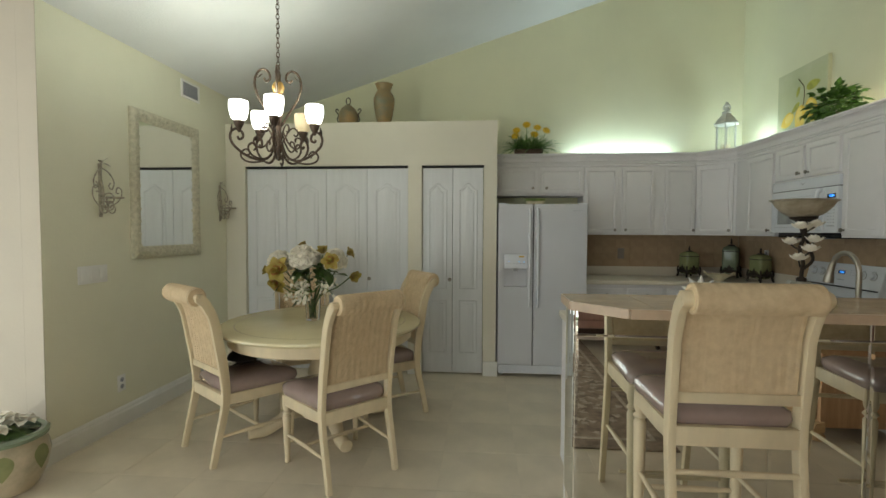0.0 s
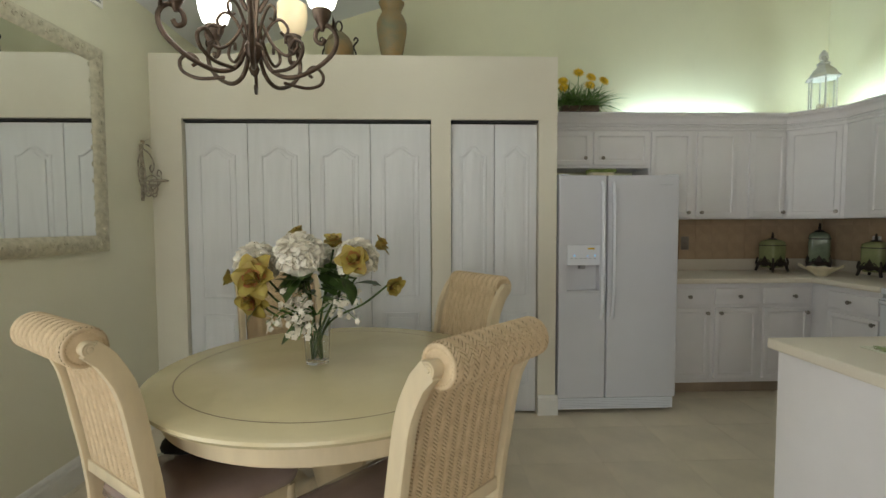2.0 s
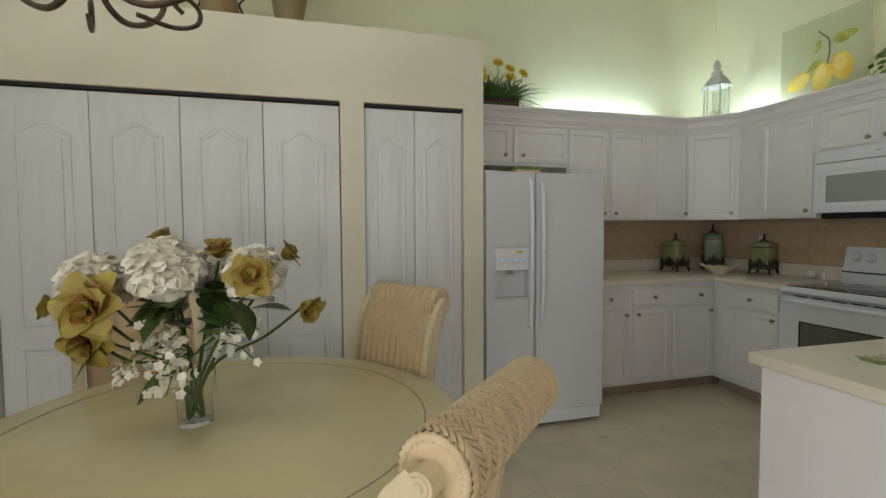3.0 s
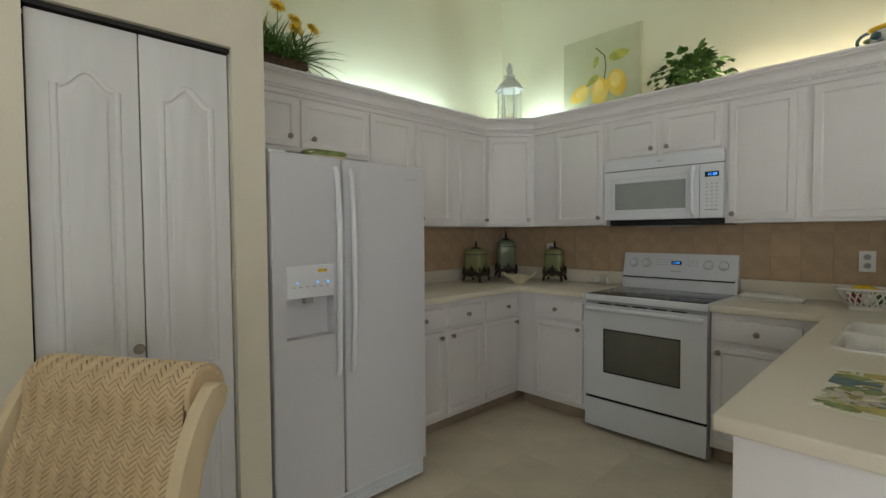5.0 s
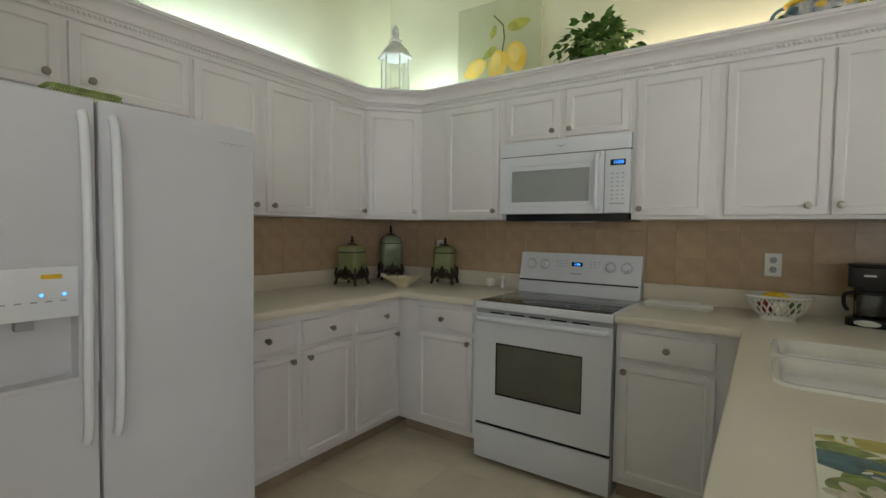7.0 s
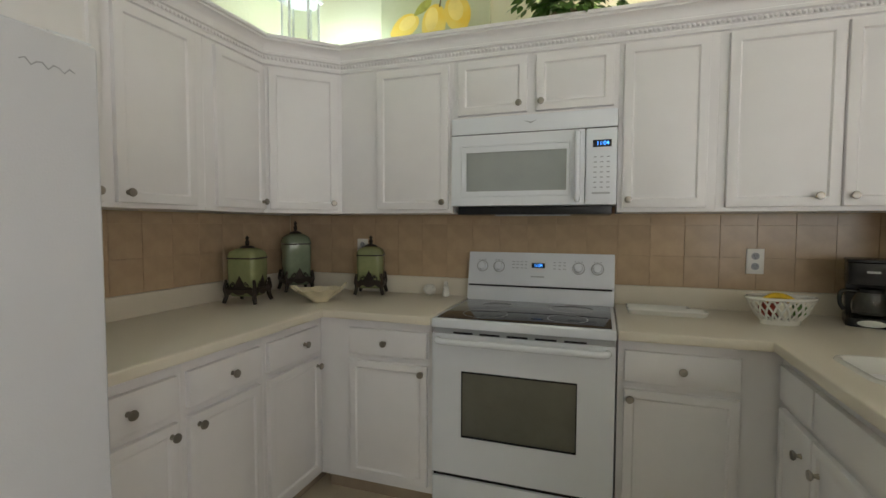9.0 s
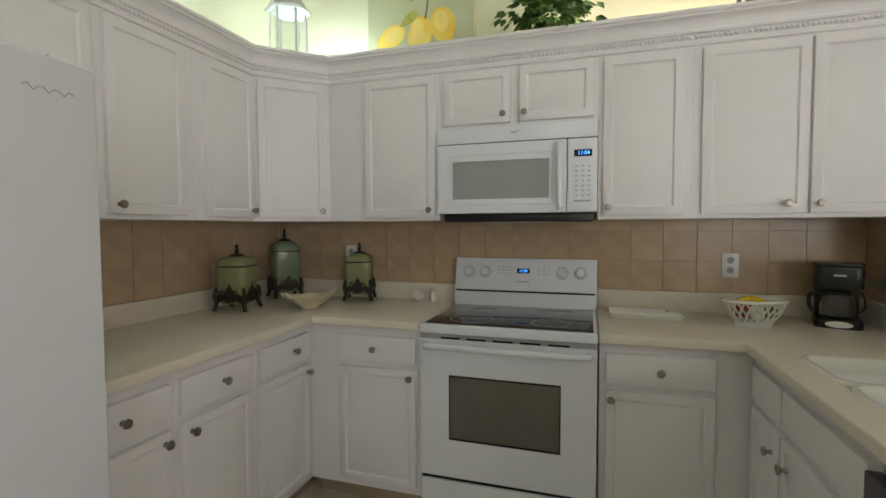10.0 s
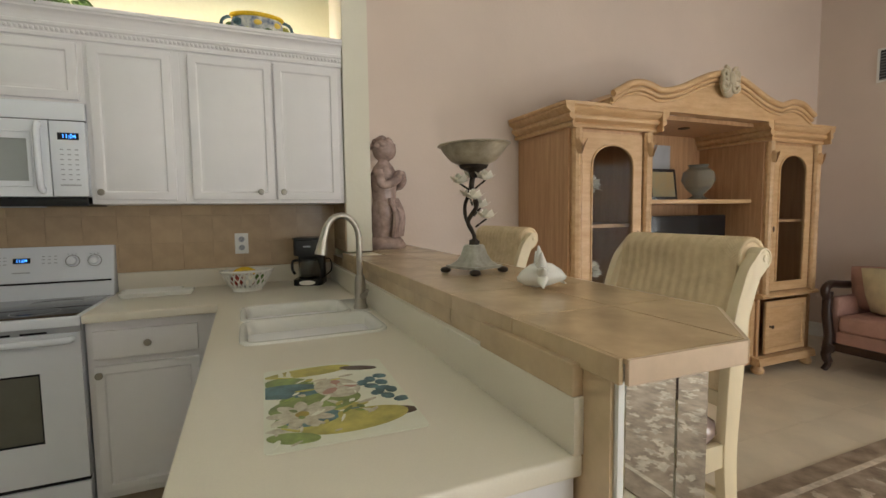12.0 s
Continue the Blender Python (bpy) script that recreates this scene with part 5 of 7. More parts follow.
for i, yy in enumerate((2.95, 4.39)):
    sc = thing("wall_sconce", pose(LW, yy, 1.49, 0, 0, 90), "scrolled ivory iron candle sconce on the wall", "sconce", "wall sconces")
    part("stem", sweep(spline([(0, -0.012, 0.02), (0.01, -0.02, 0.15), (-0.012, -0.018, 0.28), (0, -0.014, 0.36)], 6), 0.007, 6), M["ironpale"], sc, smooth=60)
    part("back_plate", box(-0.012, 0.012, -0.012, 0, 0.0, 0.36, bev=0.004), M["ironpale"], sc)
    for s in (-1, 1):
        part("scroll", sweep(spline([(0, -0.018, 0.33), (s * 0.05, -0.03, 0.30), (s * 0.085, -0.035, 0.24), (s * 0.07, -0.03, 0.19), (s * 0.045, -0.03, 0.21), (s * 0.06, -0.03, 0.235)], 6), 0.0045, 6), M["ironpale"], sc, smooth=60)
        part("scroll", sweep(spline([(0, -0.018, 0.06), (s * 0.06, -0.04, 0.08), (s * 0.115, -0.055, 0.13), (s * 0.12, -0.06, 0.19), (s * 0.085, -0.06, 0.205), (s * 0.072, -0.06, 0.17), (s * 0.095, -0.06, 0.165)], 6), 0.0045, 6), M["ironpale"], sc, smooth=60)
        part("scroll", sweep(scroll((s * 0.035, -0.06, 0.06), 0.045, 0.014, s * 1.3, 1.57), 0.0045, 6), M["ironpale"], sc, smooth=60)
        part("scroll", sweep(scroll((0.0, -0.07, 0.1 + 0.02 * s), 0.045, 0.014, s * 1.2, 0.4, plane="yz"), 0.0045, 6), M["ironpale"], sc, smooth=60)
    part("candle_ring", sweep([(0.05 * math.cos(q * math.pi / 8), -0.11 + 0.05 * math.sin(q * math.pi / 8), 0.13) for q in range(16)], 0.006, 6, closed=True), M["ironpale"], sc, smooth=60)
    part("ring_arm", sweep([(0, -0.012, 0.128), (0, -0.06, 0.128)], 0.006, 6), M["ironpale"], sc)
    b = bmesh.new()
    for a in range(5):
        leaf(b, aim((0, -0.02, 0.36), (math.cos(a * 1.25), -0.3, abs(math.sin(a * 1.25)) + 0.2)), 0.06, 0.025, 0.5)
    part("leaf_crest", b, M["ironpale"], sc)

sp = thing("switch_plate", pose(LW, 2.76, 1.05, 0, 0, 90), "white triple switch plate on the wall", "switch")
part("plate", box(0, 0.235, -0.006, 0, 0, 0.118, bev=0.003), M["paper"], sp)
for k in range(3):
    part("rocker", box(0.025 + 0.072 * k, 0.062 + 0.072 * k, -0.010, -0.005, 0.027, 0.091, bev=0.002), M["paper"], sp)


def outlet(m, label, material="paper", kind="outlet"):
    t = thing("wall_outlet" if kind == "outlet" else "switch_plate", m, label, kind)
    part("plate", box(-0.036, 0.036, -0.006, 0, 0, 0.118, bev=0.003), M[material], t)
    if kind == "outlet":
        for z in (0.035, 0.083):
            s = part("socket", lathe([(0.0165, 0), (0.0165, 0.002), (0, 0.0022)], 20), M["lav"], t, m=pose(0, -0.006, z, 90, 0, 0))
            part("slot", boxes([(-0.007, -0.005, -0.0088, -0.0078, z - 0.002, z + 0.007), (0.005, 0.007, -0.0088, -0.0078, z - 0.002, z + 0.007), (-0.002, 0.002, -0.0088, -0.0078, z - 0.01, z - 0.006)]), M["dark"], t)
    else:
        part("toggle", box(-0.005, 0.005, -0.016, -0.006, 0.052, 0.068, bev=0.002), M[material], t)
    return t


outlet(pose(LW, 3.1, 0.25, 0, 0, 90), "white wall outlet above the baseboard")
outlet(pose(EW - 0.0085, 2.872, 1.09, 0, 0, -90), "white duplex outlet in the tan splashback")
outlet(pose(EW - 0.0085, 4.925, 1.11, 0, 0, -90), "white outlet behind a canister")
outlet(pose(1.57, NW - 0.0085, 1.10), "dark metal switch plate in the tan splashback", "steelplate", "switch")


def vent(m, w, h, label, across=True):
    t = thing("air_vent", m, label, "vent")
    part("frame", boxes([(0, w, -0.012, 0, 0, 0.018), (0, w, -0.012, 0, h - 0.018, h), (0, 0.018, -0.012, 0, 0.018, h - 0.018), (w - 0.018, w, -0.012, 0, 0.018, h - 0.018)]), M["paper"], t)
    part("backing", box(0.018, w - 0.018, -0.003, -0.001, 0.018, h - 0.018), M["dark"], t, "dark duct behind")
    n = 10
    for k in range(n):
        if across:
            part("slat", box(0.018, w - 0.018, -0.011, -0.004, 0, 0.006), M["grey"], t, m=pose(0, 0, 0.024 + k * (h - 0.045) / n))
        else:
            part("slat", box(0, 0.008, -0.011, -0.004, 0.018, h - 0.018), M["lav"], t, m=pose(0.022 + k * (w - 0.042) / n, 0, 0))
    return t


vent(pose(LW, 3.825, 2.545, 0, 0, 90), 0.25, 0.15, "white louvred air vent high on the wall", False)
vent(pose(2.37, SW, 2.44, 0, 0, 180), 0.5, 0.3, "grey louvred air vent high on the wall")

# ---- on the closet ledge ----
v = thing("pottery_vase", pose(-0.99, 4.66, CTOP), "tall ochre and grey-green pottery vase on the ledge", "vase")
part("body", lathe([(0, 0), (0.062, 0), (0.066, 0.01), (0.085, 0.1), (0.103, 0.2), (0.105, 0.26), (0.09, 0.3), (0.068, 0.335), (0.066, 0.35), (0.085, 0.395), (0.09, 0.405), (0.08, 0.405), (0.058, 0.35), (0, 0.33)], 32), M["terracotta"], v)
v = thing("lidded_jar", pose(-1.355, 4.66, CTOP), "ochre lidded jar with scrolled iron handles on the ledge", "jar")
part("body", lathe([(0, 0), (0.08, 0), (0.09, 0.02), (0.1, 0.07), (0.095, 0.12), (0.085, 0.135), (0, 0.135)], 28), M["terracotta"], v)
part("lid", lathe([(0.09, 0.135), (0.07, 0.17), (0.04, 0.195), (0.03, 0.205), (0, 0.205)], 28), M["terracotta"], v)
part("finial", sweep([(0.022 * math.sin(q / 12 * 2 * math.pi), 0, 0.245 + 0.035 * math.cos(q / 12 * 2 * math.pi)) for q in range(12)], 0.006, 6, closed=True), M["iron"], v, smooth=60)
for s in (-1, 1):
    part("handle", sweep(spline([(s * 0.09, 0, 0.03), (s * 0.115, 0, 0.06), (s * 0.1, 0, 0.11), (s * 0.13, 0, 0.15), (s * 0.115, 0, 0.17), (s * 0.1, 0, 0.15)], 6), 0.006, 6), M["iron"], v, "scrolled iron handle", smooth=60)

# ---- on the wall cabinets ----
rs = random.Random(5)
pl = thing("flower_trough", pose(0.49, 5.135, 2.2372), "trough of grass and yellow flowers over the refrigerator", "plant")
part("trough", box(-0.15, 0.15, -0.055, 0.055, 0, 0.05, bev=0.01), M["bronze"], pl)
b = bmesh.new()
for i in range(330):
    a, x = rs.uniform(0, 6.28), rs.uniform(-0.14, 0.14)
    d = Vector((math.cos(a) * 0.55 + x * 2.2, math.sin(a) * 0.5 - 0.15, rs.uniform(0.15, 1.1)))
    leaf(b, aim((x, rs.uniform(-0.045, 0.045), 0.045), d, rs.uniform(-40, 40)), rs.uniform(0.14, 0.28), rs.uniform(0.006, 0.013), rs.uniform(0.2, 0.9), n=4)
part("grass", b, M["leaf"], pl, "dark green blades")["kind"] = "stuff"
for x, y, z in ((-0.15, -0.08, 0.18), (-0.03, -0.07, 0.30), (0.05, -0.11, 0.19), (0.09, -0.02, 0.28), (0.18, -0.06, 0.24), (-0.13, 0.02, 0.26)):
    b = bmesh.new()
    dirn = Vector((x * 1.5, -0.8, 0.5)).normalized()
    for ring, (n, L, up) in enumerate(((13, 0.05, 0.2), (10, 0.04, 0.7), (7, 0.026, 1.4))):
        for k in range(n):
            a = 2 * math.pi * k / n + ring
            leaf(b, Matrix.Translation((x, y, z)) @ dirn.to_track_quat("Z", "Y").to_matrix().to_4x4() @ aim((0, 0, 0), (math.cos(a), math.sin(a), up)), L, 0.02, 0.3, n=3)
    part("flower", b, M["yellow"], pl, "yellow daisy flower")
    part("stalk", sweep([(x * 0.4, 0, 0.045), (x * 0.8, y * 0.6, z * 0.6), (x, y, z)], 0.003, 5), M["leaf"], pl)

ln = thing("lantern", pose(2.515, 5.12, UT) @ Matrix.Diagonal((1.4, 1.4, 1.0, 1)), "white metal and glass candle lantern on the corner cabinet", "lantern")
for k in range(6):
    a = radians(60 * k)
    c, s = 0.068 * math.cos(a), 0.068 * math.sin(a)
    part("post", sweep([(c, s, 0.02), (c, s, 0.37)], 0.0045, 6), M["lanternpaint"], ln)
    p = part("pane", box(-0.03, 0.03, -0.001, 0.001, 0.03, 0.36), M["glass"], ln, "clear glass pane", m=pose(0.059 * math.cos(a + 0.524), 0.059 * math.sin(a + 0.524), 0, 0, 0, 60 * k + 120))
    p.visible_shadow = False
part("base", lathe([(0, 0), (0.085, 0), (0.085, 0.012), (0.075, 0.025), (0, 0.025)], 6), M["lanternpaint"], ln)
part("roof", lathe([(0.085, 0.365), (0.09, 0.375), (0.078, 0.39), (0.06, 0.43), (0.032, 0.47), (0.03, 0.485), (0.036, 0.492), (0.02, 0.51), (0, 0.515)], 6), M["lanternpaint"], ln)
part("ring", sweep([(0.025 * math.sin(q * math.pi / 6), 0, 0.545 + 0.035 * math.cos(q * math.pi / 6)) for q in range(12)], 0.005, 6, closed=True), M["lanternpaint"], ln)
part("knob_top", lathe([(0.012, 0.51), (0.016, 0.53), (0.01, 0.55), (0.02, 0.57), (0.006, 0.6), (0, 0.605)], 12), M["lanternpaint"], ln)
part("candle", lathe([(0, 0.026), (0.03, 0.026), (0.03, 0.16), (0, 0.165)], 16), M["cream"], ln, "cream candle")

lp = thing("lemon_painting", pose(EW - 0.001, 4.785, UT, 0, 0, -90) @ pose(0, 0, 0, 0, 0, 0), "square canvas of three painted lemons on a branch", "painting")
part("canvas", box(0, 0.645, -0.03, 0, 0, 0.73, bev=0.002), M["canvas"], lp, smooth=None)


def painted(outline, material, lift, name, parent=lp, y=-0.03):
    return part(name, prism(outline, y - lift, y - lift + 0.0006, "y"), M[material], parent, smooth=None)


def ellipse(cx, cz, a, b_, rot=0, n=28, tip=0.0):
    out = []
    for i in range(n):
        q = 2 * math.pi * i / n
        u, w = a * math.cos(q), b_ * math.sin(q)
        u += tip * a * max(0, math.cos(q)) ** 8
        c, s = math.cos(radians(rot)), math.sin(radians(rot))
        out.append((cx + u * c - w * s, cz + u * s + w * c))
    return out


painted([(0.004, 0.004), (0.641, 0.004), (0.641, 0.2), (0.4, 0.17), (0.2, 0.2), (0.004, 0.15)], "petal", 0.0005, "painted_tablecloth")
painted(ellipse(0.155, 0.295, 0.085, 0.06, 205, tip=0.25), "lemon", 0.001, "painted_lemon")
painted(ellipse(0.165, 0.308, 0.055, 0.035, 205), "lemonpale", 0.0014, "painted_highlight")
painted(ellipse(0.462, 0.325, 0.10, 0.075, 285, tip=0.12), "lemon", 0.0015, "painted_lemon")
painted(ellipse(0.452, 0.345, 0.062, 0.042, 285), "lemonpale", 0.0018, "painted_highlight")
painted(ellipse(0.325, 0.285, 0.105, 0.072, 262, tip=0.15), "lemon", 0.0022, "painted_lemon")
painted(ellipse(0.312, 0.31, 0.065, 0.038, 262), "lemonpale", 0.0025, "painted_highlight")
painted(ellipse(0.265, 0.385, 0.055, 0.026, 215, tip=0.3), "olive", 0.003, "painted_leaf")
painted(ellipse(0.47, 0.53, 0.072, 0.04, 5, tip=0.3), "olive", 0.003, "painted_leaf")
painted(ellipse(0.29, 0.52, 0.042, 0.02, 250, tip=0.2), "olive", 0.003, "painted_leaf")
part("painted_branch", sweep([(0.36, -0.0335, 0.37), (0.375, -0.0335, 0.46), (0.365, -0.0335, 0.55), (0.29, -0.0335, 0.63)], 0.005, 5, flat=0.2, up=(0, 1, 0)), M["stem"], lp)

iv = thing("ivy_plant", pose(2.60, 3.72, UT), "bushy green ivy in a brown pot on the cabinets", "plant")
part("pot", lathe([(0, 0), (0.06, 0), (0.085, 0.12), (0.09, 0.13), (0.075, 0.13), (0, 0.12)], 24), M["terracotta"], iv)
b = bmesh.new()
for i in range(230):
    a, e, q = rs.uniform(0, 6.28), rs.uniform(-0.35, 1.3), rs.uniform(0.06, 0.19)
    d = Vector((math.cos(a) * math.cos(e), math.sin(a) * math.cos(e) * 1.35, max(-0.2, math.sin(e))))
    p = Vector((0, 0, 0.15)) + d * q
    p.z = max(0.07, p.z)
    for lobe in (-45, 0, 45):
        leaf(b, aim(p, d + Vector((0, 0, -0.4)), rs.uniform(-30, 30)) @ pose(0, 0, 0, 0, 0, lobe), rs.uniform(0.045, 0.068) * (1 if lobe == 0 else 0.75), 0.034, 0.35, n=3)
part("foliage", b, M["leaf"], iv, "green lobed ivy leaves")["kind"] = "stuff"

tu = thing("soup_tureen", pose(2.63, 2.745, UT) @ Matrix.Diagonal((1, 1, 0.94, 1)), "oval majolica tureen with lemons, yellow rim and blue handles", "tureen")
_ov = Matrix.Diagonal((0.62, 1.0, 1.0, 1))
part("bowl", lathe([(0, 0), (0.09, 0), (0.095, 0.01), (0.11, 0.05), (0.13, 0.11), (0.13, 0.17), (0.12, 0.2), (0.125, 0.215), (0.11, 0.215), (0.1, 0.19), (0, 0.05)], 32, m=_ov), M["majolica"], tu, "white and blue glazed bowl")
part("rim", lathe([(0.122, 0.196), (0.134, 0.202), (0.134, 0.216), (0.122, 0.22), (0.112, 0.214), (0.122, 0.196)], 32, m=_ov, cap=False), M["yellow"], tu, "yellow rim")
for k in range(16):
    a = 2 * math.pi * k / 16
    b = blob(bmesh.new(), (0.1315 * math.cos(a) * 0.62, 0.1315 * math.sin(a), 0.14 + 0.022 * (-1) ** k), 0.017 + 0.006 * (k % 3 == 0), 2, (0.35, 1.25, 0.9))
    part("painted_motif", b, M[("lemon", "teal", "olive", "lemon", "leafdk")[k % 5]], tu, "painted fruit motif")
for s in (-1, 1):
    part("handle", sweep([(0, s * (0.125 + 0.05 * math.sin(q * math.pi / 8)), 0.16 - 0.045 * math.cos(q * math.pi / 8)) for q in range(9)], 0.009, 8), M["teal"], tu, "blue loop handle", smooth=60)

gd = thing("glass_dish", pose(0.52, 4.72, 1.656), "olive lattice-rimmed painted dish on the refrigerator", "dish")
part("rim", sweep([(x, y, 0.066) for x, y in rounded(-0.095, 0.095, -0.055, 0.055, 0.02, 3)], 0.006, 6, closed=True), M["matgreen"], gd, smooth=60)
b = bmesh.new()
for i in range(22):
    for y in (-0.057, 0.057):
        for s_ in (-1, 1):
            sweep([(-0.088 + i * 0.0084 - 0.006 * s_, y, 0.048), (-0.088 + i * 0.0084 + 0.006 * s_, y, 0.066)], 0.0022, 5, b)
part("lattice", b, M["matgreen"], gd, "olive lattice band")["kind"] = "stuff"
part("bowl", prism(rounded(-0.09, 0.09, -0.05, 0.05, 0.02, 3), 0.018, 0.052, "z", 0.006), M["cream"], gd, "cream painted bowl")
for x in (-0.055, 0.055):
    part("foot", lathe([(0.022, 0), (0.012, 0.01), (0.026, 0.02)], 12), M["cream"], gd, m=pose(x, 0, 0))

# ---- on the worktops ----
def canister(m, w, h, label, glaze):
    t = thing("canister", m, label, "canister", "canisters")
    prof = lambda q: rounded(-q, q, -q, q, q * 0.35, 4)
    b = bmesh.new()
    rings = []
    for q, z in ((0.82, 0.04), (0.95, 0.06), (1.0, 0.15 * h / 0.3), (1.0, 0.6 * h), (0.98, 0.66 * h)):
        rings.append([b.verts.new((x, y, z)) for x, y in prof(w * q)])
    for a, c in zip(rings, rings[1:]):
        for i in range(len(a)):
            b.faces.new((a[i], a[(i + 1) % len(a)], c[(i + 1) % len(a)], c[i]))
    b.faces.new(rings[0]), b.faces.new(rings[-1])
    part("body", b, M[glaze], t, smooth=50)
    b = bmesh.new()
    rings = [[b.verts.new((x, y, z)) for x, y in prof(w * q)] for q, z in ((1.0, 0.672 * h), (1.0, 0.70 * h), (0.9, 0.76 * h), (0.6, 0.80 * h), (0.2, 0.82 * h))]
    for a, c in zip(rings, rings[1:]):
        for i in range(len(a)):
            b.faces.new((a[i], a[(i + 1) % len(a)], c[(i + 1) % len(a)], c[i]))
    b.faces.new(rings[0]), b.faces.new(rings[-1])
    part("lid", b, M[glaze], t, "domed lid", smooth=50)
    part("lid_band", sweep([(x, y, 0.668 * h) for x, y in prof(w * 1.0)], 0.004, 6, closed=True), M["iron"], t, "dark band")
    part("finial", lathe([(0.04, 0.81 * h), (0.03, 0.835 * h), (0.008, 0.85 * h), (0.012, 0.9 * h), (0.006, 0.93 * h), (0.01, 0.96 * h), (0, h)], 12), M["iron"], t, "dark finial")
    st_ = part("stand", sweep([(x, y, 0.078) for x, y in prof(w * 1.04)], 0.007, 6, closed=True), M["iron"], t, "dark iron stand")
    for sx in (-1, 1):
        for sy in (-1, 1):
            leg = spline([(sx * w * 1.10, sy * w * 1.10, 0.008), (sx * w * 1.04, sy * w * 1.04, 0.02), (sx * w * 0.96, sy * w * 0.96, 0.05), (sx * w * 1.04, sy * w * 1.04, 0.085), (sx * w * 0.96, sy * w * 0.96, 0.125)], 5)
            part("stand_leg", sweep(leg, [0.010] * 6 + [0.011] * 9 + [0.008] * 5 + [0.006], 8), M["iron"], st_, "curved iron leg", smooth=60)
    arch = [(-0.92, 0.075), (-0.92, 0.045), (-0.7, 0.05), (-0.5, 0.062), (-0.2, 0.05), (0.2, 0.05), (0.5, 0.062), (0.7, 0.05), (0.92, 0.045), (0.92, 0.075),
            (0.75, 0.09), (0.5, 0.088), (0.3, 0.10), (0.2, 0.118), (0.1, 0.13), (0.0, 0.145), (-0.1, 0.13), (-0.2, 0.118), (-0.3, 0.10), (-0.5, 0.088), (-0.75, 0.09)]
    for k in range(4):
        part("stand_apron", prism([(u * w, z) for u, z in arch], -w * 1.07, -w * 1.0 - 0.001, "y", 0.0015), M["iron"], st_, "pierced scrolled iron apron", m=pose(0, 0, 0, 0, 0, 90 * k))
        for s_ in (-1, 1):
            part("stand_scroll", sweep(scroll((s_ * w * 0.5, -w * 1.09, 0.098), 0.016, 0.005, s_ * 1.2, 1.57), 0.0035, 6), M["iron"], st_, m=pose(0, 0, 0, 0, 0, 90 * k))
    return t


canister(pose(2.235, 5.255, 0.914, 0, 0, 12), 0.076, 0.345, "olive glazed square canister on a dark iron stand", "green")
canister(pose(2.69, 5.30, 0.914, 0, 0, -38), 0.076, 0.425, "tall grey-green glazed canister on a dark iron stand", "greendk")
canister(pose(2.715, 4.805, 0.914, 0, 0, -72), 0.072, 0.34, "olive glazed canister on a dark iron stand by the wall", "green")

sb = thing("shell_bowl", pose(2.39, 4.93, 0.914, 0, 0, -40) @ Matrix.Diagonal((0.86, 0.9, 0.8, 1)), "cream scalloped porcelain bowl with twig handles", "bowl")
b = bmesh.new()
rings = []
for q, z, wv in ((0.05, 0.0, 0), (0.055, 0.012, 0), (0.09, 0.04, 0.02), (0.125, 0.07, 0.04), (0.15, 0.085, 0.06), (0.143, 0.083, 0.06), (0.11, 0.055, 0.04), (0.05, 0.02, 0)):
    rings.append([b.verts.new((q * (1 + wv * math.sin(9 * 2 * math.pi * i / 54)) * math.cos(2 * math.pi * i / 54), 0.7 * q * (1 + wv * math.sin(9 * 2 * math.pi * i / 54)) * math.sin(2 * math.pi * i / 54), z + 0.06 * wv * math.cos(9 * 2 * math.pi * i / 54))) for i in range(54)])
for a, c in zip(rings, rings[1:]):
    for i in range(54):
        b.faces.new((a[i], a[(i + 1) % 54], c[(i + 1) % 54], c[i]))
b.faces.new(rings[0]), b.faces.new(rings[-1])
part("bowl", b, M["cream"], sb, smooth=50)
for s in (-1, 1):
    part("handle", sweep(spline([(s * 0.12, -0.02, 0.08), (s * 0.15, -0.015, 0.11), (s * 0.165, 0.01, 0.105), (s * 0.14, 0.02, 0.08)], 5), 0.008, 7), M["cream"], sb, smooth=60)

sh = thing("salt_shaker", pose(2.79, 4.47, 0.914), "white shell-shaped shaker by the range", "shaker")
b = bmesh.new()
blob(b, (0, 0, 0.032), 0.035, 3, (0.7, 1, 0.95))
for k in range(9):
    a = radians(-70 + 17.5 * k)
    sweep([(-0.014, 0.0, 0.004), (-0.026, 0.025 * math.sin(a), 0.02 + 0.02 * math.cos(a)), (-0.012, 0.036 * math.sin(a), 0.03 + 0.034 * math.cos(a))], 0.004, 5, b)
part("shell", b, M["porcelain"], sh, smooth=60)
sh = thing("pepper_shaker", pose(2.79, 4.375, 0.914), "small white figure-shaped shaker by the range", "shaker")
part("body", lathe([(0, 0), (0.02, 0), (0.022, 0.02), (0.016, 0.035), (0.018, 0.045), (0.01, 0.058), (0.013, 0.07), (0.006, 0.082), (0, 0.085)], 16), M["porcelain"], sh)

for (x, y, L, z, lab) in ((2.60, 3.27, 0.33, 0.914, "long white porcelain tray on the worktop"), (2.68, 3.30, 0.27, 0.914, "narrow white porcelain tray behind a longer one")):
    tr = thing("serving_tray", pose(x, y, z, 0, 0, -90), lab, "tray", "serving trays")
    b = bmesh.new()
    rings = [[b.verts.new((u, w, zz)) for u, w in rounded(-L / 2 + i, L / 2 - i, -0.04 + i, 0.04 - i, 0.012, 3)] for i, zz in ((0.012, 0), (0.0, 0.022), (0.002, 0.026), (0.006, 0.022), (0.016, 0.006))]
    for a, c in zip(rings, rings[1:]):
        for i in range(len(a)):
            b.faces.new((a[i], a[(i + 1) % len(a)], c[(i + 1) % len(a)], c[i]))
    b.faces.new(rings[0]), b.faces.new(rings[-1])
    part("tray", b, M["porcelain"], tr)

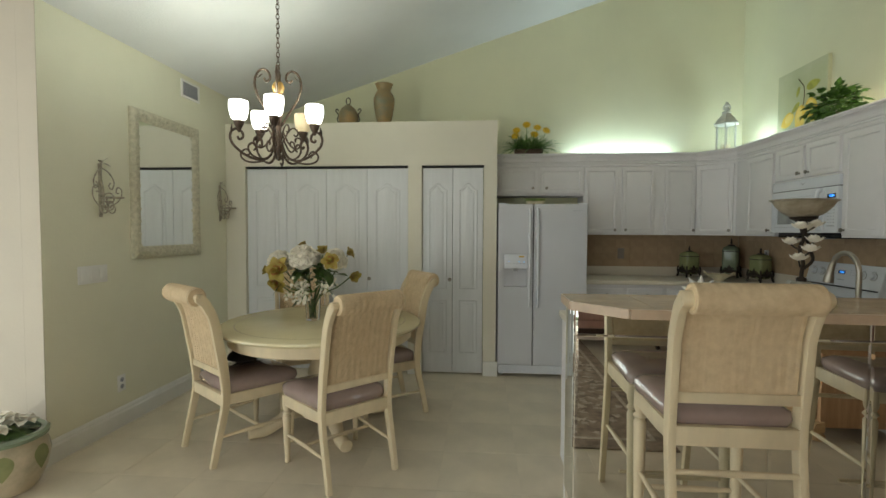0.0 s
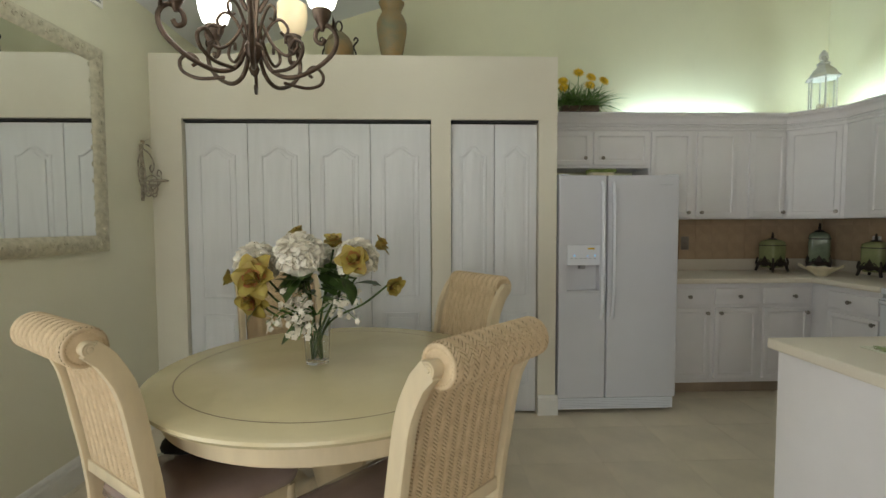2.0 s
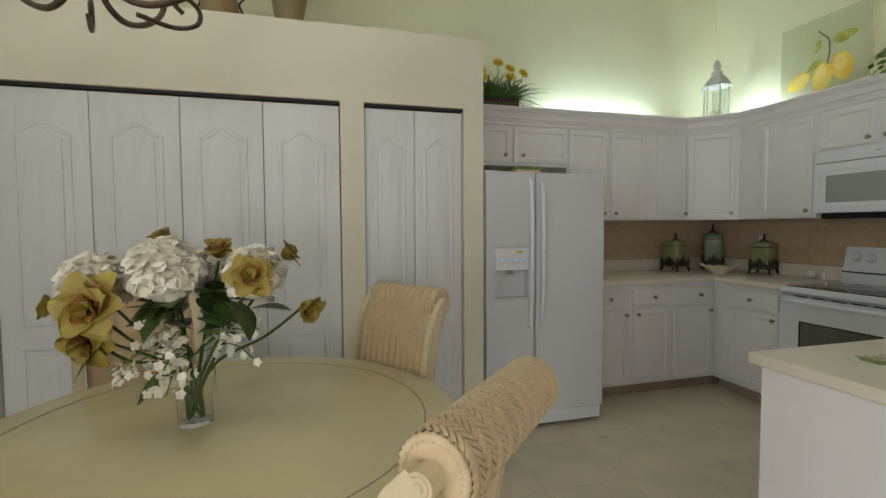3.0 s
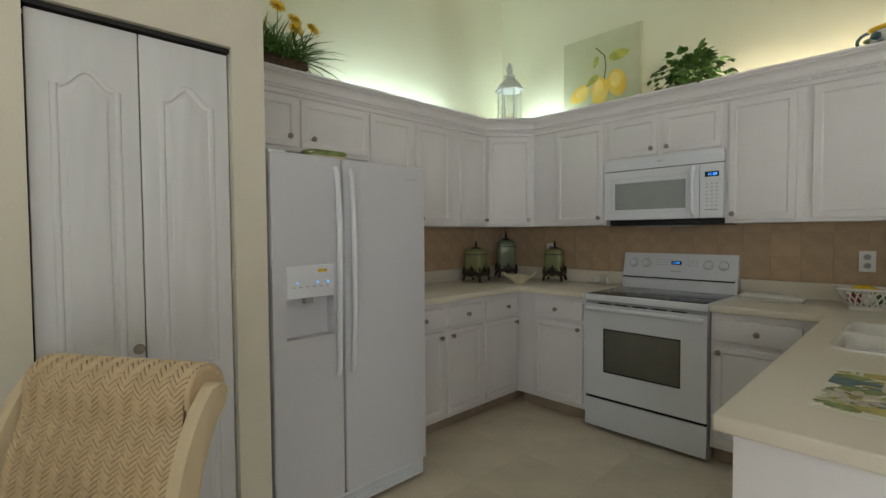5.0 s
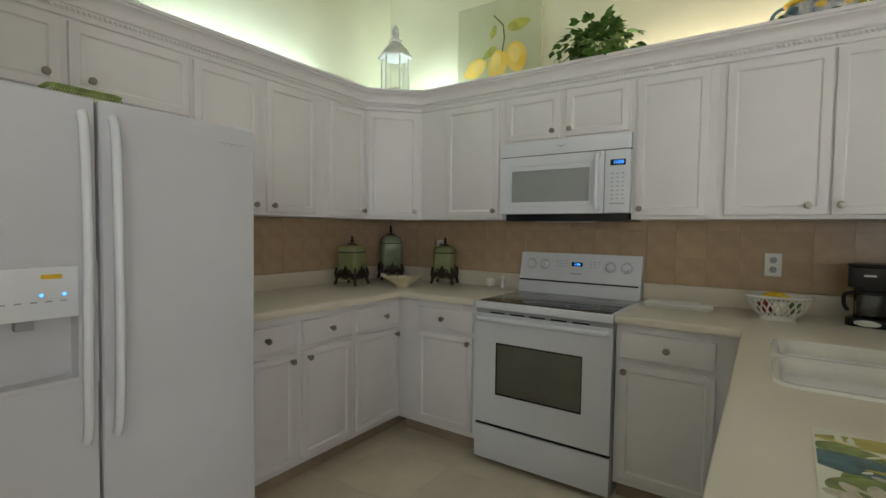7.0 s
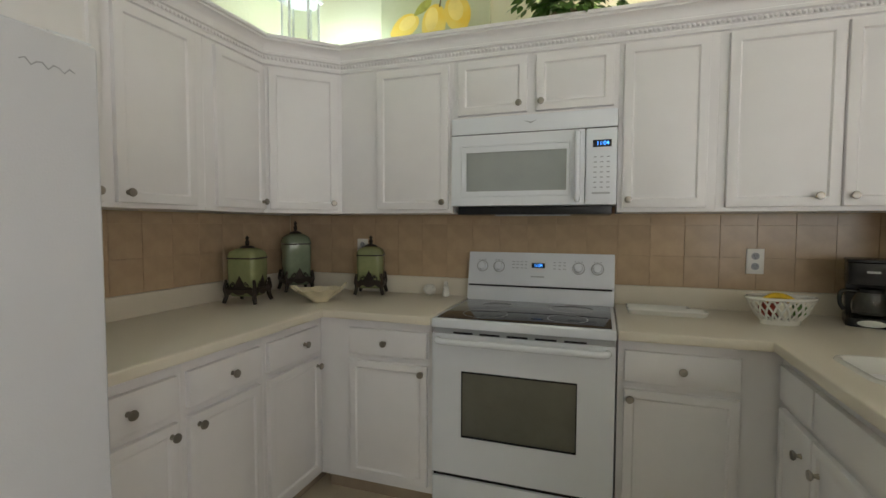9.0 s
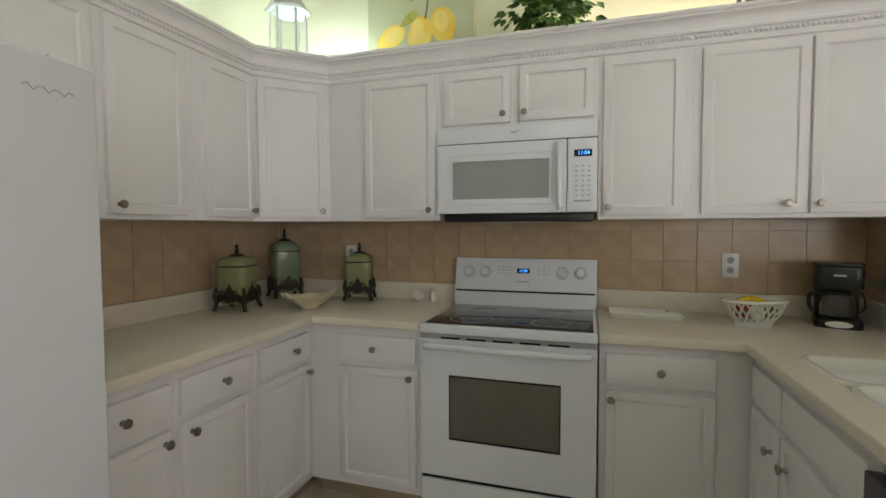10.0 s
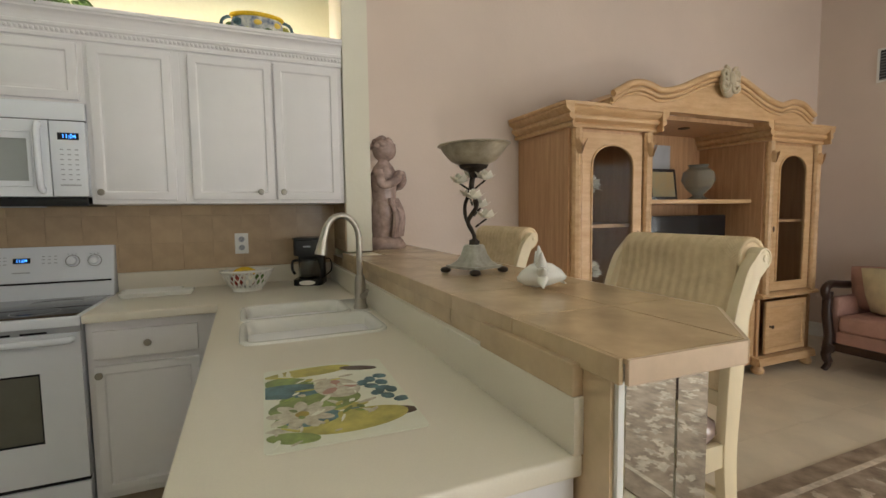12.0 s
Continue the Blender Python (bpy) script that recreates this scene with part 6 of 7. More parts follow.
bk = thing("fruit_basket", pose(2.56, 2.85, 0.914, 0, 0, -78) @ Matrix.Diagonal((0.87, 0.87, 0.95, 1)), "oval white woven porcelain basket holding fruit", "basket")
_o = lambda a, q, z: (q * math.cos(a), 0.62 * q * math.sin(a), z)
part("base", lathe([(0, 0), (0.085, 0), (0.088, 0.02), (0.08, 0.025), (0, 0.025)], 32, m=Matrix.Diagonal((1, 0.62, 1, 1))), M["porcelain"], bk)
part("rim", sweep([_o(2 * math.pi * i / 40, 0.148, 0.112) for i in range(40)], 0.007, 7, closed=True), M["porcelain"], bk, smooth=60)
for s in (-1, 1):
    for k in range(22):
        a = 2 * math.pi * k / 22
        part("lattice_strip", sweep([_o(a + s * 0.42 * t, 0.086 + 0.062 * t ** 0.7, 0.02 + 0.092 * t) for t in (0, 0.25, 0.5, 0.75, 1)], 0.0052, 5, flat=0.7), M["porcelain"], bk, smooth=60)
for x, y, z, q, mt in ((-0.06, 0, 0.06, 0.038, "red"), (0.02, 0.03, 0.06, 0.036, "red"), (0.07, -0.02, 0.06, 0.034, "leaf"), (0.0, -0.03, 0.062, 0.035, "petal")):
    fr = thing("apple", pose(2.56, 2.85, 0.914, 0, 0, -78) @ Matrix.Diagonal((0.87, 0.87, 0.95, 1)) @ pose(x, y, z), "apple lying in the fruit basket", "fruit")
    part("flesh", lathe([(0, -q * 0.8), (q * 0.5, -q * 0.9), (q * 0.95, -q * 0.3), (q, 0.1 * q), (q * 0.7, q * 0.75), (q * 0.3, q * 0.85), (0, q * 0.65)], 20), M[mt], fr)
    part("stalk", sweep([(0, 0, q * 0.6), (0.003, 0, q * 1.05)], 0.0015, 5), M["stem"], fr)
for k in range(2):
    bn = thing("banana", pose(2.56, 2.85, 0.914, 0, 0, -78) @ Matrix.Diagonal((0.87, 0.87, 0.95, 1)) @ pose(-0.02, 0.012 * k - 0.01, 0.098, 0, 0, 8 * k), "yellow banana lying on the fruit", "fruit")
    part("skin", sweep(spline([(-0.06, 0, 0.0), (-0.03, 0, 0.018), (0.01, 0, 0.024), (0.05, 0, 0.012), (0.07, 0, -0.004)], 4), [0.005] + [0.013] * 15 + [0.004], 7), M["yellow"], bn, smooth=60)

cf = thing("coffee_maker", pose(2.67, 2.51, 0.914, 0, 0, -108), "small black drip coffee maker with glass carafe", "coffee maker")
part("base", prism(rounded(-0.08, 0.08, -0.11, 0.09, 0.03, 4), 0, 0.035, "z", 0.005), M["black"], cf)
part("tower", box(-0.075, 0.075, 0.02, 0.09, 0.03, 0.2, bev=0.01), M["black"], cf)
part("filter_head", prism(rounded(-0.08, 0.08, -0.09, 0.09, 0.03, 4), 0.165, 0.255, "z", 0.008), M["black"], cf)
part("lid", prism(rounded(-0.083, 0.083, -0.093, 0.092, 0.03, 4), 0.256, 0.268, "z", 0.004), M["black"], cf)
cg = part("carafe", lathe([(0.04, 0.0), (0.058, 0.01), (0.062, 0.05), (0.05, 0.09), (0.042, 0.105), (0.04, 0.105), (0.048, 0.088), (0.059, 0.05), (0.055, 0.013), (0, 0.006)], 28, cap=False), M["glass"], cf, "clear glass carafe", m=pose(0, -0.035, 0.037))
part("carafe_band", lathe([(0.044, 0.098), (0.046, 0.1), (0.046, 0.112), (0.0, 0.116)], 24), M["black"], cg)
part("carafe_handle", sweep(spline([(-0.044, 0, 0.1), (-0.09, 0, 0.095), (-0.095, 0, 0.05), (-0.08, 0, 0.02)], 5), 0.008, 7), M["black"], cg, smooth=60)
part("switch_panel", prism(ellipse(0, 0, 0.045, 0.013), 0, 0.002, "y"), M["paper"], cf, "pale switch panel", m=pose(0, -0.112, 0.018))
part("badge", box(-0.02, 0.02, -0.0925, -0.0905, 0.215, 0.223), M["lav"], cf)
part("cord", sweep(spline([(0.03, 0.09, 0.12), (0.09, 0.12, 0.13), (0.1, 0.1, 0.06), (0.03, 0.12, 0.01)], 6), 0.004, 6), M["black"], cf, "black cord", smooth=60)

pm = thing("placemat", pose(0.908, 2.682, 0.9146, 0, 0, -2) @ Matrix.Diagonal((1.07, 1.07, 1, 1)), "glossy placemat printed with pears, flowers and berries", "placemat")
part("sheet", prism(rounded(-0.205, 0.205, -0.137, 0.137, 0.012, 3), 0, 0.002, "z"), M["matcream"], pm, smooth=None)


def printed(outline, material, lift):
    for a, c, lim in ((1, 0, 0.202), (-1, 0, 0.202), (0, 1, 0.134), (0, -1, 0.134)):
        outline = clip_poly(outline, a, c, lim)
    if len(outline) < 3:
        return
    part("printed_motif", prism(outline, 0.002, 0.002 + lift, "z"), M[material], pm, smooth=None)


for k in range(14):
    q = random.Random(k)
    printed(ellipse(q.uniform(-0.17, 0.15), q.uniform(-0.04, 0.105), q.uniform(0.02, 0.05), q.uniform(0.012, 0.024), q.uniform(0, 180), 14, 0.3), ("matgreen", "matpetal", "pear", "matgreen", "teal")[k % 5], 0.00015 + 0.00001 * k)
# the far long side lies at +x; the motifs run from the worktop's front edge at +y
printed(ellipse(0.165, 0.03, 0.09, 0.03, 95, tip=0.2), "pear", 0.0004)
printed(ellipse(0.15, -0.075, 0.045, 0.015, 70), "bronze", 0.0006)
printed(ellipse(0.1, 0.085, 0.055, 0.036, 60), "matgreen", 0.0003)
printed(ellipse(0.055, 0.09, 0.075, 0.04, 80), "teal", 0.0006)
printed(ellipse(0.04, -0.01, 0.06, 0.045, 20), "matpetal", 0.0009)
printed(ellipse(-0.03, 0.04, 0.09, 0.05, 100), "matgreen", 0.0005)
printed(ellipse(-0.13, -0.02, 0.10, 0.045, 95), "pear", 0.0007)
printed(ellipse(-0.12, -0.09, 0.05, 0.02, 80), "bronze", 0.0004)
printed(ellipse(-0.165, 0.09, 0.045, 0.02, 70), "matgreen", 0.0009)
printed(ellipse(-0.1, 0.05, 0.03, 0.05, 10), "teal", 0.0011)
for k in range(9):
    a = 2 * math.pi * k / 9
    printed(ellipse(-0.075 + 0.034 * math.cos(a), 0.07 + 0.034 * math.sin(a), 0.03, 0.013, math.degrees(a), 12), "matpetal", 0.0013 + 0.0001 * (k % 2))
printed(ellipse(-0.075, 0.07, 0.013, 0.013, 0, 12), "magnolia", 0.0017)
for k in range(8):
    a = 2 * math.pi * k / 8
    printed(ellipse(0.04 + 0.024 * math.cos(a), -0.01 + 0.024 * math.sin(a), 0.02, 0.012, math.degrees(a), 10), "rose" if k % 3 == 0 else "matpetal", 0.0012 + 0.0001 * (k % 2))
for k, (x, y) in enumerate(((0.06, -0.085), (0.035, -0.105), (0.02, -0.08), (0.0, -0.1), (-0.02, -0.085), (0.045, -0.065), (-0.015, -0.115), (-0.045, -0.1), (0.075, -0.11), (-0.07, -0.122))):
    printed(ellipse(x, y, 0.016, 0.012, 30 * k, 12), "teal", 0.0014 + 0.0001 * (k % 2))
for k in range(40):
    q = random.Random(k + 400)
    printed(ellipse(q.uniform(-0.195, 0.17), q.uniform(-0.06, 0.125), q.uniform(0.006, 0.018), q.uniform(0.002, 0.006), q.uniform(0, 180), 10, 0.4), ("matgreen", "matcream", "matpetal", "pear", "matpetal", "matcream")[k % 6], 0.0018 + 0.00001 * k)

# ---- on the bar ----
cb = bmesh.new()
lathe([(0, 0), (0.11, 0), (0.115, 0.02), (0.1, 0.05), (0.085, 0.07)], 8, cb)
lathe([(0.075, 0.06), (0.08, 0.12), (0.085, 0.2), (0.07, 0.28), (0.075, 0.36), (0.085, 0.43), (0.06, 0.49), (0.035, 0.52), (0.03, 0.54)], 24, cb, Matrix.Diagonal((0.85, 1, 1, 1)))
for s in (-1, 1):
    sweep(spline([(-0.01, s * 0.035, 0.06), (-0.015, s * 0.045, 0.18), (-0.02, s * 0.04, 0.28)], 5), [0.032, 0.034, 0.036, 0.038, 0.04, 0.042, 0.044, 0.045, 0.045, 0.045, 0.045], 12, cb)
    sweep(spline([(0, s * 0.085, 0.46), (-0.03, s * 0.11, 0.38), (-0.08, s * 0.06, 0.40), (-0.09, s * 0.01, 0.45)], 5), 0.025, 10, cb)
    leaf(cb, aim((0.05, s * 0.04, 0.44), (0.5, s * 0.8, 0.2)), 0.16, 0.11, 0.4)
blob(cb, (-0.005, 0, 0.59), 0.066, 3, (0.95, 0.9, 1.05))
rs = random.Random(2)
for i in range(26):
    a, e = rs.uniform(0, 6.28), rs.uniform(0.1, 1.5)
    blob(cb, (-0.0 + 0.062 * math.cos(a) * math.cos(e) + 0.01, 0.06 * math.sin(a) * math.cos(e), 0.6 + 0.06 * math.sin(e)), 0.02, 1)
for i in range(9):
    q = i / 8
    sweep(spline([(-0.06 + 0.02 * q, 0.09 - 0.18 * q, 0.3 - 0.05 * math.sin(math.pi * q)), (-0.08, 0.07 - 0.14 * q, 0.2), (-0.07, 0.075 - 0.15 * q, 0.07)], 5), 0.013, 6, cb)
cs = link(cb, "cherub_statue", M["statue"], 60)
cs.matrix_basis = pose(2.655, 2.065, 1.1005, 0, 0, 55) @ Matrix.Diagonal((1.15, 1.1, 1, 1))
tagged(cs, "glazed rose-grey cherub statue standing on the bar", "statue")

pb = thing("pedestal_bowl", pose(1.36, 2.11, 1.10, 0, 0, 20) @ Matrix.Diagonal((0.95, 0.95, 0.95, 1)), "porcelain bowl on a bronze branch stem with porcelain roses", "centerpiece")
for sx in (-1, 1):
    for sy in (-1, 1):
        part("foot", blob(bmesh.new(), (sx * 0.075, sy * 0.075, 0.012), 0.016, 2, (1.3, 1.3, 0.75)), M["iron"], pb, "dark bronze foot", smooth=60)
part("plinth", boxes([(-0.075, 0.075, -0.075, 0.075, 0.018, 0.03)], bev=0.004), M["greystone"], pb, "veined grey porcelain plinth")
b = bmesh.new()
rings = [[b.verts.new((x, y, z)) for x, y in rounded(-q, q, -q, q, q * 0.3, 3)] for q, z in ((0.07, 0.03), (0.05, 0.045), (0.038, 0.07), (0.03, 0.1), (0.026, 0.105))]
for a, c in zip(rings, rings[1:]):
    for i in range(len(a)):
        b.faces.new((a[i], a[(i + 1) % len(a)], c[(i + 1) % len(a)], c[i]))
b.faces.new(rings[-1]), b.faces.new(rings[0])
part("pedestal", b, M["greystone"], pb, "veined grey porcelain pedestal", smooth=50)
part("stem", sweep(spline([(0, 0, 0.1), (0.0, 0, 0.14), (0.02, 0.01, 0.19), (-0.015, 0, 0.25), (0.01, 0, 0.31), (0, 0, 0.37)], 6), [0.02] * 4 + [0.008] * 20 + [0.01] * 7, 8), M["iron"], pb, "twisting bronze branch stem", smooth=60)
part("stem", sweep(spline([(0.01, 0, 0.16), (0.05, -0.01, 0.2), (0.045, 0.0, 0.25), (0.02, 0, 0.3), (0.0, 0, 0.36)], 6), 0.007, 7), M["iron"], pb, smooth=60)
part("collar", lathe([(0.012, 0.35), (0.02, 0.37), (0.05, 0.385), (0.055, 0.395), (0, 0.395)], 20), M["iron"], pb)
part("bowl", lathe([(0, 0.39), (0.05, 0.392), (0.09, 0.41), (0.12, 0.44), (0.135, 0.462), (0.148, 0.466), (0.146, 0.47), (0.13, 0.468), (0.11, 0.445), (0.05, 0.405), (0, 0.402)], 36, m=Matrix.Diagonal((1, 0.8, 1, 1))), M["bowlglaze"], pb, "mottled grey-brown porcelain bowl")
rs = random.Random(8)
for i, (x, y, z) in enumerate(((-0.04, -0.02, 0.34), (0.03, -0.03, 0.35), (-0.03, 0.03, 0.27), (0.04, -0.02, 0.28), (-0.045, -0.02, 0.2), (0.0, -0.035, 0.24), (0.05, 0.02, 0.33))):
    b = bmesh.new()
    for ring in range(3):
        for k in range(5):
            a = 2 * math.pi * k / 5 + ring * 0.6
            leaf(b, aim((x, y, z), (math.cos(a), math.sin(a) - 0.3, 0.2 + 0.6 * ring)), 0.044 - 0.008 * ring, 0.042, -0.4, n=3)
    part("porcelain_rose", b, M["petal"], pb, "small porcelain rose")
    part("twig", sweep([(x * 0.2, 0, z - 0.03), (x, y, z)], 0.0035, 5), M["iron"], pb)

sc = thing("conch_shell", pose(0.945, 2.11, 1.103, 0, 0, 65), "white spiky conch shell on the bar", "shell")
b = bmesh.new()
sweep([(-0.06, 0, 0.03), (-0.045, 0, 0.035), (-0.02, 0, 0.04), (0.005, 0, 0.04), (0.03, 0, 0.036), (0.055, 0.0, 0.03), (0.07, 0, 0.028)], [0.006, 0.018, 0.03, 0.036, 0.032, 0.02, 0.006], 14, b)
for k in range(7):
    a = radians(-20 + 38 * k)
    p = Vector((0.008, 0.034 * math.cos(a), 0.04 + 0.034 * math.sin(a)))
    d = Vector((0.1, math.cos(a), math.sin(a)))
    part("spike", sweep([p - d * 0.012, p, p + d * 0.02, p + d * 0.044], [0.018, 0.016, 0.010, 0.002], 8), M["porcelain"], sc, smooth=60)
lip = bmesh.new()
petal(lip, aim((-0.06, 0.0, 0.012), (1, -0.5, 0.05), 15), 0.13, 0.075, 0.0, 0.4)
part("lip", lip, M["porcelain"], sc, "flared shell lip", smooth=60)
part("shell", b, M["porcelain"], sc, smooth=60)

# ---- flowers on the table ----
fv = thing("flower_vase", pose(-1.215, 3.265, 0.7605), "glass vase of ivory peonies and olive-rust magnolias", "flower arrangement")
g = part("vase", lathe([(0, 0), (0.046, 0), (0.048, 0.005), (0.056, 0.165), (0.052, 0.165), (0.044, 0.014), (0, 0.012)], 32, cap=False), M["glass"], fv, "clear glass vase", smooth=50)
g.visible_shadow = False
rs = random.Random(11)


def stem_to(p):
    q = Vector(p)
    q.z -= 0.01
    a = rs.uniform(0, 6.28)
    part("stalk", sweep(spline([(0.02 * math.cos(a), 0.02 * math.sin(a), 0.02), (q.x * 0.18, q.y * 0.18, 0.17), (q.x * 0.65, q.y * 0.65, q.z * 0.75), tuple(q)], 5), 0.0045, 6), M["leafdk"], fv, smooth=60)


def peony(p, r):
    p = (p[0] * 1.04, p[1], p[2] + 0.045)
    stem_to(p)
    b = bmesh.new()
    n = 300
    for i in range(n):
        z = 1 - 1.55 * (i + 0.5) / n
        a = i * 2.399963
        q = math.sqrt(max(0, 1 - z * z))
        d = Vector((q * math.cos(a), q * math.sin(a), z))
        t = Vector((-math.sin(a), math.cos(a), 0))
        petal(b, aim(Vector(p) + d * r * rs.uniform(0.62, 0.76), d + Vector((0, 0, 0.1)) + t * rs.uniform(-0.6, 0.6), rs.uniform(-70, 70)), r * 0.28, r * 0.42, rs.uniform(-0.2, 0.9), 0.3, n=4, k=4)
    blob(b, p, r * 0.82, 3)
    part("peony", b, M["petal"], fv, "ruffled ivory peony", smooth=80)


def magnolia(p, r, d0, n=6):
    p = (p[0] * 1.04, p[1], p[2] + 0.045)
    stem_to(p)
    m = Matrix.Translation(p) @ Vector(d0).to_track_quat("Z", "Y").to_matrix().to_4x4()
    b, heart = bmesh.new(), bmesh.new()
    for ring, (up, size) in enumerate(((0.75, 1.0), (1.4, 0.95), (2.6, 0.8)) if r > 0.07 else ((1.5, 1.1), (2.1, 1.1), (3.0, 1.0))):
        k2 = max(3, n - ring)
        for k in range(k2):
            a = 2 * math.pi * k / k2 + ring * 0.5 + rs.uniform(-0.15, 0.15)
            pm_ = m @ aim((0, 0, 0), (math.cos(a), math.sin(a), up + rs.uniform(-0.15, 0.15)), rs.uniform(-12, 12))
            L, wd, cl, cu = r * size * rs.uniform(0.9, 1.08), r * 0.92 * size, rs.uniform(0.05, 0.5) if ring < 2 else -0.1, rs.uniform(0.25, 0.5)
            petal(b, pm_, L, wd, cl, cu)
            petal(heart, pm_ @ pose(0, 0, 0.001), L * 0.80, wd * 0.58, -0.02, cu)
    fl_ = part("magnolia", b, M["magnolia"], fv, "olive and rust magnolia", smooth=80)
    for k in range(5):
        a = 1.2566 * k
        petal(heart, m @ aim((0, 0, 0.1 * r), (math.cos(a), math.sin(a), 1.5), rs.uniform(-12, 12)), r * 0.55, r * 0.42, 0.1, 0.5)
    part("flower_heart", heart, M["rust"], fl_, "rust-red petal bases", smooth=80)


# -y is towards the living room
for p, r in (((-0.225, -0.01, 0.365), 0.095), ((-0.055, -0.03, 0.40), 0.105), ((0.165, -0.02, 0.385), 0.09), ((0.05, 0.12, 0.38), 0.085)):
    peony(p, r)
magnolia((-0.195, -0.10, 0.315), 0.095, (-0.1, -0.9, 0.2))
magnolia((-0.215, -0.07, 0.238), 0.08, (-0.3, -0.8, -0.35))
magnolia((0.165, -0.095, 0.385), 0.072, (0.05, -0.9, 0.25))
magnolia((0.29, -0.05, 0.295), 0.058, (0.6, -0.5, -0.35), 6)
magnolia((-0.06, 0.02, 0.475), 0.05, (-0.6, -0.2, 0.8), 4)
magnolia((0.07, 0.0, 0.435), 0.055, (0.1, -0.3, 1), 5)
magnolia((0.235, 0.03, 0.43), 0.05, (0.8, -0.1, 0.5), 5)
magnolia((-0.33, 0.02, 0.30), 0.04, (-0.8, 0, 0.2), 5)
b = bmesh.new()
for i in range(34):
    a, q, z = rs.uniform(0, 6.28), rs.uniform(0.02, 0.13), rs.uniform(0.26, 0.40)
    leaf(b, aim((q * 0.7 * math.cos(a), q * 0.7 * math.sin(a), z), (math.cos(a), math.sin(a), rs.uniform(-0.5, 0.6)), rs.uniform(-40, 40)), rs.uniform(0.08, 0.13), rs.uniform(0.06, 0.085), rs.uniform(0, 0.6), n=6)
for p, d, rl in (((-0.19, -0.07, 0.27), (-0.6, -0.5, -0.55), 20), ((0.13, -0.08, 0.36), (0.5, -0.5, -0.7), -20), ((0.16, -0.02, 0.33), (0.9, -0.3, 0.2), 0), ((-0.05, -0.06, 0.36), (-0.4, -0.6, -0.5), 10), ((-0.04, -0.04, 0.17), (-0.7, -0.5, -0.35), 0)):
    leaf(b, aim(p, d, rl), 0.12, 0.09, 0.25, n=6)
part("leaves", b, M["leafdk"], fv, "dark green leaves", smooth=60)["kind"] = "stuff"
b = bmesh.new()
bs = bmesh.new()
for i in range(22):
    a = rs.uniform(3.3, 4.9) if i < 15 else rs.uniform(-0.7, 0.5)
    q = rs.uniform(0.08, 0.20)
    end = Vector((q * math.cos(a) * 1.1, q * math.sin(a) - 0.03, rs.uniform(0.13, 0.30) if i < 15 else rs.uniform(0.19, 0.29)))
    sweep(spline([(0, 0, 0.2), tuple(end * 0.6 + Vector((0, 0, 0.12))), tuple(end)], 4), 0.0016, 4, bs)
    for k in range(7):
        p = Vector((0, 0, 0.2)).lerp(end, 0.5 + 0.5 * k / 6) + Vector((rs.uniform(-0.02, 0.02), rs.uniform(-0.02, 0.02), rs.uniform(-0.01, 0.04)))
        tilt = Vector((rs.uniform(-1, 1), rs.uniform(-1.4, 0.4), rs.uniform(0, 1))).to_track_quat("Z", "Y").to_matrix().to_4x4()
        for j in range(5):
            c = j * 1.2566
            petal(b, Matrix.Translation(p) @ tilt @ aim((0, 0, 0), (math.cos(c), math.sin(c), 0.25)), 0.0135, 0.0135, 0.2, 0.3, n=3, k=2)
part("blossom_sprays", b, M["petal"], fv, "small white trailing blossoms")["kind"] = "stuff"
part("spray_stalks", bs, M["leaf"], fv)["kind"] = "stuff"

# ---- planter at the corner ----
po = thing("planter", pose(-2.56, 2.26, 0), "painted ivory and green ceramic planter with silk roses", "planter")
part("pot", lathe([(0, 0), (0.13, 0), (0.15, 0.02), (0.185, 0.1), (0.2, 0.18), (0.19, 0.25), (0.17, 0.285), (0.175, 0.29), (0.16, 0.29), (0.15, 0.26), (0, 0.25)], 36), M["crackle"], po)
part("rim", lathe([(0.168, 0.28), (0.195, 0.285), (0.2, 0.305), (0.185, 0.318), (0.16, 0.315), (0.158, 0.29), (0.168, 0.28)], 36, cap=False), M["greendk"], po, "green glazed rim")
POT = [(0.185, 0.1), (0.2, 0.18), (0.19, 0.25)]
for k in range(7):
    a = radians(51 * k + 10)
    b = bmesh.new()
    rows = []
    for i in range(9):
        t = i / 8
        z = 0.245 - 0.13 * t
        lo_, hi_ = (POT[0], POT[1]) if z < 0.18 else (POT[1], POT[2])
        r = lo_[0] + (hi_[0] - lo_[0]) * (z - lo_[1]) / (hi_[1] - lo_[1]) + 0.002
        w = 0.05 * math.sin(math.pi * (0.03 + 0.94 * t) ** 0.7) / r
        rows.append([b.verts.new((r * math.cos(a + w * v), r * math.sin(a + w * v), z)) for v in (-1, -0.5, 0, 0.5, 1)])
    for u, w in zip(rows, rows[1:]):
        for q in range(4):
            b.faces.new((u[q], u[q + 1], w[q + 1], w[q]))
    part("painted_leaf", b, M["green"], po)
rs = random.Random(4)
for k in range(6):
    a = radians(60 * k)
    p = Vector((0.09 * math.cos(a), 0.09 * math.sin(a), 0.35)) if k else Vector((0, 0, 0.39))
    b = bmesh.new()
    for ring in range(4):
        for j in range(6):
            c = j * 1.05 + ring * 0.5
            petal(b, aim(p, (math.cos(c), math.sin(c), 0.1 + 0.55 * ring)), 0.066 - 0.011 * ring, 0.062, 0.2, 0.4, n=4, k=3)
    part("silk_rose", b, M["petal"], po, "cream silk rose", smooth=60)
    b = bmesh.new()
    for j in range(4):
        leaf(b, aim(p - Vector((0, 0, 0.05)), (math.cos(a + j), math.sin(a + j), 0.3)), 0.1, 0.05, 0.5)
    part("silk_leaf", b, M["leafdk"], po)
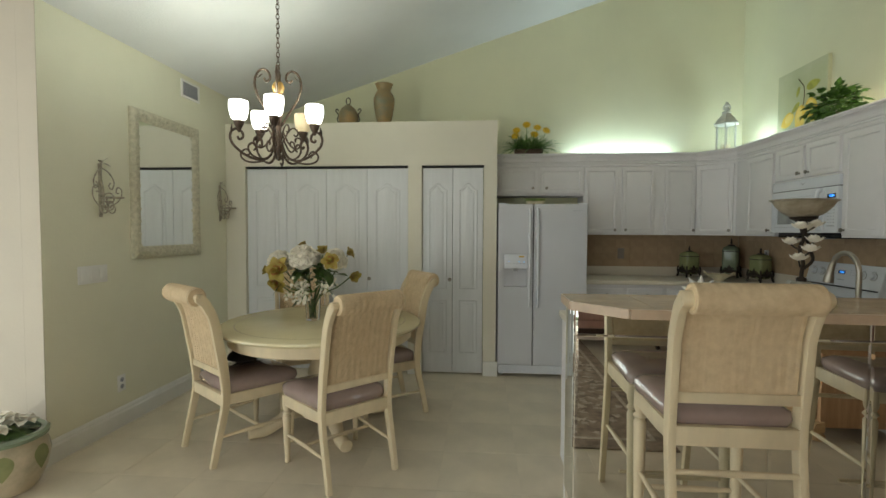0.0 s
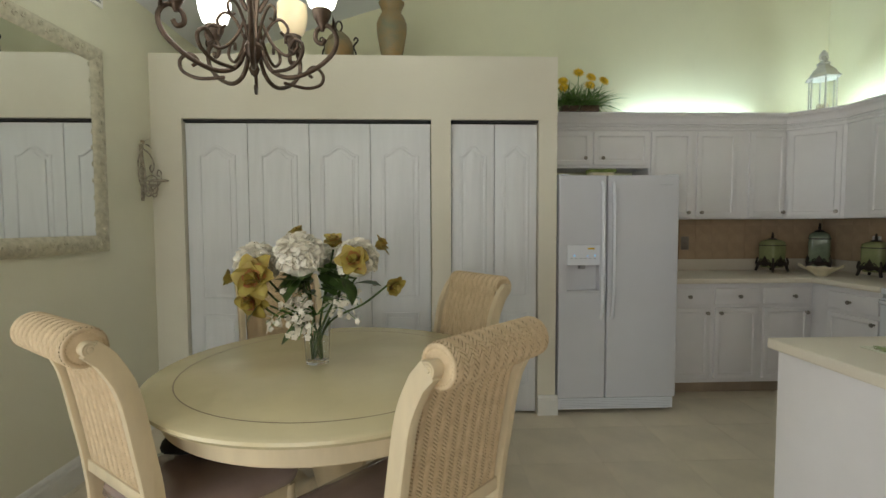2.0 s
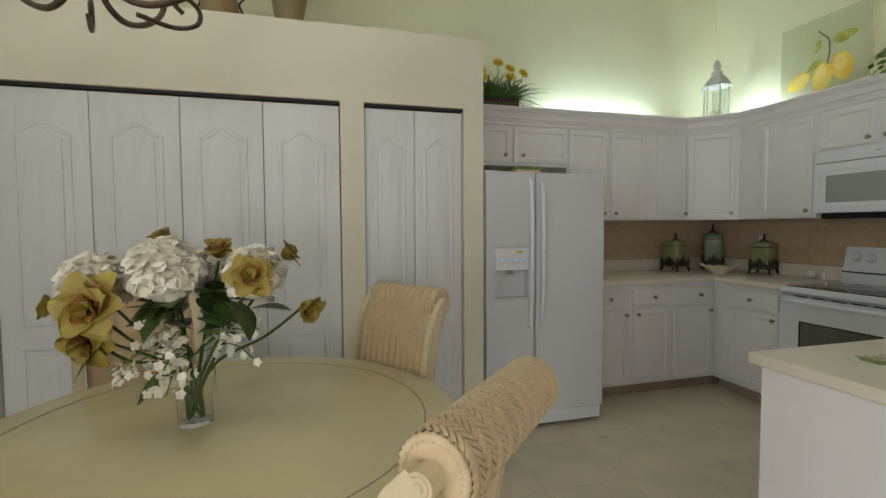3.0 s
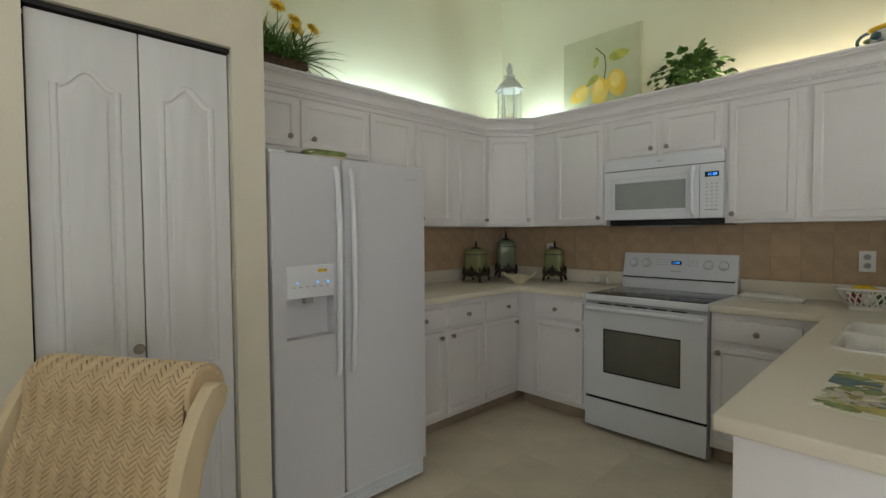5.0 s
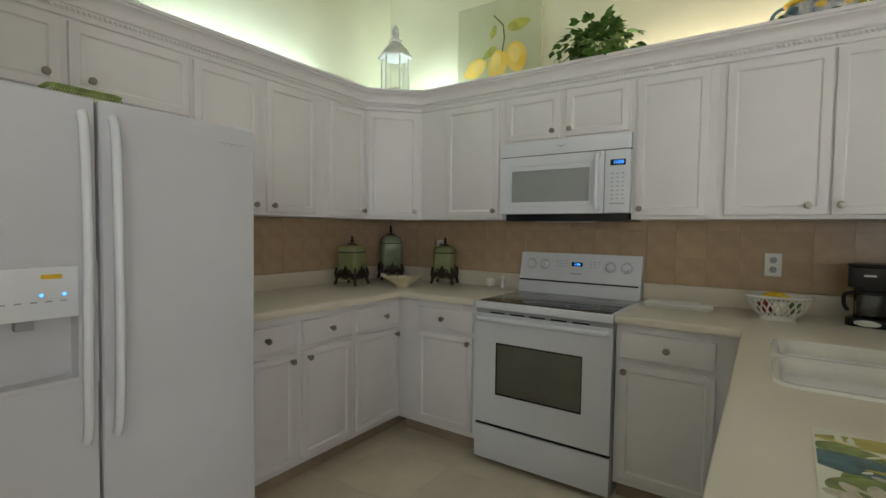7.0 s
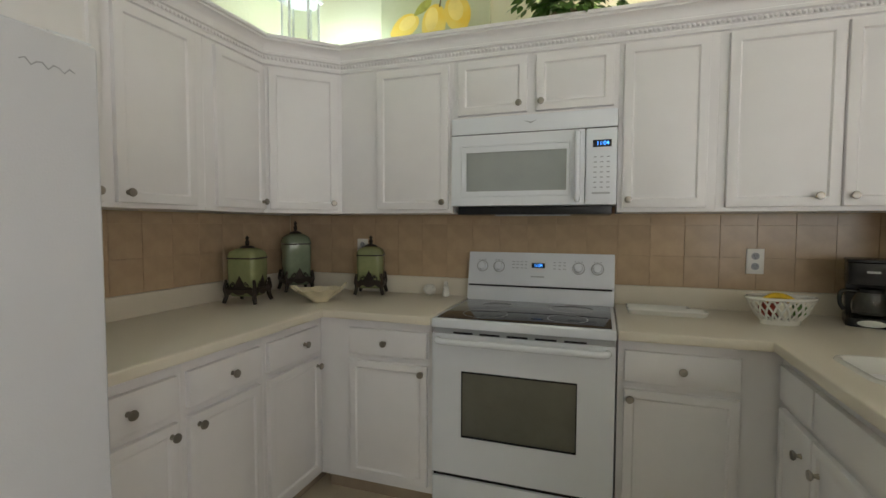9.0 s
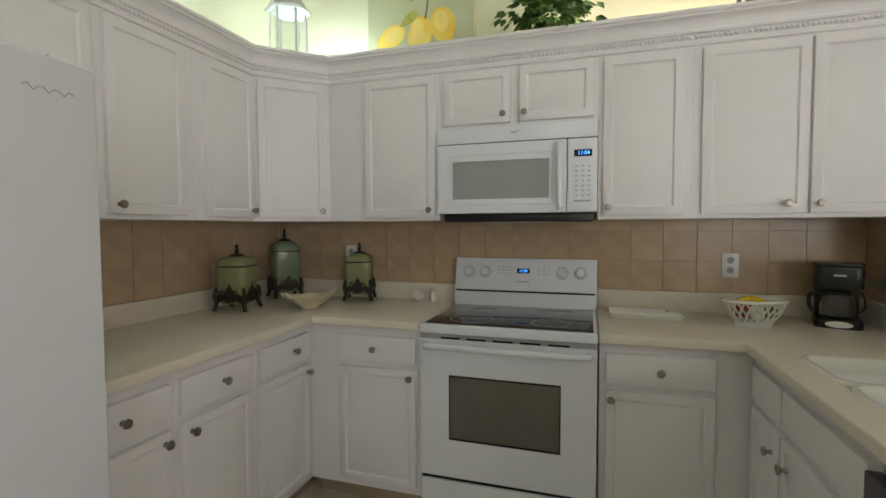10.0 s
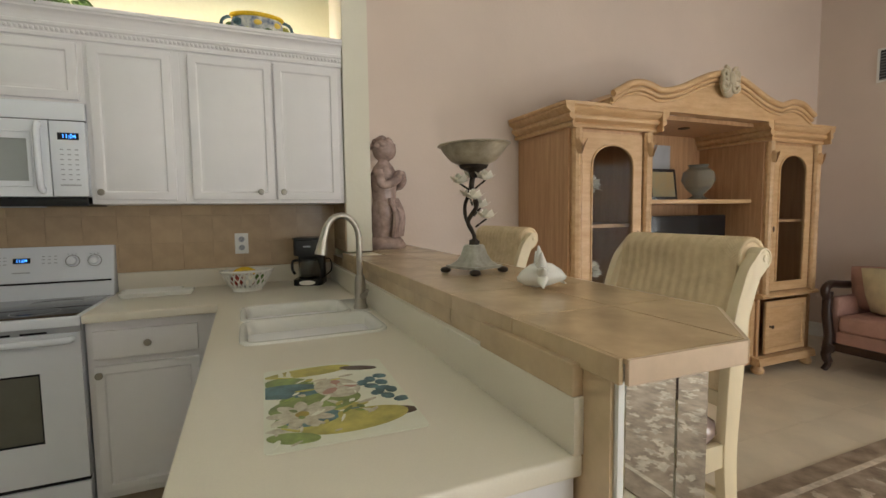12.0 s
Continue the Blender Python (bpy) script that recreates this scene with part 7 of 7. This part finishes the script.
part("filling", lathe([(0, 0.33), (0.08, 0.32), (0.15, 0.27)], 20), M["leafdk"], po)

# ---- living room: hutch ----
hu = thing("entertainment_hutch", pose(2.25, 1.0, 0, 0, 0, -90), "large carved pine entertainment hutch with glass towers", "hutch")
HW, HD = 2.5, 0.59
TW = 0.67


def tower(x0):
    for xs in (x0, x0 + TW - 0.03):
        part("side_panel", box(xs, xs + 0.03, 0.02, HD, 0.1, 1.83), M["pine"], hu)
    part("back_panel", box(x0 + 0.03, x0 + TW - 0.03, HD - 0.02, HD, 0.1, 1.83), M["pine"], hu)
    for za, zb in ((0.1, 0.14), (0.6, 0.64), (1.80, 1.83)):
        part("deck", box(x0 + 0.03, x0 + TW - 0.03, 0.02, HD - 0.02, za, zb), M["pine"], hu)
    part("shelf", box(x0 + 0.032, x0 + TW - 0.032, 0.06, HD - 0.022, 1.2, 1.222), M["pine"], hu)
    # glazed door with an arched head
    l, r_, z0, z1 = x0 + 0.09, x0 + TW - 0.09, 0.66, 1.80
    gl, gr = l + 0.075, r_ - 0.075
    mid, hw = (gl + gr) / 2, (gr - gl) / 2
    out = [(l, z0), (r_, z0), (r_, z1), (mid, z1)]
    arch = [(mid + hw * math.cos(math.pi * k / 14), 1.60 + 0.13 * math.sin(math.pi * k / 14)) for k in range(15)]
    left = [(l, z0), (mid, z0), (mid, z0 + 0.07), (gl, z0 + 0.07)] + arch[::-1][:8] + [(mid, z1), (l, z1)]
    right = [(2 * mid - u, w) for u, w in left]
    b = prism(left, 0.0, 0.022, "y")
    prism(right[::-1], 0.0, 0.022, "y", 0, b)
    d = part("glass_door", b, M["pinelight"], hu, "pine door with arched glass", smooth=None)
    pn = part("pane", box(gl - 0.01, gr + 0.01, 0.010, 0.014, z0 + 0.06, 1.74), M["smoke"], d, "clear glass pane")
    pn.visible_shadow = False
    part("door_bead", sweep([(gl, -0.002, z0 + 0.07), (gr, -0.002, z0 + 0.07)] + [(u, -0.002, w) for u, w in arch], 0.008, 6, closed=True, up=(0, 1, 0)), M["pinelight"], d)
    part("escutcheon", blob(bmesh.new(), ((r_ - 0.03) if x0 < 1 else (l + 0.03), -0.004, 1.15), 0.012, 2, (0.8, 0.5, 2)), M["bronze"], d)
    for px in (x0 + 0.045, x0 + TW - 0.045):
        c = part("column", sweep([(px, 0.0, 0.64), (px, 0.0, 1.82)], 0.034, 10), M["pinelight"], hu, "beaded pine column")
        b = bmesh.new()
        for k in range(30):
            blob(b, (px, -0.034, 0.72 + k * 0.03), 0.006, 1)
        part("beading", b, M["pinelight"], c)["kind"] = "stuff"
        b = bmesh.new()
        for k in range(5):
            leaf(b, aim((px + 0.006 * (k - 2), -0.036, 1.66), (0.13 * (k - 2), -0.10, 1.2)), 0.10, 0.032, 0.12)
        part("acanthus_capital", b, M["pinelight"], c)
    dd = part("lower_door", panel_door(TW - 0.16, 0.42, rail=0.06), M["pinelight"], hu, "panelled pine door", m=pose(x0 + 0.08, 0.02, 0.155))
    part("knob", knob_mesh(), M["bronze"], dd, m=pose(0.05 if x0 > 1 else TW - 0.21, -0.02, 0.22, 90, 0, 0))
    part("base_moulding", prism([(0.04, 0.60), (-0.03, 0.61), (-0.035, 0.63), (-0.01, 0.645), (0.04, 0.65)], x0 - 0.02, x0 + TW + 0.02, "x"), M["pinelight"], hu)
    part("plinth", prism([(0.04, 0.14), (-0.02, 0.13), (-0.03, 0.10), (-0.035, 0.075), (0.04, 0.07)], x0 - 0.02, x0 + TW + 0.02, "x"), M["pinelight"], hu)
    for fx in (x0 + 0.03, x0 + TW - 0.03):
        part("foot", lathe([(0.03, 0), (0.045, 0.01), (0.05, 0.035), (0.03, 0.07), (0, 0.07)], 14), M["pinelight"], hu, m=pose(fx, 0.02, 0))
        part("foot", lathe([(0.03, 0), (0.045, 0.01), (0.05, 0.035), (0.03, 0.10), (0, 0.10)], 14), M["pinelight"], hu, m=pose(fx, HD - 0.06, 0))
    step = [(0.0, 1.822), (0.012, 1.826), (0.016, 1.838), (0.010, 1.85), (0.004, 1.853), (0.018, 1.862), (0.034, 1.872), (0.038, 1.885), (0.033, 1.897), (0.024, 1.90), (0.036, 1.91), (0.054, 1.922), (0.060, 1.935), (0.056, 1.943), (0.064, 1.948), (0.066, 1.965)]
    co = [(HD, 1.822)] + [(-u, z) for u, z in step] + [(HD, 1.965)]
    part("cornice", prism(co, x0 - 0.02, x0 + TW + 0.02, "x"), M["pinelight"], hu, "stepped pine cornice")
    for s, xx in ((-1, x0 - 0.02), (1, x0 + TW + 0.02)):
        pr = [(u * s, z) for u, z in step] + [(0, 1.965)]
        part("cornice_return", prism(pr, -0.062, HD, "y"), M["pinelight"], hu, m=pose(xx, 0, 0))


tower(0.0)
tower(HW - TW)
xa, xb = TW, HW - TW
part("centre_back", box(xa, xb, HD - 0.02, HD, 0.1, 1.95), M["pine"], hu)
part("centre_shelf", box(xa, xb, 0.10, HD - 0.02, 1.355, 1.385, bev=0.004), M["pinelight"], hu, "pine shelf")
part("centre_deck", box(xa, xb, 0.03, HD - 0.02, 0.60, 0.645, bev=0.004), M["pinelight"], hu)
part("centre_top", box(xa, xb, 0.05, HD - 0.02, 1.93, 1.96), M["pine"], hu)
part("centre_base", box(xa, xb, 0.05, HD - 0.02, 0.07, 0.60), M["pine"], hu)
for i in range(2):
    part("lower_door", panel_door((xb - xa) / 2 - 0.02, 0.44, rail=0.06), M["pinelight"], hu, "panelled pine door", m=pose(xa + 0.01 + i * (xb - xa) / 2, 0.05, 0.145))


def pediment_z(u):
    """The height of the pediment's upper line over the width, u from -1 to 1."""
    a = abs(u)
    if a < 0.62:
        return 2.075 + 0.165 * (0.5 + 0.5 * math.cos(math.pi * a / 0.62))
    return 2.075 + 0.035 * math.sin(math.pi * min(1, (a - 0.62) / 0.30)) - 0.05 * max(0, (a - 0.9) / 0.1)


us = [-1 + 2 * k / 48 for k in range(49)]
pw, pc = 1.0, HW / 2
part("pediment", prism([(pc + u * pw, pediment_z(u) - 0.03) for u in us] + [(pc + pw, 1.965), (pc + 0.5, 1.955), (pc - 0.5, 1.955), (pc - pw, 1.965)], -0.06, 0.02, "y"), M["pinelight"], hu, "serpentine pine pediment")
for off, rr_, yy in ((0.0, 0.022, -0.085), (-0.035, 0.016, -0.07), (-0.062, 0.010, -0.064)):
    part("pediment_moulding", sweep([(pc + u * pw, yy, pediment_z(u) + off) for u in us], rr_, 8, up=(0, 1, 0)), M["pinelight"], hu, smooth=60)
part("pediment_deck", prism([(pc + u * pw, pediment_z(u) - 0.02) for u in us] + [(pc + u * pw, pediment_z(u) - 0.035) for u in us[::-1]], -0.06, HD - 0.1, "y"), M["pine"], hu)
b = blob(bmesh.new(), (pc, -0.095, 2.175), 0.1, 3, (0.8, 0.28, 1.0))
ct = part("carved_cartouche", b, M["crackle"], hu, "carved whitewashed cartouche", smooth=60)
for s in (-1, 1):
    for zc, q0 in ((2.23, 0.045), (2.15, 0.05), (2.19, 0.035)):
        part("cartouche_scroll", sweep(scroll((pc + s * 0.055, -0.115, zc), q0, 0.01, s * 1.3, 1.57), 0.014, 7), M["crackle"], ct, smooth=60)
part("cartouche_crest", blob(bmesh.new(), (pc, -0.12, 2.20), 0.045, 2, (0.8, 0.5, 1.1)), M["crackle"], ct, smooth=60)
part("downlight", lathe([(0.04, 0), (0.04, 0.006), (0, 0.007)], 18), M["iron"], hu, m=pose(pc, 0.25, 1.922))

tv = thing("television", pose(2.25, 1.0, 0.6455, 0, 0, -90) @ pose(HW / 2, 0.25, 0), "dark flat television standing in the hutch", "television")
part("screen", box(-0.5, 0.5, 0, 0.05, 0.06, 0.62, bev=0.008), M["screen"], tv)
part("stand", box(-0.2, 0.2, -0.06, 0.14, 0, 0.02, bev=0.006), M["black"], tv)
part("neck", box(-0.05, 0.05, 0.02, 0.04, 0.02, 0.08), M["black"], tv)
gv = thing("glass_vase", pose(2.25, 1.0, 1.3855, 0, 0, -90) @ pose(1.42, 0.25, 0) @ Matrix.Scale(0.9, 4), "round grey-green glass vase on the hutch shelf", "vase")
part("body", lathe([(0, 0), (0.07, 0), (0.08, 0.01), (0.04, 0.04), (0.1, 0.1), (0.135, 0.17), (0.12, 0.24), (0.07, 0.28), (0.085, 0.3), (0.07, 0.29), (0, 0.25)], 28), M["greyglass"], gv)
pf = thing("picture_frame", pose(2.25, 1.0, 1.3855, 0, 0, -90) @ pose(1.08, 0.26, 0, -8, 0, 0), "dark framed picture leaning on the hutch shelf", "picture frame")
part("frame", box(-0.14, 0.14, 0, 0.02, 0, 0.24, bev=0.005), M["black"], pf)
part("picture", box(-0.115, 0.115, -0.002, 0.001, 0.025, 0.215), M["terracotta"], pf, "dim brown picture")
pf = thing("canvas_board", pose(2.25, 1.0, 1.3855, 0, 0, -90) @ pose(1.1, 0.5, 0), "pale grey board standing behind the shelf's things", "board")
part("board", box(-0.3, 0.3, 0, 0.02, 0, 0.45), M["lav"], pf)
for zz, xx in ((1.222, 0.33), (0.6405, 0.33), (1.222, 2.17), (0.6405, 2.17)):
    b2 = thing("silk_bouquet", pose(2.25, 1.0, zz, 0, 0, -90) @ pose(xx, 0.25, 0), "small cream silk bouquet in a dark vase inside the hutch", "bouquet", "bouquets in the hutch")
    part("vase", lathe([(0, 0), (0.04, 0), (0.055, 0.08), (0.03, 0.16), (0.04, 0.18), (0, 0.17)], 18), M["bronze"], b2)
    b = bmesh.new()
    for i in range(60):
        a, e = rs.uniform(0, 6.28), rs.uniform(-0.2, 1.4)
        d = Vector((math.cos(a) * math.cos(e), math.sin(a) * math.cos(e), math.sin(e)))
        leaf(b, aim(Vector((0, 0, 0.24)) + d * 0.06, d, rs.uniform(-40, 40)), 0.055, 0.045, 0.2, n=3)
    part("blooms", b, M["petal"], b2, "cream silk blooms")
pf = thing("picture_frame", pose(2.25, 1.0, 0.6405, 0, 0, -90) @ pose(2.1, 0.12, 0.0, -6, 0, 0), "small silver framed photograph inside the hutch", "picture frame")
part("frame", box(-0.07, 0.07, 0, 0.015, 0, 0.18, bev=0.004), M["lav"], pf)
part("picture", box(-0.045, 0.045, -0.002, 0.001, 0.03, 0.15), M["paper"], pf)

# ---- settee and rug ----
se_ = thing("settee", pose(1.37, -1.93, 0), "dark carved walnut settee with rose upholstery", "sofa")
part("seat_base", box(-0.68, 0.68, -0.34, 0.48, 0.2, 0.33, bev=0.02), M["rose"], se_)
part("seat_cushion", box(-0.66, 0.66, -0.3, 0.5, 0.33, 0.46, bev=0.04, seg=3), M["rose"], se_, "rose seat cushion")
part("backrest", box(-0.66, 0.66, -0.42, -0.28, 0.33, 0.87, bev=0.05, seg=3), M["rose"], se_, "rose upholstered back")
part("back_rail", sweep(spline([(-0.74, -0.36, 0.70), (-0.6, -0.37, 0.86), (-0.2, -0.38, 0.91), (0, -0.38, 0.95), (0.2, -0.38, 0.91), (0.6, -0.37, 0.86), (0.74, -0.36, 0.70)], 6), 0.028, 8), M["walnut"], se_, "carved walnut top rail", smooth=60)
for s in (-1, 1):
    part("arm_panel", box(s * 0.71 - 0.03, s * 0.71 + 0.03, -0.34, 0.45, 0.2, 0.60, bev=0.02), M["rose"], se_, "rose upholstered arm")
    part("arm_rail", sweep(spline([(s * 0.74, -0.36, 0.68), (s * 0.75, -0.1, 0.66), (s * 0.75, 0.25, 0.68), (s * 0.74, 0.46, 0.70), (s * 0.74, 0.53, 0.66), (s * 0.74, 0.51, 0.60), (s * 0.74, 0.47, 0.58)], 6), 0.032, 8), M["walnut"], se_, "scrolled walnut arm", smooth=60)
    part("arm_front", sweep(spline([(s * 0.74, 0.49, 0.64), (s * 0.735, 0.5, 0.45), (s * 0.72, 0.49, 0.3), (s * 0.72, 0.5, 0.2)], 5), 0.035, 8), M["walnut"], se_, smooth=60)
    for yy in (0.48, -0.34):
        part("leg", sweep(spline([(s * 0.7, yy, 0.22), (s * 0.73, yy + 0.02, 0.14), (s * 0.72, yy, 0.06), (s * 0.74, yy + 0.02, 0.0)], 5), [0.045] * 4 + [0.034] * 6 + [0.024] * 6, 8), M["walnut"], se_, "curved walnut leg", smooth=60)
part("front_rail", box(-0.7, 0.7, 0.46, 0.5, 0.17, 0.235, bev=0.01), M["walnut"], se_)
for xx, yy, rz, mt, lab in ((0.54, 0.10, 8, "rose", "plump rose cushion on the settee"), (0.40, 0.24, -14, "cream", "cream patterned cushion on the settee")):
    pw_ = thing("throw_pillow", pose(1.37, -1.93, 0.465) @ pose(xx, yy, 0.0, -18, 0, rz), lab, "pillow")
    b = bmesh.new()
    bmesh.ops.create_grid(b, x_segments=10, y_segments=10, size=0.2)
    for vtx in list(b.verts):
        u, w = vtx.co.x / 0.2, vtx.co.y / 0.2
        vtx.co = Vector((vtx.co.x * (1 - 0.06 * w * w), 0.075 * max(0.0, (1 - u * u) * (1 - w * w)) ** 0.4 + 0.004, 0.2 + vtx.co.y * (1 - 0.06 * u * u)))
    g2 = bmesh.new()
    merge(g2, b.copy())
    merge(g2, b, Matrix.Diagonal((1, -1, 1, 1)))
    part("cover", g2, M[mt], pw_, smooth=60)

rg = thing("area_rug", pose(0, 0, 0), "dark brown floral rug on the tile floor", "rug")
part("rug_field", box(-2.7, 1.27, -2.1, 1.25, 0.0005, 0.011, bev=0.003), M["rug"], rg)
part("border_band", boxes([(-2.6, 1.17, 1.09, 1.12, 0.011, 0.0125), (-2.6, 1.17, -2.0, -1.97, 0.011, 0.0125), (-2.6, -2.57, -1.97, 1.09, 0.011, 0.0125), (1.14, 1.17, -1.97, 1.09, 0.011, 0.0125)]), M["rugpale"], rg, "pale border line")
rs = random.Random(21)
b = bmesh.new()
for i in range(1100):
    x, y = rs.uniform(-2.55, 1.12), rs.uniform(-1.95, 1.06)
    for k in range(5):
        a = 1.257 * k + rs.uniform(0, 1)
        leaf(b, aim((x, y, 0.0116 + 6e-7 * (5 * i + k)), (math.cos(a), math.sin(a), 0)), rs.uniform(0.02, 0.055), rs.uniform(0.015, 0.035), 0.0, 0.0, n=3)
part("woven_flowers", b, M["rugpale"], rg, "pale woven flowers")["kind"] = "stuff"

# ---- tiles of floor, splashback and bar ----
def tile_mesh(name, w, h, t, bev, material):
    b = box(-w / 2, w / 2, -h / 2, h / 2, -t, 0)
    top = [e for e in b.edges if all(abs(v.co.z) < 1e-6 for v in e.verts)]
    bmesh.ops.bevel(b, geom=top, offset=bev, segments=1, affect="EDGES")
    me = bpy.data.meshes.new(name)
    b.to_mesh(me)
    b.free()
    me.materials.append(material)
    return me


def tiles(parent, frame_m, u0, u1, v0, v1, pu, pv, ou, ov, gap, t, bev, material, name="tile", holes=()):
    """Tiles on a plane given by frame_m (its x, y along the plane, z out), cut to the rectangle."""
    cache = {}
    for i in range(math.floor((u0 - ou) / pu), math.ceil((u1 - ou) / pu)):
        for j in range(math.floor((v0 - ov) / pv), math.ceil((v1 - ov) / pv)):
            a, c = max(u0, ou + i * pu) + gap / 2, min(u1, ou + (i + 1) * pu) - gap / 2
            d, e = max(v0, ov + j * pv) + gap / 2, min(v1, ov + (j + 1) * pv) - gap / 2
            if c - a < 0.012 or e - d < 0.012:
                continue
            key = (round(c - a, 3), round(e - d, 3))
            if key not in cache:
                cache[key] = tile_mesh(name, c - a, e - d, t, bev, material)
            ob = new(name, cache[key])
            ob.parent = parent
            ob.matrix_basis = frame_m @ pose((a + c) / 2, (d + e) / 2, 0)


fl = structure("floor", box(WW, EW, SW, NW, -0.03, -0.0012), M["grout"], "pale stone tile floor with thin joints", "floor")
tiles(fl, pose(0, 0, 0), WW, EW, SW, NW, 0.457, 0.457, 0.22, 3.84, 0.002, 0.0011, 0.0003, M["floor"], "floor_tile")

sn = structure("splashback_north", box(1.0, EW - 0.008, NW - 0.004, NW - 0.0005, 1.013, UB - 0.001), M["bsgrout"], "tan tiled splashback under the wall cabinets", "splashback")
tiles(sn, pose(0, NW - 0.008, 0, 90, 0, 0), 1.0, EW - 0.008, 1.013, UB - 0.001, 0.152, 0.152, 1.06, 1.013, 0.0016, 0.0038, 0.0007, M["bstile"], "wall_tile")
se = structure("splashback_east", box(EW - 0.004, EW - 0.0005, 2.335, NW - 0.009, 1.013, 1.42), M["bsgrout"], "tan tiled splashback behind the range", "splashback")
tiles(se, pose(EW - 0.008, 0, 0, 90, 0, -90), -(NW - 0.009), -2.345, 1.013, 1.42, 0.152, 0.152, -5.45, 1.013, 0.0016, 0.0038, 0.0007, M["bstile"], "wall_tile")
sw = structure("splashback_wing", box(2.49, EW - 0.009, 2.3305, 2.334, 1.101, UB - 0.001), M["bsgrout"], "tan tiles on the wing wall beside the worktop", "splashback")
tiles(sw, pose(0, 2.338, 0, 90, 0, 180), -(EW - 0.009), -2.49, 1.101, UB - 0.001, 0.152, 0.152, -2.85, 1.013, 0.0016, 0.0038, 0.0007, M["bstile"], "wall_tile")
